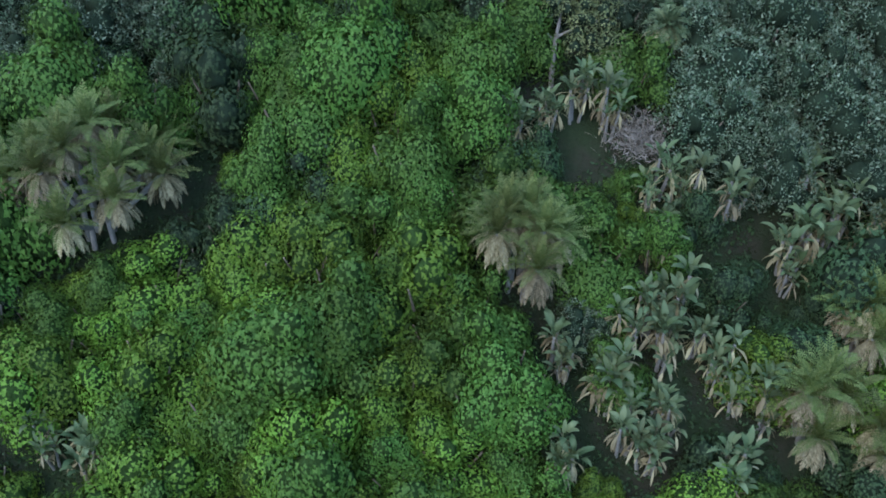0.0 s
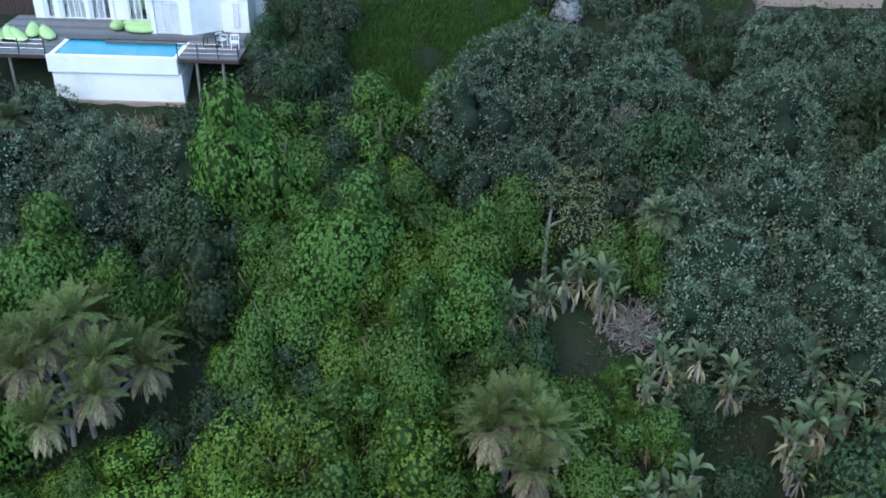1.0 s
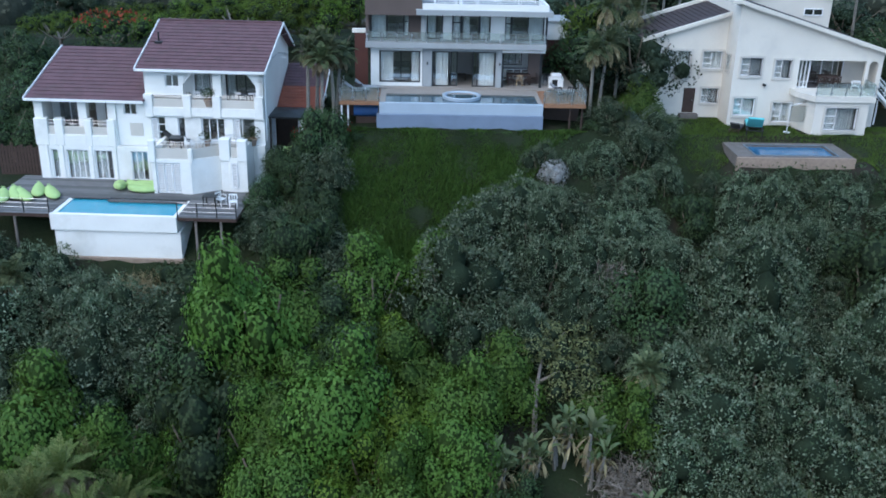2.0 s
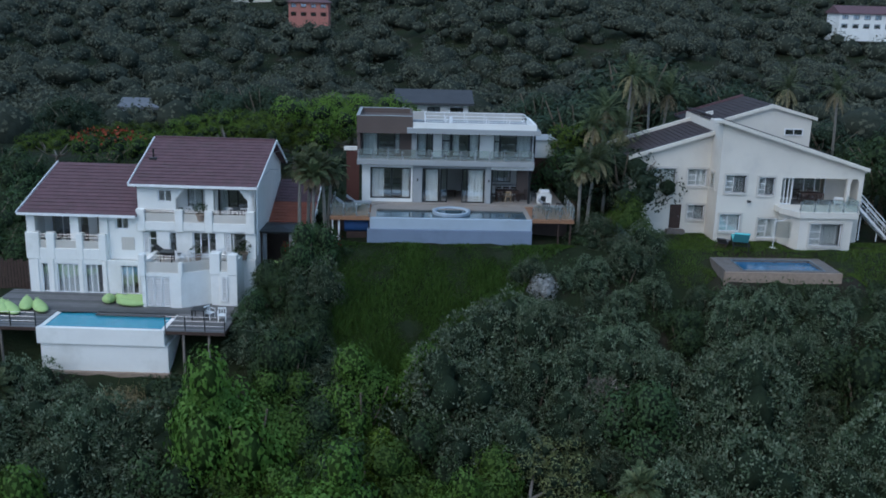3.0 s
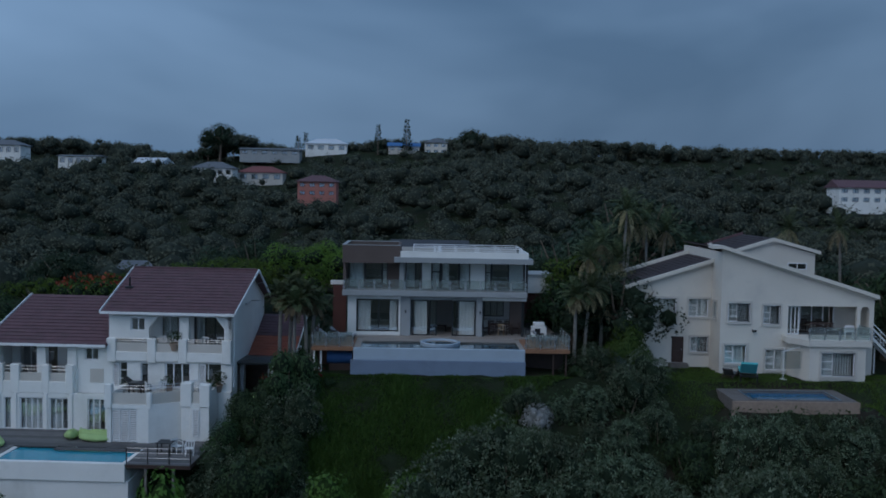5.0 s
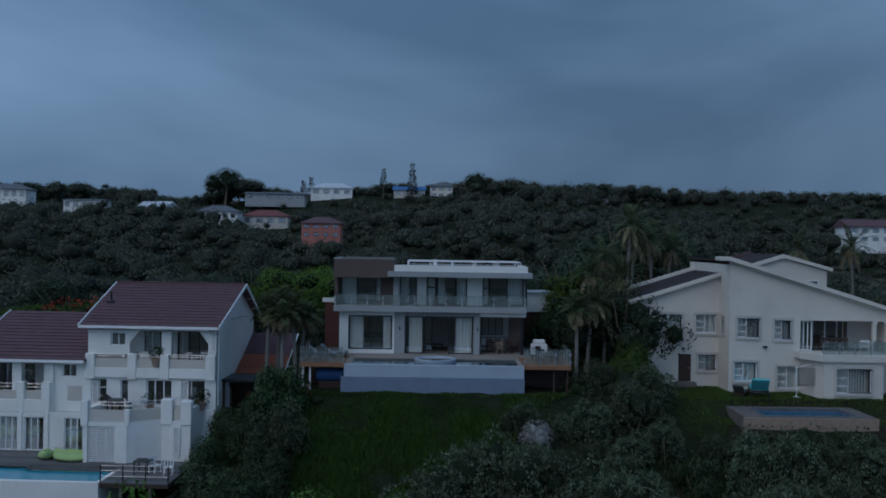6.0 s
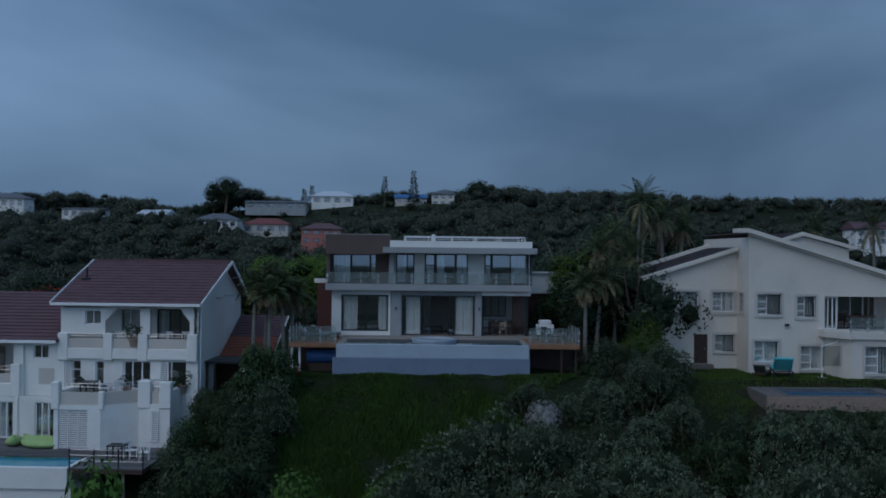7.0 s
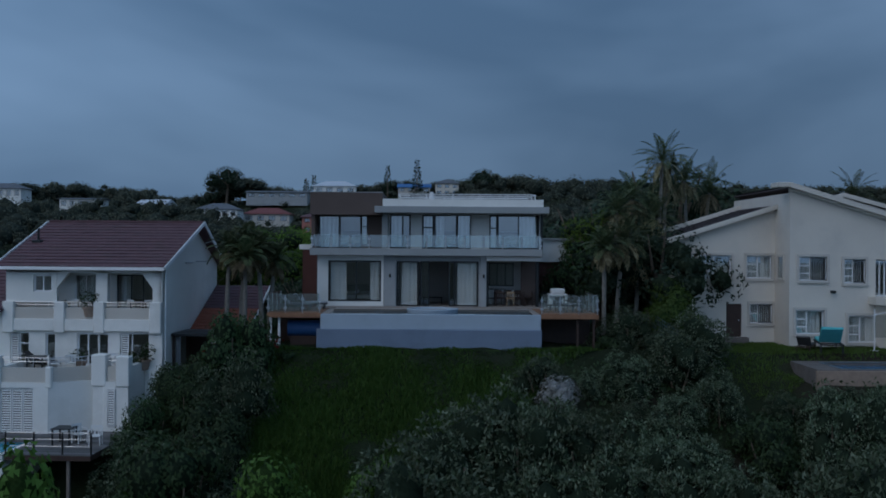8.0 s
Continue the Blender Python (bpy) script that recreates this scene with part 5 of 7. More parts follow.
def dome(rng, R, H, n, r0, r1):
    """Lobes heaped into an uneven dome, R wide and H high, standing on z 0."""
    out = []
    for i in range(n):
        a = rng.uniform(0, 2 * math.pi)
        q = math.sqrt(rng.uniform(0, 1))
        r = rng.uniform(r0, r1)
        hz = H * math.sqrt(max(0.05, 1 - 0.85 * q * q)) - r
        z = hz * (rng.uniform(0.65, 1.12) if i % 3 else rng.uniform(0.25, 0.6))
        out.append(((q * (R - r * 0.6) * math.cos(a), q * (R - r * 0.6) * math.sin(a), max(r * 0.5, z)), r))
    return out


def shrub(name, seed, leaf, label, category, R, H, n, r0, r1, per, length, width, rosette=0):
    rng = np.random.RandomState(seed)
    t = thing(name, label, category)
    lobes = dome(rng, R, H, n, r0, r1)
    v, f = crown_leaves(rng, lobes, per, length, width, rosette, True)
    raw("leaves", v, f, leaf, t)
    # dark lumps coloured as the shade inside the bush
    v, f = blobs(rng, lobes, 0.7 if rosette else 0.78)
    raw("inner_growth", v, f, SHADE if rosette or leaf is L_DEEP else LEAF_SHADE, t, "dark lumps painted as the shade inside")
    bm = bmesh.new()
    for i in range(4):
        a = i * 1.6 + seed
        cyl(bm, (0.1 * math.cos(a), 0.1 * math.sin(a), -0.5), (R * 0.5 * math.cos(a), R * 0.5 * math.sin(a), H * 0.55), 0.07, 0.03, 6)
    part("stem", bm, BARK, t)
    return t


KINDS = {
    "silver": [shrub("silver_shrub", 11 + i, L_SILVER, "dense shrub with silvery grey-green leaves", "shrub", 2.1, 2.9, 15, 0.6, 1.05, 170, 0.23, 0.085, 5) for i in range(4)],
    "green": [shrub("green_bush", 31 + i, L_GREEN, "rounded fresh green leafy bush", "bush", 1.9, 2.9, 10, 0.55, 1.1, 1150, 0.2, 0.11) for i in range(4)],
    "deep": [shrub("leafy_bush", 51 + i, L_DEEP, "dense deep green leafy bush", "bush", 1.9, 2.8, 10, 0.55, 1.1, 900, 0.22, 0.115) for i in range(4)],
    "lime": [shrub("yellow_green_bush", 71 + i, L_LIME, "rounded yellow-green bush with small leaves", "bush", 1.8, 2.8, 10, 0.5, 1.0, 1250, 0.19, 0.105) for i in range(3)],
}
GROUPS = {"silver": "silvery shrubs on the slope", "green": "green bushes on the slope", "deep": "deep green bushes on the slope", "lime": "yellow-green bushes on the slope"}
used = {k: [False] * len(v) for k, v in KINDS.items()}


def put_plant(protos, flags, i, m):
    """Places a plant: the first use moves the one built, later ones are copies."""
    i = i % len(protos)
    if not flags[i]:
        flags[i] = True
        protos[i].matrix_basis = m
        return protos[i]
    return copy_thing(protos[i], m)


def plant_kind(x, y, rng):
    """Which shrub grows where, and how large."""
    u = rng.uniform()
    if x > -1.5 and y > -17.5 and x < 9:
        return ("silver", 1.2) if u < 0.93 else ("deep", 1.0)
    if x >= 9 and y > -13:
        return ("silver", 1.42) if u < 0.94 else ("deep", 1.15)
    if x >= 9 and y > -26:
        return ("silver", 1.25) if u < 0.85 else (("deep", 1.15) if u < 0.96 else ("lime", 0.6))
    if x < -17 and y > -19:
        return ("silver", 1.2) if u < 0.9 else ("deep", 1.0)
    if -17 <= x < -3 and y > -13.5:
        return ("silver", 1.05) if u < 0.6 else (("deep", 1.05) if u < 0.85 else ("green", 0.9))
    if y < -29 and x < 6:
        return ("lime", 0.95) if u < 0.55 else (("green", 1.0) if u < 0.93 else ("silver", 0.6))
    if x > 6 and y < -26:
        return ("lime", 0.8) if u < 0.3 else (("deep", 0.9) if u < 0.7 else ("green", 0.8))
    return ("green", 1.0) if u < 0.62 else (("deep", 1.0) if u < 0.85 else ("lime", 0.8))


def bare(x, y):
    """Where no shrub stands: lawn, buildings, pools, earth gaps and the places of the palms."""
    if -16.5 < y and y > -16:
        l = np.interp(y, [-16, -13.5, -8.5, -2, 0], [-4.6, -5.2, -7.3, -8.6, -9.5])
        r = np.interp(y, [-16, -11.5, -8, -2, 0], [-3.9, -1.6, 2.6, 6.0, 7.2])
        if l < x < r:
            return True
    if x < -13.3 and y > -10.0 or x > 14.2 and y > -4.6 or 17.5 < x < 29 and y > -6.4:
        return True
    if y > -2.2 and -10.2 < x < 10 or y > 1.5:
        return True
    if -21.5 < x < -15.5 and -11.6 < y < -8:
        return True
    for cx, cy, r in ((8.9, -8.4, 1.3), (-27.3, -19.5, 1.6), (-17.2, -24.2, 1.5), (-20.9, -26.3, 3.2), (-16.8, -26.6, 1.6), (1.2, -30.7, 2.4), (3.6, -20.6, 1.6), (5.2, -17.6, 2.4), (7.8, -23.6, 1.4), (9.8, -20.5, 0.9),
                      (-1.6, -25.2, 0.9), (4.6, -26.0, 1.2), (14.8, -37.2, 1.8), (17.4, -33.6, 1.6), (6.0, -5.2, 1.3), (5.7, -6.9, 1.2), (-16.0, -22.3, 1.2)):
        if (x - cx) ** 2 + (y - cy) ** 2 < r * r:
            return True
    return False


STRELITZIA = [(9.1, -32.2), (8.2, -34.0), (10.6, -35.2), (9.7, -33.4), (3.3, -34.6), (5.9, -37.5), (8.2, -36.8), (7.0, -38.4), (3.2, -38.8), (15.0, -30.4), (18.0, -28.1),
              (16.5, -26.5), (19.2, -28.9), (16.2, -28.4), (2.8, -23.0), (6.3, -22.4), (1.0, -23.9), (-21.6, -36.9), (-19.4, -37.0), (8.2, -27.0), (10.4, -26.2),
              (11.2, -38.8), (4.6, -22.2), (9.7, -20.0), (9.0, -28.2), (12.6, -26.8), (13.0, -36.5), (6.6, -33.2), (5.0, -36.0)]
rng_p = np.random.RandomState(5)
row = 0
yy = -43.0
while yy < 2.0:
    xx = -34.0 + (row % 2) * 1.2
    while xx < 36:
        x, y = xx + rng_p.uniform(-0.6, 0.6), yy + rng_p.uniform(-0.6, 0.6)
        u, s, a = rng_p.uniform(), rng_p.uniform(0.78, 1.18), rng_p.uniform(0, 360)
        kind, size = plant_kind(x, y, rng_p)
        i = rng_p.randint(0, 12)
        near_s = min((x - p[0]) ** 2 + (y - p[1]) ** 2 for p in STRELITZIA)
        lim = 20 + (y + 43) * 0.36
        xx += 2.45
        if bare(x, y) or near_s < 1.7 or not -lim - 3 < x < lim + 2:
            continue
        if near_s < 3:
            s *= 0.7
        s *= size * (1.55 if u < 0.15 else 1.24)
        if x > 9 and y > -5.5:
            s *= 0.72
        if -3 < x < 9 and y > -9.5:
            s *= 0.6
        if -16 < x < -6 and -13 < y <= -8:
            s *= 0.75
        if x > 14.6 and y > -8.5:
            s *= 0.7
        if -14 < x < -9 and y > -8:
            kind, s = "deep", rng_p.uniform(0.68, 0.92)
            if x < -10.2 and y > -3.2:
                s = 0.45
        s = min(s, 1.15 if x >= 8 and y > -13 else 1.5)
        if 6.5 < x < 15.5 and y > -10:
            s *= 0.68
        m = pose(x, y, gz(x, y) - 0.25, rng_p.uniform(-6, 6), rng_p.uniform(-6, 6), a) @ Matrix.Diagonal((s, s, s * rng_p.uniform(0.85, 1.3), 1))
        tagged(put_plant(KINDS[kind], used[kind], i, m), group=GROUPS[kind])
    yy += 2.2
    row += 1


# wild banana plants: paddle leaves on long stalks, with dead leaves hanging below
def paddle(rng, base, azim, elev, stalk, length, width, droop):
    """One torn paddle leaf as two rows of quads, folded at the midrib, and its stalk."""
    d = np.array([math.cos(azim) * math.cos(elev), math.sin(azim) * math.cos(elev), math.sin(elev)])
    h = np.array([math.cos(azim), math.sin(azim), 0])
    side = np.array([-math.sin(azim), math.cos(azim), 0])
    p = np.array(base, float)
    end = p + d * stalk
    V, Fq = [], []
    V += [p - side * 0.03, p + side * 0.03, end + side * 0.02, end - side * 0.02]
    Fq.append((0, 1, 2, 3))
    n = 5
    prof = [0.25, 0.85, 1.0, 0.9, 0.6, 0.08]
    cur = end.copy()
    dd = d.copy()
    o = 4
    for i in range(n + 1):
        up = np.cross(dd, side)
        w = width * prof[i] * 0.5
        tear = rng.uniform(0.85, 1.1, 2)
        V += [cur + side * w * tear[0] + up * w * 0.35, cur, cur - side * w * tear[1] + up * w * 0.35]
        if i < n:
            a = o + 3 * i
            Fq += [(a, a + 1, a + 4, a + 3), (a + 1, a + 2, a + 5, a + 4)]
        cur = cur + dd * length / n
        dd = dd + np.array([0, 0, -droop / n])
        dd /= np.linalg.norm(dd)
    return np.array(V), np.array(Fq)


def gather(items):
    vs, fs, o = [], [], 0
    for v, f in items:
        vs.append(v)
        fs.append(f + o)
        o += len(v)
    return np.concatenate(vs), np.concatenate(fs)


def strelitzia(seed):
    rng = np.random.RandomState(seed)
    t = thing("wild_banana", "wild banana plant with grey-green paddle leaves and dry hanging leaves", "plant")
    stems = [(rng.uniform(-0.8, 0.8), rng.uniform(-0.8, 0.8), rng.uniform(0.7, 2.6)) for _ in range(4)]
    bm = bmesh.new()
    green, dry = [], []
    for x, y, h in stems:
        cyl(bm, (x * 0.5, y * 0.5, -0.6), (x, y, h), 0.13, 0.09, 7)
        for k in range(6):
            a = k * 1.05 + rng.uniform(-0.3, 0.3)
            green.append(paddle(rng, (x, y, h), a, rng.uniform(0.75, 1.45), rng.uniform(0.35, 0.8), rng.uniform(0.75, 1.2), rng.uniform(0.3, 0.46), rng.uniform(0.7, 2.2)))
        for k in range(8):
            a = rng.uniform(0, 6.28)
            dry.append(paddle(rng, (x, y, h - 0.1), a, rng.uniform(-1.1, -0.2), rng.uniform(0.3, 0.5), rng.uniform(0.7, 1.2), rng.uniform(0.1, 0.26), 1.5))
    part("stalk", bm, PALMBARK, t)
    v, f = gather(green)
    raw("leaves", v, f, L_BANANA, t, smooth=True)
    v, f = gather(dry)
    raw("dead_leaves", v, f, L_DRY, t, "dry straw-coloured hanging leaves", smooth=True)
    return t


bananas = [strelitzia(90 + i) for i in range(5)]
flags = [False] * 5
rng_b = np.random.RandomState(8)
for i, (x, y) in enumerate(STRELITZIA):
    for k in range(2):
        s = rng_b.uniform(0.72, 1.05)
        px, py = x + k * rng_b.uniform(-1.1, 1.1), y + k * rng_b.uniform(-1.1, 1.1)
        tagged(put_plant(bananas, flags, i + 2 * k, pose(px, py, gz(px, py) + 0.4, 0, 0, rng_b.uniform(0, 360)) @ Matrix.Scale(s, 4)), group="wild banana plants")


# palms
def frond(rng, base, azim, elev, length, droop, leaflet, pairs=16, width=0.05):
    d = np.array([math.cos(azim) * math.cos(elev), math.sin(azim) * math.cos(elev), math.sin(elev)])
    side = np.array([-math.sin(azim), math.cos(azim), 0])
    cur, V, Fq = np.array(base, float), [], []
    o = 0
    step = length / pairs
    for i in range(pairs):
        nxt = cur + d * step
        up = np.cross(d, side)
        V += [cur - side * 0.02, cur + side * 0.02, nxt + side * 0.015, nxt - side * 0.015]
        Fq.append((o, o + 1, o + 2, o + 3))
        o += 4
        t = i / pairs
        ll = leaflet * math.sin(math.pi * min(0.97, 0.12 + 0.85 * t)) * rng.uniform(0.85, 1.15)
        for s in (-1, 1):
            dirv = side * s * 0.75 + d * 0.65 + up * 0.25
            tip = cur + dirv * ll + np.array([0, 0, -0.22 * ll])
            mid = cur + dirv * ll * 0.5 + up * 0.02
            V += [cur, mid + d * width, tip, mid - d * width]
            Fq.append((o, o + 1, o + 2, o + 3))
            o += 4
        cur = nxt
        d = d + np.array([0, 0, -droop / pairs])
        d /= np.linalg.norm(d)
    return np.array(V), np.array(Fq)


def palm_crown(rng, top, n_green, n_dry, length, leaflet, droop=1.2, spread=(0.25, 1.4)):
    g, dr = [], []
    for k in range(n_green):
        e = spread[0] + (spread[1] - spread[0]) * (k + 0.5) / n_green
        g.append(frond(rng, top, k * 2.399 + rng.uniform(-0.2, 0.2), e, length * rng.uniform(0.85, 1.1), droop * rng.uniform(0.7, 1.3), leaflet))
    for k in range(n_dry):
        dr.append(frond(rng, (top[0], top[1], top[2] - 0.1), k * 2.399 + 1, rng.uniform(-1.0, 0.15), length * rng.uniform(0.65, 0.95), 1.7, leaflet * 0.62))
    return g, dr


def bushy_palm(seed, heads, spread, high):
    rng = np.random.RandomState(seed)
    t = thing("bushy_palm", "clump of wild date palms with grey-green fronds and dry skirts", "palm")
    for k in range(heads):
        a = k * 2.4 + rng.uniform(-0.3, 0.3)
        q = spread * math.sqrt((k + 0.3) / heads)
        top = (q * math.cos(a), q * math.sin(a), high * (1.05 - 0.62 * (q / spread) ** 2) * rng.uniform(0.85, 1.1))
        g, dr = palm_crown(rng, top, 22, 24, 2.1, 0.44, 1.1, (0.45, 1.52))
        v, f = gather(g)
        head = raw("palm_head", v, f, L_PALM, t)
        v, f = gather(dr)
        raw("dry_fronds", v, f, L_DRY, head, "pale dry hanging fronds")
        bm = bmesh.new()
        pts = [Vector((top[0] * j, top[1] * j, -0.8 + (top[2] + 0.8) * j)) for j in (0.0, 0.35, 0.7, 1.0)]
        pts[0] = Vector((top[0] * 0.4, top[1] * 0.4, -0.8))
        for p, q2 in zip(pts, pts[1:]):
            cyl(bm, p, q2, 0.16, 0.14, 8)
        part("trunk", bm, PALMBARK, t)
    return t


for seed, x, y, heads, spread, high, turn in ((1, -20.9, -25.6, 18, 4.6, 5.6, 0), (2, 1.2, -30.2, 9, 2.3, 5.0, 40), (3, 15.2, -36.8, 5, 1.6, 4.0, 80), (4, 17.9, -33.4, 3, 1.0, 4.0, 10), (5, 18.0, -38.4, 3, 1.0, 3.4, 120)):
    p = bushy_palm(seed, heads, spread, high)
    p.matrix_basis = pose(x, y, gz(x, y), 0, 0, turn)
    tagged(p, group="wild date palms")


def slim_palm(seed, high, lean, n_green=22, n_dry=12, length=2.1, r=0.12):
    rng = np.random.RandomState(seed)
    t = thing("slender_palm", "slender palm with ringed grey trunk and feathery fronds", "palm")
    bm = bmesh.new()
    n = 7
    pts = [Vector((lean * (i / n) ** 2, 0.2 * lean * i / n, high * i / n)) for i in range(n + 1)]
    pts[0].z = -0.5
    for i, (p, q2) in enumerate(zip(pts, pts[1:])):
        cyl(bm, p, q2, r * (1.25 - 0.4 * i / n), r * (1.2 - 0.4 * (i + 1) / n), 9)
    part("trunk", bm, PALMBARK, t)
    g, dr = palm_crown(rng, tuple(pts[-1]), n_green, n_dry, length, 0.5, 1.3, (0.05, 1.4))
    v, f = gather(g)
    raw("fronds", v, f, L_PALMGREY, t)
    v, f = gather(dr)
    raw("dry_fronds", v, f, L_DRY, t, "brown dry fronds")
    return t


for seed, x, y, high, lean, ln in ((1, -10.7, 0.6, 5.2, 0.2, 1.4), (2, -9.7, 0.2, 4.6, -0.3, 1.45), (3, -8.9, 0.9, 5.0, 0.3, 1.4), (4, -10.2, 1.8, 5.4, -0.3, 1.5), (22, -8.8, 2.6, 4.4, 0.3, 1.4), (5, 9.4, 2.2, 5.2, 0.2, 1.5), (6, 10.3, 3.4, 5.6, 0.5, 2.0),
                                   (7, 15.0, 13.5, 11.2, 0.3, 2.3), (8, 15.6, 14.5, 10.0, 0.5, 2.3), (9, 17.8, 16.0, 10.2, 0.8, 2.4), (10, 12.4, 11.0, 8.4, -0.4, 2.3), (11, 13.6, 7.0, 5.2, 0.6, 2.3), (12, 14.0, 9.5, 7.2, 0.5, 2.4),
                                   (13, 11.2, 8.5, 7.4, 0.2, 2.2), (14, 15.2, 7.2, 4.4, 1.0, 2.4), (15, 19.0, 17.0, 9.5, 0.8, 2.6), (16, 11.8, 5.2, 4.6, -0.3, 2.0), (17, 36.0, 20.0, 10.0, 0.3, 2.6), (18, 33.0, 24.0, 10.0, 0.3, 2.6), (19, -13.2, -14.6, 2.2, 0.2, 1.7), (20, 9.5, -19.4, 2.8, 0.3, 1.5), (21, -27.5, -12.0, 2.4, 0.2, 1.5)):
    p = slim_palm(seed, high, lean, length=ln)
    p.matrix_basis = pose(x, y, gz(x, y), 0, 0, seed * 50)
    tagged(p, group="slender palms")


# trees
def tree(name, seed, leaf, label, high, spread, lobes_n, r0, r1, per, length, width, flat=0.5, trunk_r=0.2, bark=None, limbs=6, fork=0.45, core=0.62):
    rng = np.random.RandomState(seed)
    t = thing(name, label, "tree")
    bm = bmesh.new()
    fk = Vector((rng.uniform(-0.3, 0.3), rng.uniform(-0.3, 0.3), high * fork))
    cyl(bm, (0, 0, -0.6), fk * 0.5, trunk_r * 1.3, trunk_r, 9)
    cyl(bm, fk * 0.5, fk, trunk_r, trunk_r * 0.85, 9)
    lobes = []
    for i in range(limbs):
        a = i * 2 * math.pi / limbs + rng.uniform(-0.4, 0.4)
        q = spread * rng.uniform(0.45, 0.85)
        e = Vector((q * math.cos(a), q * math.sin(a), high * rng.uniform(0.72, 0.92) - flat * q * 0.2))
        mid = fk.lerp(e, 0.5) + Vector((rng.uniform(-0.3, 0.3), rng.uniform(-0.3, 0.3), -0.12 * high * 0.5))
        cyl(bm, fk, mid, trunk_r * 0.6, trunk_r * 0.42, 7)
        cyl(bm, mid, e, trunk_r * 0.42, trunk_r * 0.15, 6)
    part("trunk", bm, bark or BARK, t)
    for i in range(lobes_n):
        a = rng.uniform(0, 6.283)
        q = math.sqrt(rng.uniform(0, 1)) * spread
        r = rng.uniform(r0, r1)
        top = high * (1 - (1 - flat) * 0.55 * (q / spread) ** 2) - r
        z = top * rng.uniform(0.86, 1.03) if i % 3 else top * rng.uniform(0.62, 0.85)
        lobes.append(((q * math.cos(a), q * math.sin(a), z), r))
    v, f = crown_leaves(rng, lobes, per, length, width, 0, True)
    crown = raw("crown", v, f, leaf, t)
    # lumps whose dark colour stands in for shade within the crown
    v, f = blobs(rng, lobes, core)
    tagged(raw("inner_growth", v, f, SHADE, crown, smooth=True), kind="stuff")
    return t


forest = [tree("woodland_tree", 200 + i, L_DARK, "dark green woodland tree with dense crown", 6.5, 3.2, 20, 0.8, 1.5, 190, 0.34, 0.2, 0.35) for i in range(4)]
leafy = [tree("leafy_tree", 220 + i, L_DEEP, "deep green leafy tree with uneven crown", 5.6, 3.0, 20, 0.7, 1.3, 260, 0.28, 0.17, 0.4) for i in range(3)]
umbrella = [tree("umbrella_tree", 240 + i, L_UMB, "flat-topped spreading tree with bright green crown", 5.2, 4.8, 56, 0.5, 0.9, 620, 0.17, 0.1, 0.9, 0.25, PALEBARK, 7, 0.35) for i in range(2)]
flags_f, flags_l, flags_u = [False] * 4, [False] * 3, [False] * 2
rng_t = np.random.RandomState(21)
SPOTS = [("u", -27, 30, 0.88), ("u", -20.5, 32, 1.15), ("u", -14.5, 31, 1.48), ("u", -33, 38, 0.7), ("u", -18.5, 38, 1.0), ("u", -25, 40, 0.75), ("u", -9.0, 32.5, 1.75), ("u", -38, 30, 0.7), ("l", 10.4, 9.6, 1.1), ("f", -1.5, 33, 0.6), ("f", 4.5, 34, 0.6),  ("l", -34, 14, 0.9), ("l", -38, 20, 1.0), ("l", -31, 21, 0.9), ("l", -36, 8, 0.9),
         ("l", -25, 21, 0.9), ("l", -20, 22, 0.8), ("f", -9.5, 15, 0.6), ("f", -12.5, 18, 0.6), ("f", -10, 21, 0.65), ("l", -33, 4, 0.75), ("f", -43, 12, 0.9), ("f", -42, 26, 1.0),
         ("f", 10, 14, 0.95), ("f", 12, 19, 1.55), ("f", 8.5, 21, 1.4), ("l", 10.6, 10, 0.95), ("f", 16, 23, 1.65), ("f", 20, 28, 1.5), ("f", 25, 31, 1.4), ("f", 31, 32, 1.6), ("f", 12.8, 12, 1.0), ("f", 13.0, 4.6, 0.7),
         ("l", 37, 12, 1.25), ("l", 40, 17, 1.4), ("l", 36, 6, 1.0), ("f", 43, 10, 1.3), ("f", 39, 28, 1.9), ("l", 34.5, 9, 1.0), ("l", 42, 4, 1.0), ("f", 6, 27, 0.85), ("f", 0, 30, 0.8), ("f", -5, 28, 0.6), ("l", 36, 1, 0.8), ("l", 38, -2, 0.8)]
for x, y in [(rng_t.uniform(-60, 60), rng_t.uniform(40, 62)) for _ in range(34)]:
    SPOTS.append(("f", x, y, rng_t.uniform(0.75, 1.1)))
for i, (k, x, y, s) in enumerate(SPOTS):
    if abs(x) < 5 and 34.5 < y < 48:
        continue
    pro, fl = {"f": (forest, flags_f), "l": (leafy, flags_l), "u": (umbrella, flags_u)}[k]
    s *= rng_t.uniform(0.92, 1.08)
    o = put_plant(pro, fl, i, pose(x, y, gz(x, y) - 0.2, 0, 0, rng_t.uniform(0, 360)) @ Matrix.Scale(s, 4))
    tagged(o, group={"f": "woodland trees behind the houses", "l": "leafy trees by the houses", "u": "umbrella trees behind the houses"}[k])


bright = tree("leafy_tree", 231, L_UMB, "tall yellow-green leafy tree beside the terrace", 8.4, 2.4, 24, 0.5, 0.95, 420, 0.24, 0.14, 0.35, 0.16)
bright.matrix_basis = pose(10.3, 10.2, gz(10.3, 10.2) - 0.2, 0, 0, 40)
tagged(bright, group="leafy trees by the houses")


def ridge_top(x):
    """Height of the tree tops along the far skyline."""
    return float(np.interp(x, [-210, -171, -140, -128, -114, -104, -95, -84, -63, -30, 14, 36, 69, 97, 139, 181, 230], [33.5, 34, 32.5, 27.5, 28, 36, 38, 36, 31, 35, 38, 40, 37, 38, 35.5, 35.5, 35.5]))


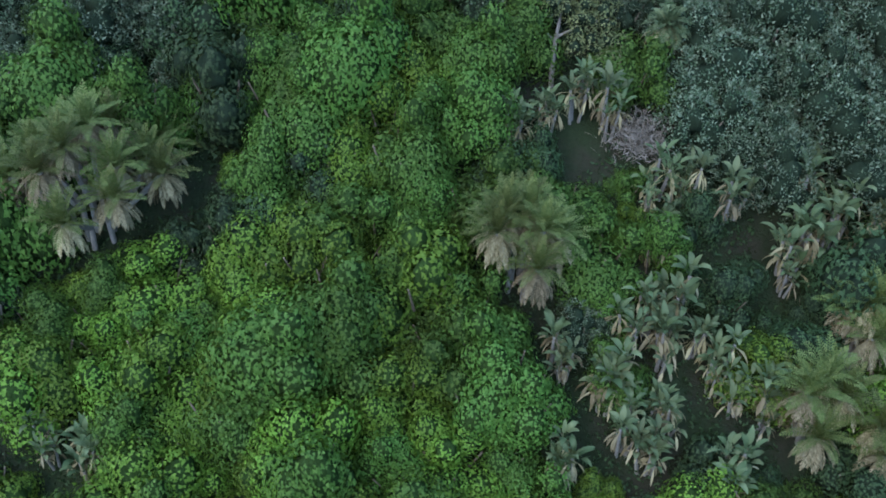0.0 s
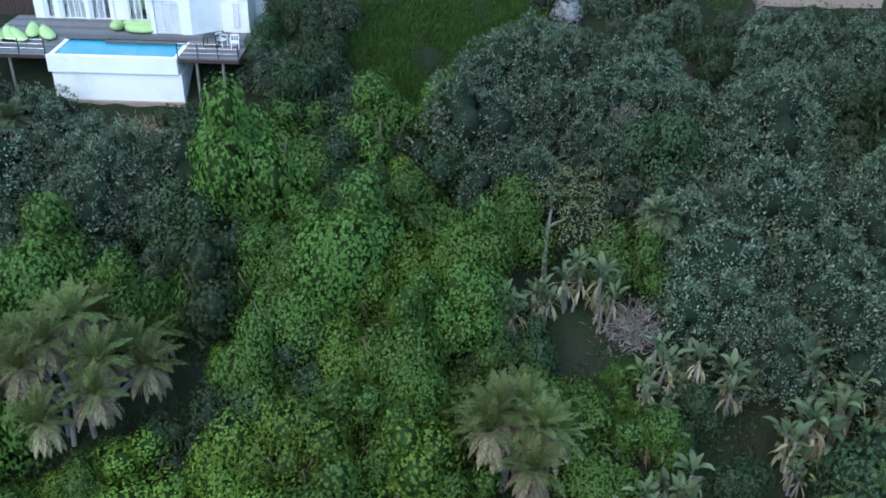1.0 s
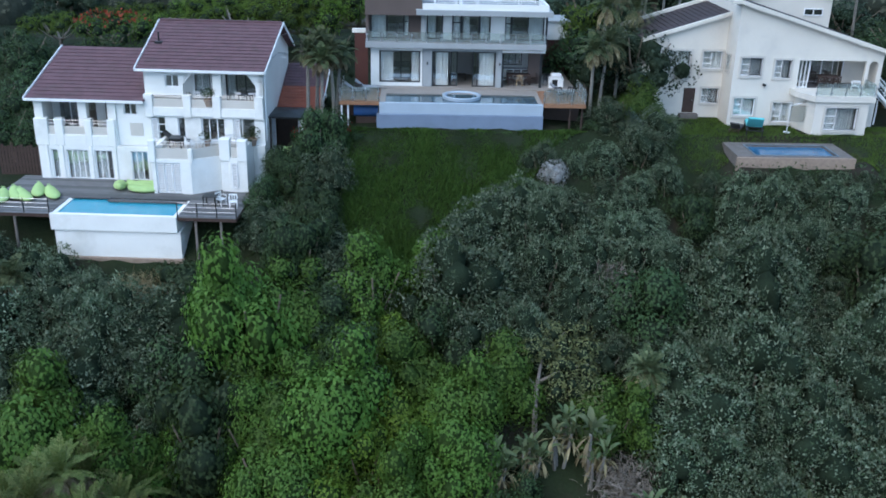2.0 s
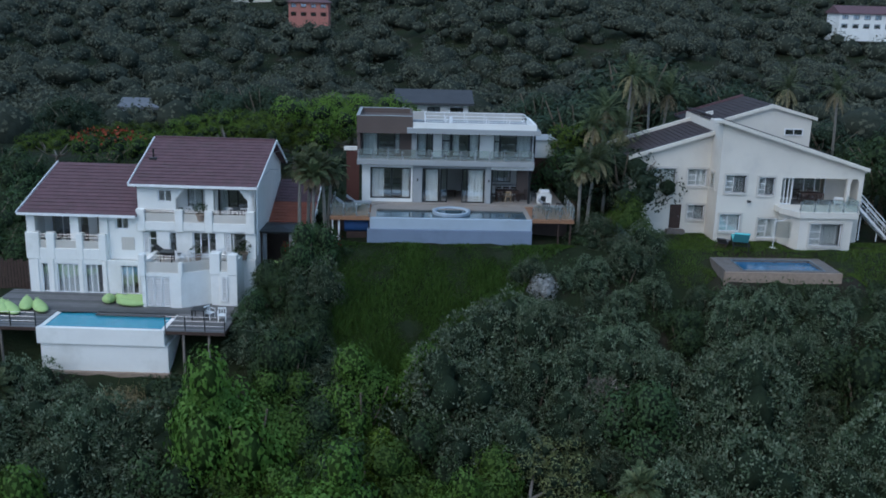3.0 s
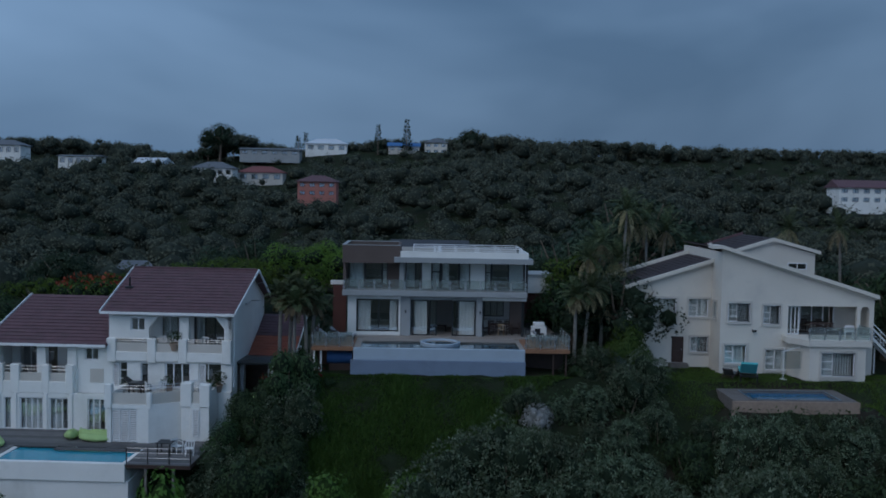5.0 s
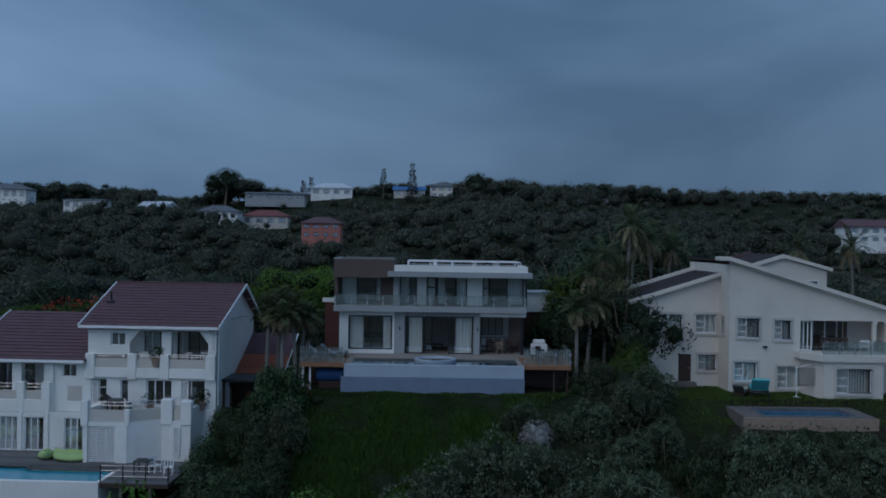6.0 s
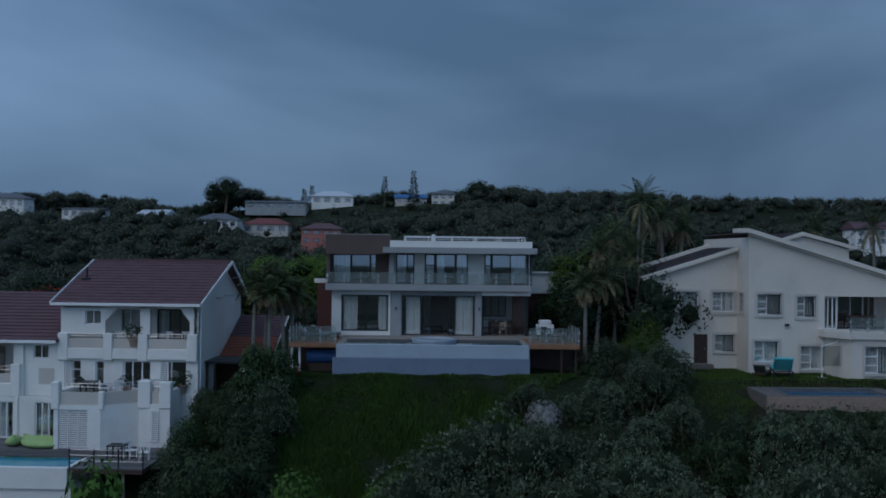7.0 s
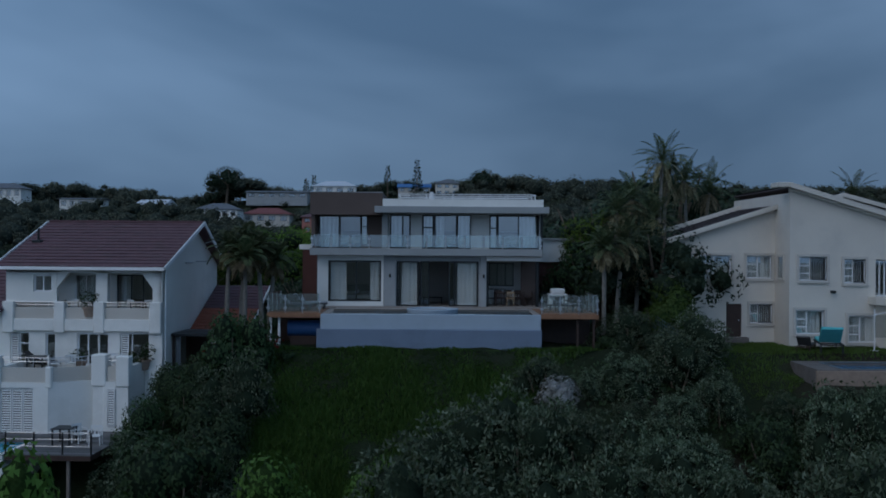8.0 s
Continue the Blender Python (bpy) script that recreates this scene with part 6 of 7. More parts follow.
def woods():
    """The far wooded hillside: every tree a lump painted as shade under a shell of fine leaf sprays."""
    rng = np.random.RandomState(77)
    iv, jf = ico()
    V, F4, CV, CF = [], [], [], []
    o = co = 0
    y = 58.0
    houses = ((-85.5, 330, 9), (-67, 343, 9), (-33.5, 247, 7), (-23, 247, 4), (136, 224, 9), (-138, 330, 9), (-72, 385, 15), (-47, 400, 11), (-9, 394, 8), (6.5, 398, 7), (-112, 325, 7), (-171, 325, 9))
    while y < 440:
        half = 45 + (y + 60) * 0.56
        step = 4.4 + y * 0.0115
        x = -half + rng.uniform(0, step)
        while x < half:
            px, py = x, y + rng.uniform(-1.1, 1.1) * step
            x += step * rng.uniform(0.5, 1.5)
            if -70 < px < -38 and 70 < py < 112 or any(abs(px - hx) < hw and (-10 if hy < 345 else -9) < py - hy < 9 for hx, hy, hw in houses):
                continue
            big = rng.uniform()
            r = rng.uniform(1.5, 3.0) if big < 0.7 else rng.uniform(3.0, 5.2)
            tall = rng.uniform(0.6, 1.15)
            gzv = gz(px, py)
            top = gzv + rng.uniform(2.4, 5.5) + (rng.uniform(0.5, 4.0) if r > 3 else 0)
            if 345 < py < 394:
                top = min(gzv + rng.uniform(2.0, 4.5), ridge_top(px) - 6)
            elif py >= 394:
                r = rng.uniform(2.0, 4.2)
                top = min(ridge_top(px) - rng.uniform(0.0, 3.5), gzv + 13)
            c = np.array([px, py, top - r * 0.9 * tall])
            n = int((24 if py < 200 else 15) * r ** 1.3)
            s = sphere_pts(rng, n, -0.2)
            lump = 1 + 0.22 * np.sin(s[:, :1] * 5.1 + px) * np.cos(s[:, 1:2] * 4.3 + py) + 0.12 * np.sin(s[:, 2:] * 9 + px)
            P = c + s * r * lump * rng.uniform(0.86, 1.08, (n, 1)) * np.array([1, 1, 0.9 * tall])
            v, f = leaves(rng, P, np.cross(s, rng.normal(0, 1, s.shape)) + s * 0.3, 0.8 if py < 200 else 1.1, 0.5 if py < 200 else 0.7, face=s)
            V.append(v)
            F4.append(f[:, 1:] + o)
            o += len(v)
            CV.append(c + iv * r * 0.84 * np.array([1, 1, 0.9 * tall]) * (1 + rng.uniform(-0.12, 0.12, (len(iv), 1))))
            CF.append(jf + co)
            co += len(iv)
        y += step * 0.9
    for x in np.arange(-235, 245, 2.3):
        for k in range(2):
            px, py, r = x + rng.uniform(-1, 1), rng.uniform(402, 424), rng.uniform(2.0, 4.6)
            c = np.array([px, py, ridge_top(px) - rng.uniform(0.0, 2.6) - r * 0.75 - 4.0 * k])
            n = int(26 * r ** 1.3)
            s = sphere_pts(rng, n, -0.4)
            v, f = leaves(rng, c + s * r * rng.uniform(0.86, 1.1, (n, 1)) * np.array([1, 1, 0.75]), np.cross(s, rng.normal(0, 1, s.shape)) + s * 0.3, 1.2, 0.8, face=s)
            V.append(v)
            F4.append(f[:, 1:] + o)
            o += len(v)
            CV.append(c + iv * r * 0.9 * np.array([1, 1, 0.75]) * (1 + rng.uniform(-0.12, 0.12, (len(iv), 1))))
            CF.append(jf + co)
            co += len(iv)
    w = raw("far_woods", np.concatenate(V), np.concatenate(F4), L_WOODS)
    tagged(w, "dense dark green woods over the far hillside", "woods", kind="stuff")
    # the far crowns' inner shade is put into the colour of these lumps
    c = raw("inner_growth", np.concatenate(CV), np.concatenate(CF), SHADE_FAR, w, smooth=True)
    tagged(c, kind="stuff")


woods()


def lawn():
    rng = np.random.RandomState(4)
    n = 52000
    y = rng.uniform(-15.5, -0.3, n)
    l = np.interp(y, [-16, -13.5, -8.5, -2, 0], [-5.0, -6.0, -8.2, -9.6, -10.5])
    r = np.interp(y, [-16, -11.5, -8, -2, 0], [-3.6, -1.6, 2.2, 6.6, 9.5])
    x = l + (r - l) * rng.uniform(0, 1, n)
    z = ground_z(x, y)
    tall = np.array([noise.noise((a * 0.45, b * 0.45, 0.3)) for a, b in zip(x, y)])
    P = np.stack([x, y, z - 0.03], 1)
    D = np.stack([rng.normal(0, 0.35, n), rng.normal(-0.1, 0.35, n), np.ones(n)], 1)
    hgt = (0.34 + 0.3 * tall - 0.18 * smooth(-3, -0.5, y))[:, None]
    d = unit(D)
    side = unit(np.cross(d, rng.normal(0, 1, (n, 3))))
    w = 0.035
    v = np.stack([P - side * w, P + side * w, P + d * hgt * 0.6 + side * w * 0.7, P + d * hgt + np.array([0, -0.06, 0])], 1).reshape(-1, 3)
    g = raw("lawn_grass", v, np.arange(4 * n).reshape(n, 4), L_GRASS)
    tagged(g, "long bright green unmown grass on the slope", "grass", kind="stuff")
    n = 30000
    x = rng.uniform(13.2, 34, n)
    y = rng.uniform(-3.6, 5.3, n)
    ok = ~((x > 18.2) & (x < 26.4) & (y < -1.0)) & ~((x > 19.5) & (y > 2.3)) & ~((x > 24.3) & (y > -0.1) & (x < 28.9)) & (y < 4.5)
    x, y = x[ok], y[ok]
    P = np.stack([x, y, ground_z(x, y) - 0.02], 1)
    d = unit(np.stack([rng.normal(0, 0.3, len(x)), rng.normal(0, 0.3, len(x)), np.ones(len(x))], 1))
    side = unit(np.cross(d, rng.normal(0, 1, (len(x), 3))))
    v = np.stack([P - side * 0.03, P + side * 0.03, P + d * 0.09 + side * 0.02, P + d * 0.15], 1).reshape(-1, 3)
    g = raw("garden_grass", v, np.arange(4 * len(x)).reshape(-1, 4), L_TURF)
    tagged(g, "short mown garden grass beside the cream house", "grass", kind="stuff")


lawn()


def undergrowth():
    """Creepers and seedlings that cover the earth between the shrubs."""
    rng = np.random.RandomState(14)
    n = 64000
    y = rng.uniform(-46, 0.5, n)
    half = 25 + (y + 46) * 0.32
    x = rng.uniform(-1, 1, n) * half
    lx = np.interp(y, [-16, -13.5, -8.5, -2, 0], [-4.6, -5.4, -7.6, -9.0, -10.0])
    rx = np.interp(y, [-16, -11.5, -8, -2, 0], [-4.2, -2.2, 1.6, 5.6, 8.0])
    ok = ~((y > -16) & (x > lx) & (x < rx)) & ~((x < -13.6) & (y > -8.6)) & ~((x > 14.6) & (y > -4.6))
    lump = np.array([noise.noise((a * 0.3, b * 0.3, 4.0)) for a, b in zip(x, y)])
    ok &= lump > -0.22
    x, y, lump = x[ok], y[ok], lump[ok]
    z = ground_z(x, y) + np.maximum(0, 0.25 + lump * 0.9) * rng.uniform(0.3, 1, len(x))
    v, f = leaves(rng, np.stack([x, y, z], 1), rng.normal(0, 0.7, (len(x), 3)) + np.array([0, -0.3, 0.5]), 0.26, 0.14)
    g = raw("undergrowth", v, f, L_DEEP)
    tagged(g, "low tangled green creepers between the shrubs", "undergrowth", kind="stuff")


undergrowth()


# ---------------------------------------------------------------- trees and growth of their own kind
def bare_tree():
    """A leaning tree with a pale bare trunk and limbs and a thin olive crown."""
    rng = np.random.RandomState(61)
    g = gz(3.5, -20.6)
    t = thing("bare_limbed_tree", "leaning tree with pale bare limbs and thin olive crown", "tree", at=(3.5, -20.6, g))
    bm = bmesh.new()
    chain = [((0, 0, -0.5), (-0.05, 0.3, 1.4), 0.17, 0.15), ((-0.05, 0.3, 1.4), (0.1, 1.0, 2.7), 0.15, 0.12), ((0.1, 1.0, 2.7), (0.5, 2.4, 3.6), 0.11, 0.06), ((-0.05, 0.3, 1.6), (-0.7, 0.7, 2.2), 0.09, 0.07),
             ((-0.7, 0.7, 2.2), (-1.6, 0.7, 2.25), 0.07, 0.05), ((-1.6, 0.7, 2.25), (-2.3, 0.5, 2.0), 0.05, 0.03), ((0.0, 0.9, 2.5), (-0.6, 1.7, 3.0), 0.07, 0.05), ((-0.6, 1.7, 3.0), (-1.3, 1.6, 3.2), 0.05, 0.03),
             ((0.1, 1.0, 2.7), (1.6, 1.6, 3.2), 0.09, 0.06), ((1.6, 1.6, 3.2), (3.0, 1.8, 3.4), 0.06, 0.03), ((0.5, 2.4, 3.6), (-0.8, 4.0, 4.0), 0.06, 0.03), ((0.5, 2.4, 3.6), (2.0, 4.2, 4.2), 0.06, 0.03)]
    for p, q2, a, b in chain:
        cyl(bm, p, q2, a, b, 8)
    part("trunk", bm, PALEBARK, t, "pale bare trunk and limbs")
    lobes = []
    for i in range(42):
        a, q2 = rng.uniform(0, 6.28), math.sqrt(rng.uniform(0, 1))
        x, y = 0.9 + 3.5 * q2 * math.cos(a), 3.0 + 2.3 * q2 * math.sin(a)
        if y < 1.6 and x < 1.0:
            continue
        lobes.append(((x, y, 4.3 + rng.uniform(-0.5, 0.5) - 0.6 * q2), rng.uniform(0.35, 0.7)))
    for x, y, z in ((1.2, 0.9, 3.1), (1.9, 0.5, 2.9), (1.0, 0.2, 2.6), (1.5, 1.4, 3.5), (2.7, 1.5, 3.3), (0.7, 1.9, 3.9), (-0.5, 2.2, 3.8), (-1.6, 2.0, 3.6), (2.2, 0.6, 2.2), (2.8, 0.9, 2.6), (3.1, 0.2, 1.9), (2.4, -0.3, 1.6), (3.5, 1.1, 2.4)):
        lobes.append(((x, y, z), 0.6))
    v, f = crown_leaves(rng, lobes, 420, 0.17, 0.09)
    raw("crown", v, f, L_OLIVE, t)
    # painted shade behind the thin crown
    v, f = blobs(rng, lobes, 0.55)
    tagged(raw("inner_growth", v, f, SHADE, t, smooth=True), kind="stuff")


bare_tree()


def twig_heap(name, label, seed, n, spread, high, at, mat_, length=0.5):
    rng = np.random.RandomState(seed)
    t = thing(name, label, "shrub", at=(at[0], at[1], gz(*at)))
    P = np.stack([rng.normal(0, spread, n), rng.normal(0, spread * 1.3, n), rng.uniform(0.2, high, n)], 1)
    v, f = leaves(rng, P, rng.normal(0, 0.8, (n, 3)) + np.array([0, 0, 0.3]), length, 0.055)
    tagged(raw("twig_mass", v, f, mat_, t), kind="stuff")
    bm = bmesh.new()
    for i in range(7):
        a = rng.uniform(0, 6.28)
        cyl(bm, (0, 0, -0.3), (spread * 1.4 * math.cos(a), spread * 1.4 * math.sin(a), high * rng.uniform(0.6, 1.2)), 0.05, 0.02, 6)
    part("branch", bm, PALEBARK, t)


twig_heap("dead_shrub", "dead shrub of grey-pink bare twigs", 3, 1500, 0.75, 1.7, (7.9, -23.7), L_DEAD)
twig_heap("dead_shrub", "dead shrub of grey-pink bare twigs", 4, 900, 0.6, 2.6, (8.4, -13.2), L_DEAD, 0.4)
twig_heap("dry_grass_tuft", "tuft of dry orange-brown grass below the pool", 5, 1300, 0.9, 0.7, (-19.6, -10.6), L_DRY, 0.6)
twig_heap("dry_grass_tuft", "tuft of dry straw grass below the deck", 6, 800, 0.8, 0.6, (-15.6, -10.2), L_DRY, 0.6)


def flower_bed(x, y, n, seed):
    rng = np.random.RandomState(seed)
    t = thing("flowering_shrub", "low shrub with scarlet flowers beside the lawn", "shrub", at=(x, y, gz(x, y)))
    lobes = dome(rng, 0.9, 0.9, 8, 0.25, 0.4)
    v, f = crown_leaves(rng, lobes, 300, 0.2, 0.1)
    raw("leaves", v, f, L_DEEP, t)
    v, f = crown_leaves(rng, lobes, 60, 0.16, 0.12)
    tagged(raw("flowers", v + np.array([0, 0, 0.08]), f, L_RED, t, "scarlet flowers"), kind="stuff")


for i, (x, y) in enumerate(((-9.9, -1.6), (-8.2, -1.0), (-11.2, -0.8), (-10.6, -2.6))):
    flower_bed(x, y, 200, i)
rng_q = np.random.RandomState(30)
for x, y, s, k in ((12.4, 1.4, 1.0, "green"), (13.3, 2.4, 0.95, "green"), (12.9, 0.4, 0.7, "deep"), (-23.2, -10.4, 0.75, "silver"), (11.0, 4.2, 0.9, "deep"), (12.2, 5.6, 1.2, "deep"), (13.8, 4.9, 1.1, "deep"), (9.4, 0.4, 0.6, "deep"),
                   (-9.0, 5.0, 0.9, "deep"), (-31.5, -6.5, 0.9, "deep"), (-7.2, -1.6, 0.35, "deep"), (32.5, -3.0, 1.0, "deep"), (30.5, -4.6, 0.9, "silver"), (34.0, -0.5, 1.0, "deep"),
                   (11.6, 7.4, 1.3, "deep"), (13.9, 7.2, 1.3, "deep"), (16.2, -4.6, 0.5, "deep"), (22.3, -6.3, 0.7, "silver"), (18.6, -5.7, 0.55, "silver"), (20.4, -6.3, 0.7, "silver"), (24.4, -6.3, 0.7, "silver"), (26.2, -6.2, 0.7, "silver"), (28.6, -5.4, 0.8, "silver"), (17.2, -4.6, 0.75, "deep"), (29.4, -3.9, 0.8, "deep"), (19.6, -5.5, 0.46, "silver"), (5.2, -6.3, 0.75, "silver"), (6.7, -6.4, 0.7, "silver"), (21.1, -5.5, 0.50, "silver"), (22.6, -5.5, 0.44, "silver"), (24.0, -5.5, 0.48, "silver"), (25.4, -5.5, 0.44, "silver"), (26.8, -5.5, 0.50, "silver")):
    m = pose(x, y, gz(x, y) - 0.1, 0, 0, rng_q.uniform(0, 360)) @ Matrix.Scale(s, 4)
    copy_thing(KINDS[k][0], m)


def pale_dome(x, y):
    """A rounded shrub of dry pale stalks above the lawn's edge."""
    rng = np.random.RandomState(9)
    t = thing("pale_shrub", "rounded shrub of dry pale grey leaves", "shrub", at=(x, y, gz(x, y) - 0.55))
    lobes = [((0, 0, 1.55), 0.8), ((0.35, 0.1, 1.45), 0.62), ((-0.4, 0.15, 1.4), 0.62), ((0.1, -0.35, 1.25), 0.62), ((0.25, 0.3, 1.8), 0.5), ((-0.25, -0.1, 1.85), 0.5)]
    v, f = crown_leaves(rng, lobes, 700, 0.2, 0.07)
    raw("leaves", v, f, L_PALE, t)
    v, f = blobs(rng, lobes, 0.62)
    raw("inner_growth", v, f, STONE, t, "grey dry inner stalks", smooth=True)
    bm = bmesh.new()
    cyl(bm, (0, 0, -0.4), (0, 0, 1.2), 0.12, 0.1, 8)
    part("stem", bm, BARK, t)


L_PALE = leaf_mat("dry_pale_grey_leaf", (0.12, 0.12, 0.11), (0.34, 0.34, 0.32), 0.85)
pale_dome(6.0, -5.2)


# ---------------------------------------------------------------- furniture
def chair(name, label, material, at, turn, seat=0.44, back=0.85, w=0.46, arms=False, group="", category="chair"):
    t = thing(name, label, category, group=group, at=at, turn=turn)
    bpart("seat", material, t, -w / 2, w / 2, -w / 2, w / 2, seat - 0.04, seat, 0.012)
    bm = bmesh.new()
    for i in range(4):
        x = -w / 2 + 0.03 + (w - 0.06) * i / 3
        box(bm, x - 0.025, x + 0.025, w / 2 - 0.05, w / 2 - 0.02, seat, back)
    box(bm, -w / 2, w / 2, w / 2 - 0.055, w / 2 - 0.01, back - 0.1, back)
    part("backrest", bm, material, t)
    for x in (-w / 2 + 0.03, w / 2 - 0.03):
        for y in (-w / 2 + 0.03, w / 2 - 0.03):
            bpart("leg", material, t, x - 0.02, x + 0.02, y - 0.02, y + 0.02, 0, seat - 0.04, 0.004)
    if arms:
        for x in (-w / 2, w / 2):
            bm = bmesh.new()
            box(bm, x - 0.025, x + 0.025, -w / 2, w / 2 - 0.05, seat + 0.2, seat + 0.23)
            box(bm, x - 0.02, x + 0.02, -w / 2, -w / 2 + 0.04, seat, seat + 0.2)
            part("armrest", bm, material, t)
    return t


def table(name, label, material, at, turn, w, d, h=0.74, group=""):
    t = thing(name, label, "table", group=group, at=at, turn=turn)
    bpart("tabletop", material, t, -w / 2, w / 2, -d / 2, d / 2, h - 0.045, h, 0.012)
    for x in (-w / 2 + 0.07, w / 2 - 0.07):
        for y in (-d / 2 + 0.07, d / 2 - 0.07):
            bpart("leg", material, t, x - 0.035, x + 0.035, y - 0.035, y + 0.035, 0, h - 0.045, 0.005)
    return t


# modern house: dining set on the patio, rooms behind glass
table("dining_table", "dark wooden dining table on the patio", DARKWOOD, (4.6, 6.4, 0.1), 0, 1.8, 0.95)
LIGHTWOOD = mat("pale_oak", (0.34, 0.24, 0.15), 0.6, vary=0.2, scale=3, bump=0.15)
c0 = chair("dining_chair", "pale oak dining chair with slatted back", LIGHTWOOD, (4.6, 5.7, 0.1), 180, group="chairs round the patio table")
c1 = chair("dining_chair", "dark-stained wooden dining chair", DARKWOOD, (4.0, 5.85, 0.1), 175, group="chairs round the patio table")
for x, y, a in ((5.2, 5.85, 185), (4.0, 7.15, 0), (4.6, 7.15, 5), (5.2, 7.15, -4), (5.75, 6.4, -90), (3.55, 6.4, 90)):
    copy_thing(c1, pose(x, y, 0.1, 0, 0, a))
tb = thing("kitchen_counter", "white patio counter under the windows", "counter", at=(4.4, 7.9, 0.1))
bpart("body", WHITE, tb, -1.0, 1.2, -0.25, 0.25, 0, 0.86, 0.01)
bpart("worktop", STONE, tb, -1.05, 1.25, -0.3, 0.28, 0.86, 0.9, 0.006)


def sofa(at, turn, w, label, material):
    t = thing("sofa", label, "sofa", at=at, turn=turn)
    bpart("base", material, t, -w / 2, w / 2, -0.42, 0.42, 0.08, 0.3, 0.03)
    bpart("backrest", material, t, -w / 2, w / 2, 0.22, 0.42, 0.3, 0.8, 0.05)
    for x in (-w / 2, w / 2 - 0.18):
        bpart("armrest", material, t, x, x + 0.18, -0.42, 0.22, 0.3, 0.58, 0.04)
    n = 2
    for i in range(n):
        a = -w / 2 + 0.19 + (w - 0.38) * i / n
        bpart("cushion", material, t, a, a + (w - 0.38) / n - 0.01, -0.42, 0.2, 0.3, 0.45, 0.04)
    for x in (-w / 2 + 0.08, w / 2 - 0.08):
        for y in (-0.35, 0.35):
            bpart("foot", DARKWOOD, t, x - 0.03, x + 0.03, y - 0.03, y + 0.03, 0, 0.08, 0)


sofa((-1.6, 8.9, 0.1), 0, 2.0, "grey upholstered sofa in the dim living room", CLOTH)
sofa((1.9, 8.2, 0.1), -90, 1.8, "grey upholstered sofa in the dim living room", CLOTH)
table("coffee_table", "low dark wooden coffee table", DARKWOOD, (0.1, 7.6, 0.1), 0, 1.2, 0.7, 0.4)


def bed(x, y, z, turn=0):
    t = thing("bed", "made double bed with white linen and grey headboard", "bed", group="beds behind the windows", at=(x, y, z), turn=turn)
    bpart("frame", DARKWOOD, t, -0.8, 0.8, -1.0, 1.0, 0.08, 0.3, 0.02)
    bpart("mattress", PLASTIC, t, -0.78, 0.78, -0.98, 0.95, 0.3, 0.55, 0.06)
    bpart("headboard", CLOTH, t, -0.85, 0.85, 1.0, 1.1, 0.0, 1.1, 0.03)
    for px in (-0.4, 0.4):
        bpart("pillow", CURTAIN, t, px - 0.3, px + 0.3, 0.5, 0.9, 0.55, 0.68, 0.05)
    for px in (-0.7, 0.7):
        for py in (-0.9, 0.9):
            bpart("foot", DARKWOOD, t, px - 0.04, px + 0.04, py - 0.04, py + 0.04, 0, 0.08, 0)
    return t


b0 = bed(-4.4, 7.7, 0.1)
for x, y, z in ((-4.6, 8.0, 3.4), (0.6, 8.0, 3.4), (4.6, 8.0, 3.4)):
    copy_thing(b0, pose(x, y, z))
for i, (x, y, a) in enumerate(((7.0, 1.6, 10), (7.9, 1.7, -15), (-7.2, 1.5, 8), (6.8, 6.0, 40))):
    if i == 0:
        pc = chair("garden_chair", "dark slatted garden chair on the deck", FRAME, (x, y, 0.03), a, arms=True, w=0.55, group="garden chairs on the deck")
    else:
        copy_thing(pc, pose(x, y, 0.1 if y > 4.3 else 0.03, 0, 0, a))


def lounger(name, label, at, turn, frame_m, cushion_m, group=""):
    t = thing(name, label, "sun lounger", group=group, at=at, turn=turn)
    bm = bmesh.new()
    for x in (-0.33, 0.33):
        box(bm, x - 0.03, x + 0.03, -0.95, 0.95, 0.26, 0.31)
    for y in (-0.95, 0.3, 0.92):
        box(bm, -0.3, 0.3, y - 0.025, y + 0.025, 0.26, 0.3)
    part("frame", bm, frame_m, t)
    for x in (-0.33, 0.33):
        for y in (-0.8, 0.8):
            bpart("leg", frame_m, t, x - 0.025, x + 0.025, y - 0.03, y + 0.03, 0, 0.26, 0.004)
    bpart("mattress", cushion_m, t, -0.34, 0.34, -0.95, 0.3, 0.31, 0.41, 0.03)
    bm = bmesh.new()
    box(bm, -0.34, 0.34, 0.0, 0.75, 0.0, 0.1, 0.03)
    bmesh.ops.rotate(bm, verts=bm.verts, cent=(0, 0, 0), matrix=Matrix.Rotation(radians(38), 3, "X"))
    bmesh.ops.translate(bm, verts=bm.verts, vec=(0, 0.3, 0.33))
    part("backrest", bm, cushion_m, t)
    return t


l0 = lounger("sun_lounger", "low grey sun lounger on the timber deck", (-7.4, 2.4, 0.03), 90, FRAME, CLOTH, "loungers on the deck")
copy_thing(l0, pose(-6.7, 3.3, 0.03, 0, 0, 90))
copy_thing(l0, pose(7.4, 3.0, 0.03, 0, 0, 80))
lounger("wicker_daybed", "black wicker daybed with turquoise cushion on the lawn", (20.95, 0.45, gz(20.95, 0.45)), 165, BLACK, TURQ).scale = (1.6, 1.45, 1.6)
lounger("sun_lounger", "dark timber sun lounger beside the garden pool", (19.75, 0.5, gz(19.75, 0.5)), 150, DARKWOOD, DECKGREY)

REDWALL = mat("dark_red_brown_plaster", (0.09, 0.035, 0.03), 0.85, vary=0.15, scale=0.8, bump=0.2)
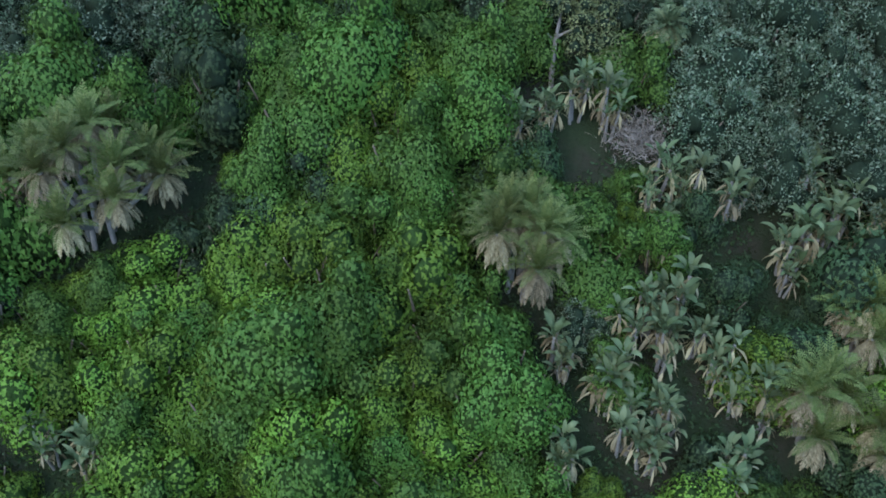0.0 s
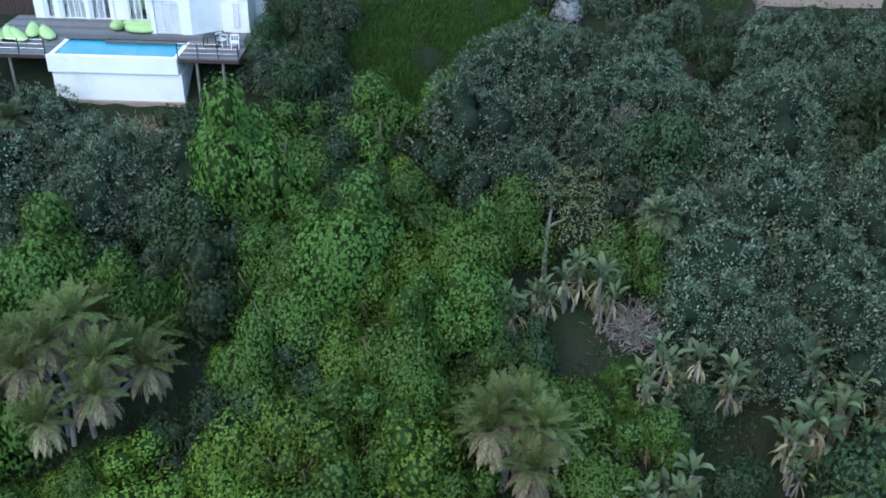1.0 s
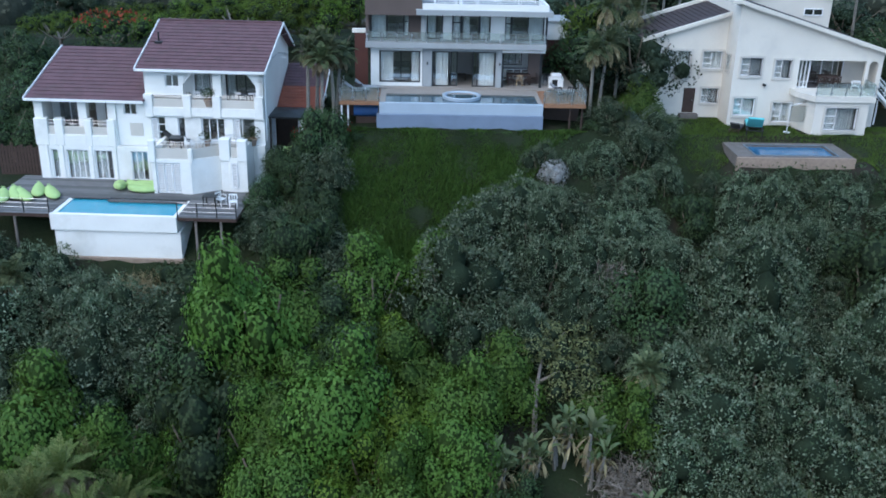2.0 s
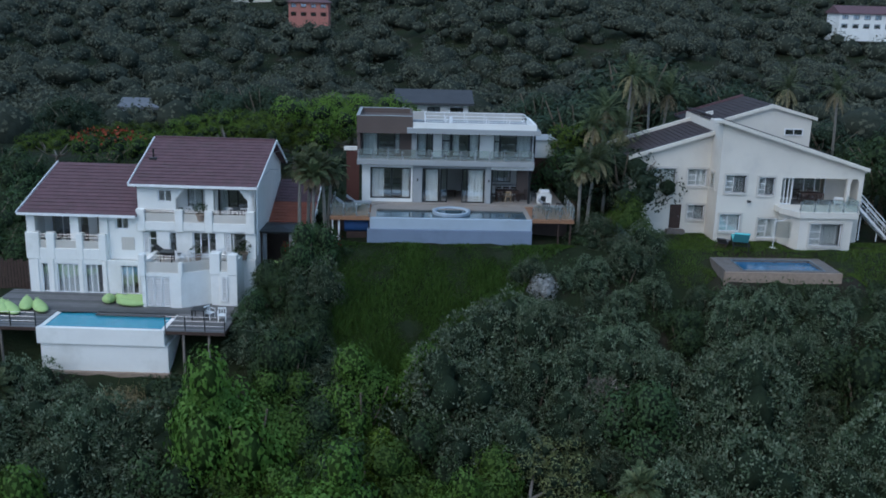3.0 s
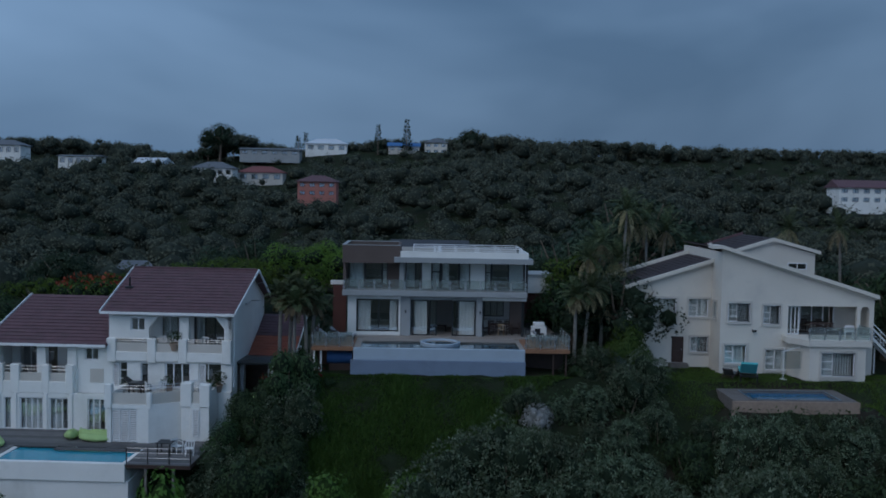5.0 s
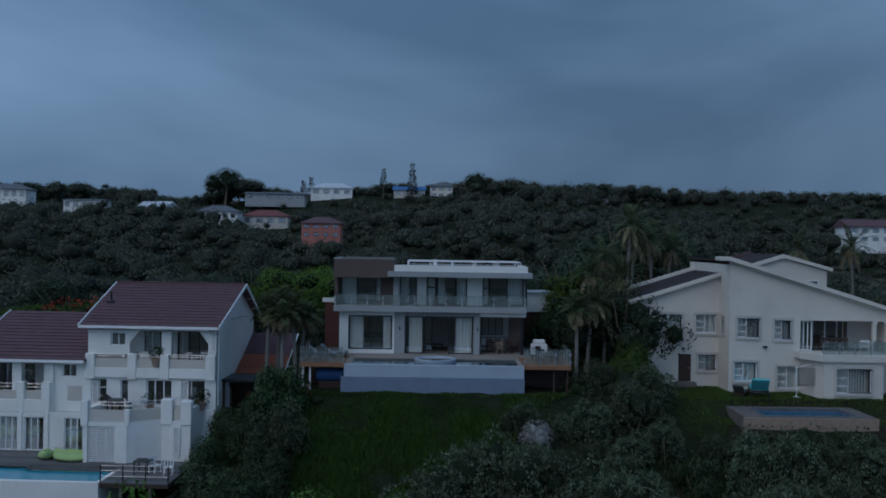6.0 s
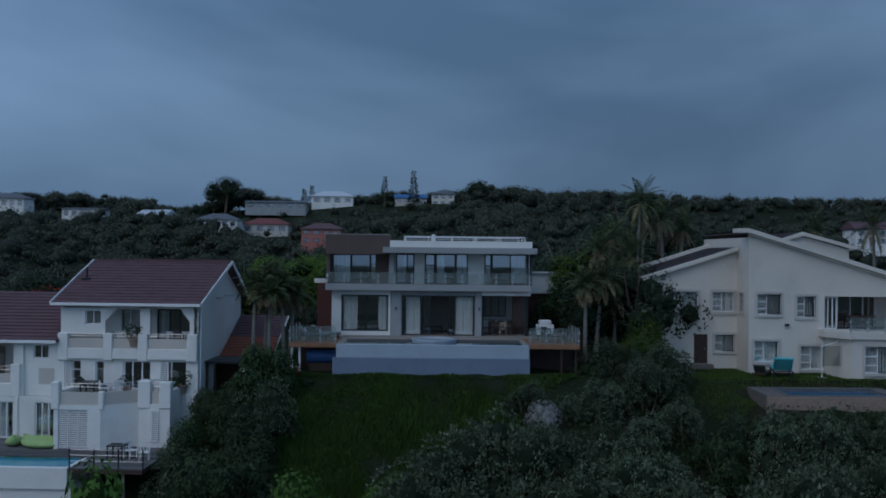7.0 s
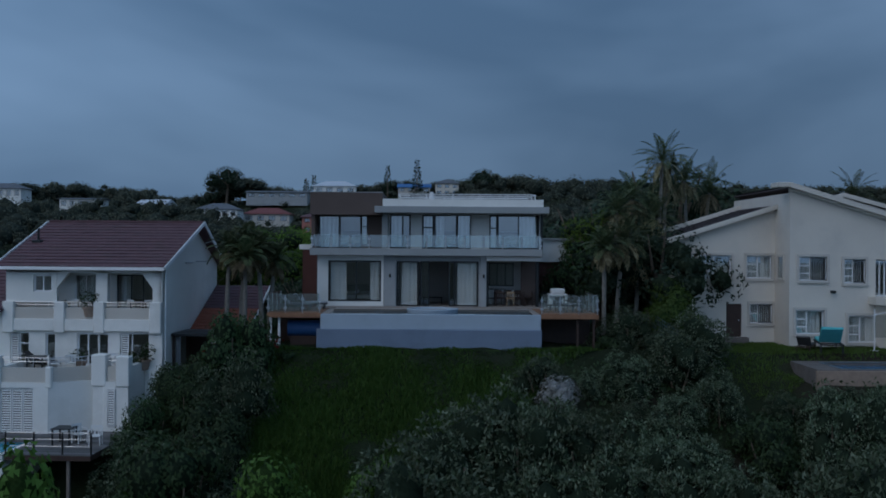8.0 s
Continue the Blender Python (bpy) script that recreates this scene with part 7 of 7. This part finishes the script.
# white braai cabinet and the far outbuildings of the modern house
ob = thing("barbecue_cabinet", "white outdoor barbecue cabinet on the terrace", "barbecue", at=(7.3, 5.4, 0.1))
bpart("body", PLASTIC, ob, -0.55, 0.55, -0.3, 0.3, 0.0, 0.75, 0.02)
bpart("hood", PLASTIC, ob, -0.4, 0.4, -0.28, 0.28, 0.75, 1.05, 0.06)
bpart("door", FRAME, ob, -0.3, 0.1, -0.32, -0.3, 0.12, 0.62, 0.01)
ob = thing("outbuilding", "low white outbuilding with flat roof behind the terrace", "building", at=(8.6, 11.5, 0))
bpart("wall", WHITE, ob, -2.1, 0.3, 0, 3.0, 2.6, 4.0, 0.02)
bpart("wall", REDWALL, ob, -2.1, 0.3, 0.2, 3.0, gz(8.6, 11.5) - 0.3, 2.6, 0.01, "dark red-brown lower wall")
bpart("roof", GREY, ob, -2.3, 0.5, -0.2, 3.2, 4.0, 4.12, 0.01)
ob = thing("garden_wall", "dark red-brown plastered garden wall", "wall", at=(-8.4, 9.0, 0))
bpart("wall", REDWALL, ob, 0.5, 1.5, 0, 0.25, gz(-8.4, 9) - 0.2, 3.3, 0.01)
bpart("coping", WHITE, ob, 0.3, 1.5, -0.05, 0.3, 3.3, 3.6, 0.01)

# things under and beside the deck
ob = thing("water_tank", "long blue plastic water tank under the deck", "water tank", at=(-6.7, 1.2, 0))
bm = bmesh.new()
cyl(bm, (-0.85, 0, -0.85), (0.85, 0, -0.85), 0.42, 0.42, 20)
part("tank", bm, BLUE, ob)
bpart("stand", DARKWOOD, ob, -0.7, 0.7, -0.3, 0.3, gz(-6.7, 1.2) - 0.1, -1.25, 0)
ob = thing("flower_pot", "white planter with small plant under the deck", "planter", at=(-8.1, -0.1, gz(-8.1, -0.1)))
bm = bmesh.new()
cyl(bm, (0, 0, -0.05), (0, 0, 0.4), 0.14, 0.2, 12)
part("pot", bm, PLASTIC, ob)
v, f = crown_leaves(np.random.RandomState(1), [((0, 0, 0.55), 0.22)], 900, 0.16, 0.07)
raw("leaves", v, f, L_DEEP, ob)

# villa: bean bags, terrace furniture, plants
def bean_bag(at, turn, s=1.0):
    t = thing("bean_bag", "lime green fabric bean bag chair on the deck", "bean bag", group="lime bean bags on the pool deck")
    bm = bmesh.new()
    bmesh.ops.create_icosphere(bm, subdivisions=3, radius=1)
    for v in bm.verts:
        x, y, z = v.co
        h = 0.34 + 0.5 * max(0, y) ** 1.3 if z > 0 else 0.3
        v.co = Vector((x * (0.46 - 0.1 * max(0, z)), y * 0.72 + (0.2 * z if y > 0 else 0), max(-0.28, z * h) + 0.28 + 0.03 * noise.noise(v.co * 2.5)))
    part("cover", bm, LIME, t, "", True)
    bm = bmesh.new()
    cyl(bm, (-0.12, 0.66, 0.8), (0.12, 0.66, 0.8), 0.025, 0.025, 8)
    part("handle", bm, LIME, t)
    t.matrix_basis = VILLA @ pose(*at, 0, 0, turn) @ Matrix.Diagonal((s * 1.0, s * 1.2, s * 0.85, 1))
    return t


bags = [bean_bag((-5.5, -2.3, -5.45), 200, 1.0)]
for x, y, a in ((-4.1, -2.2, 80), (-3.4, -1.8, 110), (-3.7, -2.9, 95), (-11.6, -4.6, 30), (-10.9, -4.9, 40), (-10.4, -3.9, 20), (-9.3, -4.3, 35), (-12.2, -5.2, 20)):
    bags.append(copy_thing(bags[0], VILLA @ pose(x, y, -5.45, 0, 0, a) @ Matrix.Diagonal((1.0, 1.2, 0.85, 1))))

w0 = chair("patio_chair", "white plastic patio armchair on the balcony", PLASTIC, (0, 0, 0), 0, arms=True, w=0.52, group="white patio chairs")
w0.matrix_basis = VILLA @ pose(2.3, 0.75, -0.15, 0, 0, 150)
for x, y, z, a in ((3.1, 0.75, -0.15, 200), (-0.6, 0.75, -0.15, 170), (-0.8, -1.6, -2.75, 120), (-0.2, -1.2, -2.75, 220), (1.9, -0.9, -2.75, 30), (2.5, -1.2, -2.75, 190), (-9.5, 1.1, -2.75, 140), (-8.8, 1.0, -2.75, 200), (-7.2, 1.1, -2.75, 160),
                   (2.0, -5.0, -5.45, 60), (2.9, -5.4, -5.45, 10)):
    copy_thing(w0, VILLA @ pose(x, y, z, 0, 0, a))
pt = table("patio_table", "small dark patio table on the balcony", FRAME, (0, 0, 0), 0, 0.9, 0.9, group="patio tables")
pt.matrix_basis = VILLA @ pose(-1.7, -1.3, -2.75)
copy_thing(pt, VILLA @ pose(-10.5, 0.8, -2.75))
copy_thing(pt, VILLA @ pose(1.4, -5.2, -5.45))
copy_thing(pt, VILLA @ pose(2.7, 0.6, -0.15))
dl = lounger("lounge_bed", "dark lounge bed on the middle terrace", (0, 0, 0), 0, FRAME, BLACK)
dl.matrix_basis = VILLA @ pose(-2.0, -0.4, -2.75, 0, 0, 70)


def potted(x, y, z, s, seed, kind=0):
    t = thing("potted_plant", "leafy green plant in a round pot on the balcony", "plant", group="potted plants")
    t.matrix_basis = VILLA @ pose(x, y, z) @ Matrix.Scale(s, 4)
    bm = bmesh.new()
    cyl(bm, (0, 0, 0), (0, 0, 0.42), 0.2, 0.3, 14)
    cyl(bm, (0, 0, 0.38), (0, 0, 0.45), 0.33, 0.33, 14)
    part("pot", bm, PLASTIC if kind else BRICK, t)
    rng = np.random.RandomState(seed)
    lobes = [((rng.uniform(-0.2, 0.2), rng.uniform(-0.2, 0.2), rng.uniform(0.55, 0.95)), rng.uniform(0.18, 0.3)) for _ in range(5)]
    v, f = crown_leaves(rng, lobes, 700, 0.2, 0.07)
    raw("leaves", v, f, L_DEEP, t)


for i, (x, y, z, s) in enumerate(((0.35, -0.1, -0.15, 1.1), (-1.1, 0.3, -0.15, 0.8), (0.15, -0.7, -2.75, 1.0), (2.9, -1.0, -2.75, 0.9), (3.2, -0.3, -2.75, 1.1), (1.5, -1.2, -2.75, 0.7), (-7.6, 0.2, -2.75, 0.7))):
    potted(x, y, z, s, i, i % 2)


def timber_fence():
    t = thing("timber_fence", "dark weathered timber fence of upright boards beside the villa", "fence")
    t.matrix_basis = VILLA @ pose(-15.4, 1.4, 0)
    for i in range(16):
        x = i * 0.23
        bpart("board", DARKWOOD, t, x, x + 0.19, 0, 0.03, -5.9, -3.75 + 0.1 * math.sin(i * 2.1), 0)
    for z in (-5.2, -4.2):
        bpart("rail", DARKWOOD, t, 0, 3.7, 0.03, 0.09, z, z + 0.1, 0)


timber_fence()


# canopy and tiled annex beside the villa
def gazebo():
    t = thing("canopy_pavilion", "dark-roofed canopy pavilion with tied grey curtains", "pavilion")
    t.matrix_basis = VILLA @ pose(5.1, 2.6, 0)
    z0 = -3.95
    bpart("floor", BEIGE, t, -1.1, 1.35, -1.2, 1.3, z0 - 1.2, z0, 0.01)
    for x in (-1.0, 1.25):
        for y in (-1.1, 1.2):
            bpart("post", WFRAME if x > 0 else DARKWOOD, t, x - 0.06, x + 0.06, y - 0.06, y + 0.06, z0, z0 + 2.75, 0.01)
    bm = bmesh.new()
    lo = [bm.verts.new(p) for p in ((-1.3, -1.4, z0 + 2.75), (1.55, -1.4, z0 + 2.75), (1.55, 1.5, z0 + 2.75), (-1.3, 1.5, z0 + 2.75))]
    up = [bm.verts.new((v.co.x, v.co.y, v.co.z + 0.12)) for v in lo]
    tip = bm.verts.new((0.1, 0.05, z0 + 3.0))
    bm.faces.new(lo)
    for i in range(4):
        bm.faces.new((lo[i], lo[(i + 1) % 4], up[(i + 1) % 4], up[i]))
        bm.faces.new((up[i], up[(i + 1) % 4], tip))
    part("roof", bm, FRAME, t)
    for x in (-0.9, 0.95):
        curtain(t, x, x + 0.3, -1.05, z0 + 0.1, z0 + 2.7, material=CLOTH, wave=0.07)
    bpart("back_panel", DARKWOOD, t, -0.95, 1.2, 1.22, 1.27, z0, z0 + 2.6, 0)
    lt = bean_bag((0, 0, 0), 0, 0.9)
    lt.matrix_basis = VILLA @ pose(5.3, 1.9, z0, 0, 0, 160) @ Matrix.Scale(0.9, 4)


gazebo()


def annex():
    t = thing("tiled_annex", "white annex with terracotta tiled roof beside the villa", "building")
    t.matrix_basis = VILLA @ pose(5.6, 6.2, 0)
    bpart("wall", WHITE, t, -1.5, 1.4, -1.4, 3.0, -5.9, -1.2, 0.01)
    tiled_roof("roof", t, TILE_ORANGE, (-1.5, -2.2, -1.25), (1.7, -2.2, -1.25), (1.7, 0.5, -0.1), (-1.5, 0.5, -0.1), 8, 11)
    tiled_roof("roof", t, TILE_RED, (-1.5, 0.5, -0.1), (1.7, 0.5, -0.1), (1.7, 3.2, 1.1), (-1.5, 3.2, 1.1), 8, 11)
    bm = bmesh.new()
    beam(bm, (1.75, -2.25, -1.3), (1.75, 0.5, -0.15), 0.05, 0.12)
    beam(bm, (1.75, 0.5, -0.15), (1.75, 3.2, 1.05), 0.06, 0.16)
    part("barge_board", bm, WFRAME, t)


annex()


# volleyball-style net post and frame on the cream house's lawn, mesh fence by the slope
ob = thing("washing_frame", "thin white folding washing frame on the lawn", "frame", at=(23.4, 0.5, gz(23.4, 0.5)))
bm = bmesh.new()
cyl(bm, (0, 0, -0.1), (0, 0, 2.2), 0.03, 0.03, 8)
beam(bm, (-0.1, 0, 1.9), (2.2, 0.9, 2.3), 0.05, 0.05)
box(bm, -0.2, 0.2, -0.2, 0.2, 0, 0.06)
part("pole", bm, WFRAME, ob)
g = bpart("cloth", GLASS, ob, 0.1, 1.9, 0.3, 0.31, 0.7, 1.9, 0)


def mesh_fence():
    t = thing("mesh_fence", "sagging dark green mesh fence down the slope", "fence")
    pts = [(10.6, 3.0), (11.2, 1.4), (11.8, -0.2), (12.4, -1.8)]
    for (ax, ay), (bx, by) in zip(pts, pts[1:]):
        bm = bmesh.new()
        za, zb = gz(ax, ay), gz(bx, by)
        n = 9
        for i in range(n + 1):
            k = i / n
            beam(bm, (ax + (bx - ax) * k, ay + (by - ay) * k, za + (zb - za) * k), (ax + (bx - ax) * k, ay + (by - ay) * k, za + (zb - za) * k + 1.7), 0.02, 0.02)
            beam(bm, (ax, ay, za + 1.7 * k), (bx, by, zb + 1.7 * k), 0.02, 0.02)
        part("mesh_panel", bm, NET, t)
    for x, y in pts:
        bpart("fence_post", FRAME, t, x - 0.03, x + 0.03, y - 0.03, y + 0.03, gz(x, y) - 0.2, gz(x, y) + 1.8, 0.004)


mesh_fence()

t0 = table("balcony_table", "dark dining table on the covered balcony", DARKWOOD, (27.0, 3.6, 0.95), 0, 1.6, 0.9)
d0 = chair("balcony_chair", "dark wooden chair on the covered balcony", DARKWOOD, (26.3, 2.95, 0.95), 180, group="chairs on the covered balcony")
for x, y, a in ((26.9, 2.95, 180), (27.5, 2.95, 175), (26.3, 4.25, 0), (27.4, 4.25, 0)):
    copy_thing(d0, pose(x, y, 0.95, 0, 0, a))
chair("patio_chair", "white plastic chair on the covered balcony", PLASTIC, (28.3, 1.6, 0.95), 160, arms=True, w=0.55)
gl = thing("glass_balustrade", "tinted glass balustrade of the covered balcony", "balustrade")
glass_rail(gl, 24.85, 29.0, -0.1, 0.95, 0.9, 1.05)
rail_y(gl, 29.0, -0.1, 1.7, 0.95, 0.9)


# ---------------------------------------------------------------- distant houses
def distant_house(name, label, x, y, w, d, h, wall_m, roof_m, storeys=1, roof="hip", cols=4, base=None, turn=0.0, rise=0.22):
    t = thing(name, label, "house", group="houses on the far hill", at=(x, y, 0), turn=turn)
    z0 = gz(x, y) if base is None else base
    top = z0 + h
    bm = bmesh.new()
    holes = []
    for s in range(storeys):
        za = z0 + h * s / storeys + h / storeys * 0.3
        for i in range(cols):
            xa = -w / 2 + w * (i + 0.22) / cols
            holes.append((xa, xa + w / cols * 0.56, za, za + h / storeys * 0.48))
    holed(bm, -w / 2, w / 2, z0 - 3, top, 0, 0.3, holes)
    box(bm, -w / 2, -w / 2 + 0.3, 0.3, d, z0 - 3, top)
    box(bm, w / 2 - 0.3, w / 2, 0.3, d, z0 - 3, top)
    box(bm, -w / 2 + 0.3, w / 2 - 0.3, d - 0.3, d, z0 - 3, top)
    part("wall", bm, wall_m, t)
    for a, b, c, e in holes:
        window(t, FRAME, a, b, c, e, 0.15, cols=(0.5,), bar=0.12, deep=0.12)
    bm = bmesh.new()
    o = 0.6
    rz = top + rise * d
    i = min(w, d) * 0.45 if roof == "hip" else -o
    c = [(-w / 2 - o, -o, top), (w / 2 + o, -o, top), (w / 2 + o, d + o, top), (-w / 2 - o, d + o, top)]
    lo = [bm.verts.new((p[0], p[1], p[2] - 0.25)) for p in c]
    up = [bm.verts.new(p) for p in c]
    r0, r1 = bm.verts.new((-w / 2 + i, d / 2, rz)), bm.verts.new((w / 2 - i, d / 2, rz))
    bm.faces.new(lo[::-1])
    for k in range(4):
        bm.faces.new((lo[k], lo[(k + 1) % 4], up[(k + 1) % 4], up[k]))
    bm.faces.new((up[0], up[1], r1, r0))
    bm.faces.new((up[2], up[3], r0, r1))
    bm.faces.new((up[1], up[2], r1))
    bm.faces.new((up[3], up[0], r0))
    part("roof", bm, roof_m, t)
    return t


TILE_BUNG = mat("dark_grey_roof_tile", (0.05, 0.052, 0.058), 0.75, vary=0.2, scale=0.8, bump=0.2)
LIGHTROOF = mat("pale_roof_sheet", (0.55, 0.58, 0.62), 0.5, vary=0.1)
distant_house("hill_house", "white two-storey house with grey hipped roof on the hill", -87, 330, 16.8, 12, 7.6, WHITE, TILE_GREY, 2, "hip", 5, 10.8)
distant_house("hill_house", "house with bright red hipped roof on the hill", -69.3, 343, 19, 12, 4.2, BEIGE, TILE_HILL, 1, "hip", 4, 13.0)
distant_house("hill_house", "salmon two-storey house with red-brown roof", -34.8, 247, 12.6, 9, 5.2, PINK, TILE_RED, 2, "hip", 4, 7.8)
distant_house("hill_house", "long white flat-roofed house on the hill", -141.5, 330, 16.5, 9, 4.0, WHITE, TILE_GREY, 1, "gable", 5, 18.2, 0, 0.06)
distant_house("hill_house", "grey house with pale gabled roof on the hill", -112, 325, 12, 10, 3.4, GREY, LIGHTROOF, 1, "gable", 3, 16.5, -12)
distant_house("hill_house", "long grey building with flat roof on the ridge", -72, 385, 28, 10, 3.2, GREY, TILE_GREY, 1, "gable", 6, 25.5, 0, 0.08)
distant_house("hill_house", "white house with pale shining roof on the ridge", -47, 400, 20, 12, 4.2, WHITE, LIGHTROOF, 1, "hip", 4, 28.5)
distant_house("hill_house", "low house with blue sheet roof on the ridge", -9, 394, 15, 8, 3.0, BEIGE, BLUEROOF, 1, "gable", 4, 29.0)
distant_house("hill_house", "cream two-storey house with grey gabled roof on the ridge", 6.5, 398, 11, 10, 6.0, CREAM, TILE_GREY, 2, "hip", 3, 28.2)
distant_house("hill_house", "white two-storey house with dark roof in the woods", 136, 224, 17, 9, 5.2, WHITE, TILE_RED, 2, "gable", 5, 9.0, 0, 0.25)
distant_house("hill_house", "white house with grey roof on the wooded ridge", -171, 325, 16, 10, 4.2, WHITE, TILE_GREY, 1, "hip", 5, 21.8)
distant_house("bungalow", "low white bungalow with grey sheet roof among the trees", -0.2, 40, 7.6, 7, 2.4, WHITE, TILE_BUNG, 1, "gable", 3, 1.5, 0, 0.16)
distant_house("bungalow", "small grey bungalow in the valley", -43.5, 82, 6.5, 6, 2.4, GREY, TILE_GREY, 1, "gable", 2, -4.6, 0, 0.18)


# conical pines on the ridge, and big crowns on the skyline
def pine(x, y, high, base):
    rng = np.random.RandomState(int(abs(x) * 10))
    t = thing("ridge_pine", "tall narrow dark pine on the ridge", "tree", group="tall pines on the ridge", at=(x, y, base))
    bm = bmesh.new()
    cyl(bm, (0, 0, -3), (0, 0, high), 0.35, 0.06, 7)
    part("trunk", bm, BARK, t)
    P, D = [], []
    z = high * 0.15
    while z < high:
        r = (1 - z / high) * high * 0.17 + 0.25
        n = int(8 + r * 12)
        a = rng.uniform(0, 6.28, n)
        q = rng.uniform(0.2, 1, n) * r
        P.append(np.stack([q * np.cos(a), q * np.sin(a), np.full(n, z) + rng.uniform(-0.3, 0.3, n)], 1))
        D.append(np.stack([np.cos(a), np.sin(a), rng.uniform(-0.1, 0.5, n)], 1))
        z += 0.75
    v, f = leaves(rng, np.concatenate(P), np.concatenate(D), 1.0, 0.5)
    raw("crown", v, f, L_DARK, t)


pine(-21.5, 394, 14.5, 27.5)
pine(-7.6, 392, 17.0, 27.5)
pine(-58.0, 410, 8.0, 30.0)
pine(-62.0, 412, 7.0, 30.0)
for x, y, s, i in ((-98, 398, 1.9, 0), (-92, 402, 1.8, 1), (-104, 400, 1.8, 2), (-86, 398, 1.7, 3), (-110, 402, 1.5, 1), (-81, 402, 1.4, 2), (-25, 404, 1.3, 3), (25, 408, 1.5, 0), (36, 410, 1.5, 2)):
    tagged(copy_thing(forest[i], pose(x, y, ridge_top(x) - 6.2 * s - 1.2, 0, 0, x * 7) @ Matrix.Scale(s, 4)), "broad dark crown on the far ridge", group="crowns on the ridge")


def flame_tree():
    """A spreading tree in scarlet flower behind the villa."""
    t = tree("flame_tree", 260, L_GREEN, "spreading green tree dotted with scarlet blossom", 5.0, 3.6, 22, 0.6, 1.1, 120, 0.3, 0.17, 0.8)
    t.matrix_basis = pose(-31.5, 25.5, gz(-31.5, 25.5), 0, 0, 20)
    rng = np.random.RandomState(33)
    n = 120
    a, q2 = rng.uniform(0, 6.28, n), np.sqrt(rng.uniform(0, 1, n)) * 3.4
    P = np.stack([q2 * np.cos(a), q2 * np.sin(a), 5.1 - 0.06 * q2 ** 2 + rng.uniform(-0.3, 0.1, n)], 1)
    v, f = leaves(rng, P, rng.normal(0, 1, (n, 3)) + np.array([0, 0, 0.4]), 0.34, 0.26)
    raw("blossom", v, f, L_RED, t, "scarlet blossom")


flame_tree()
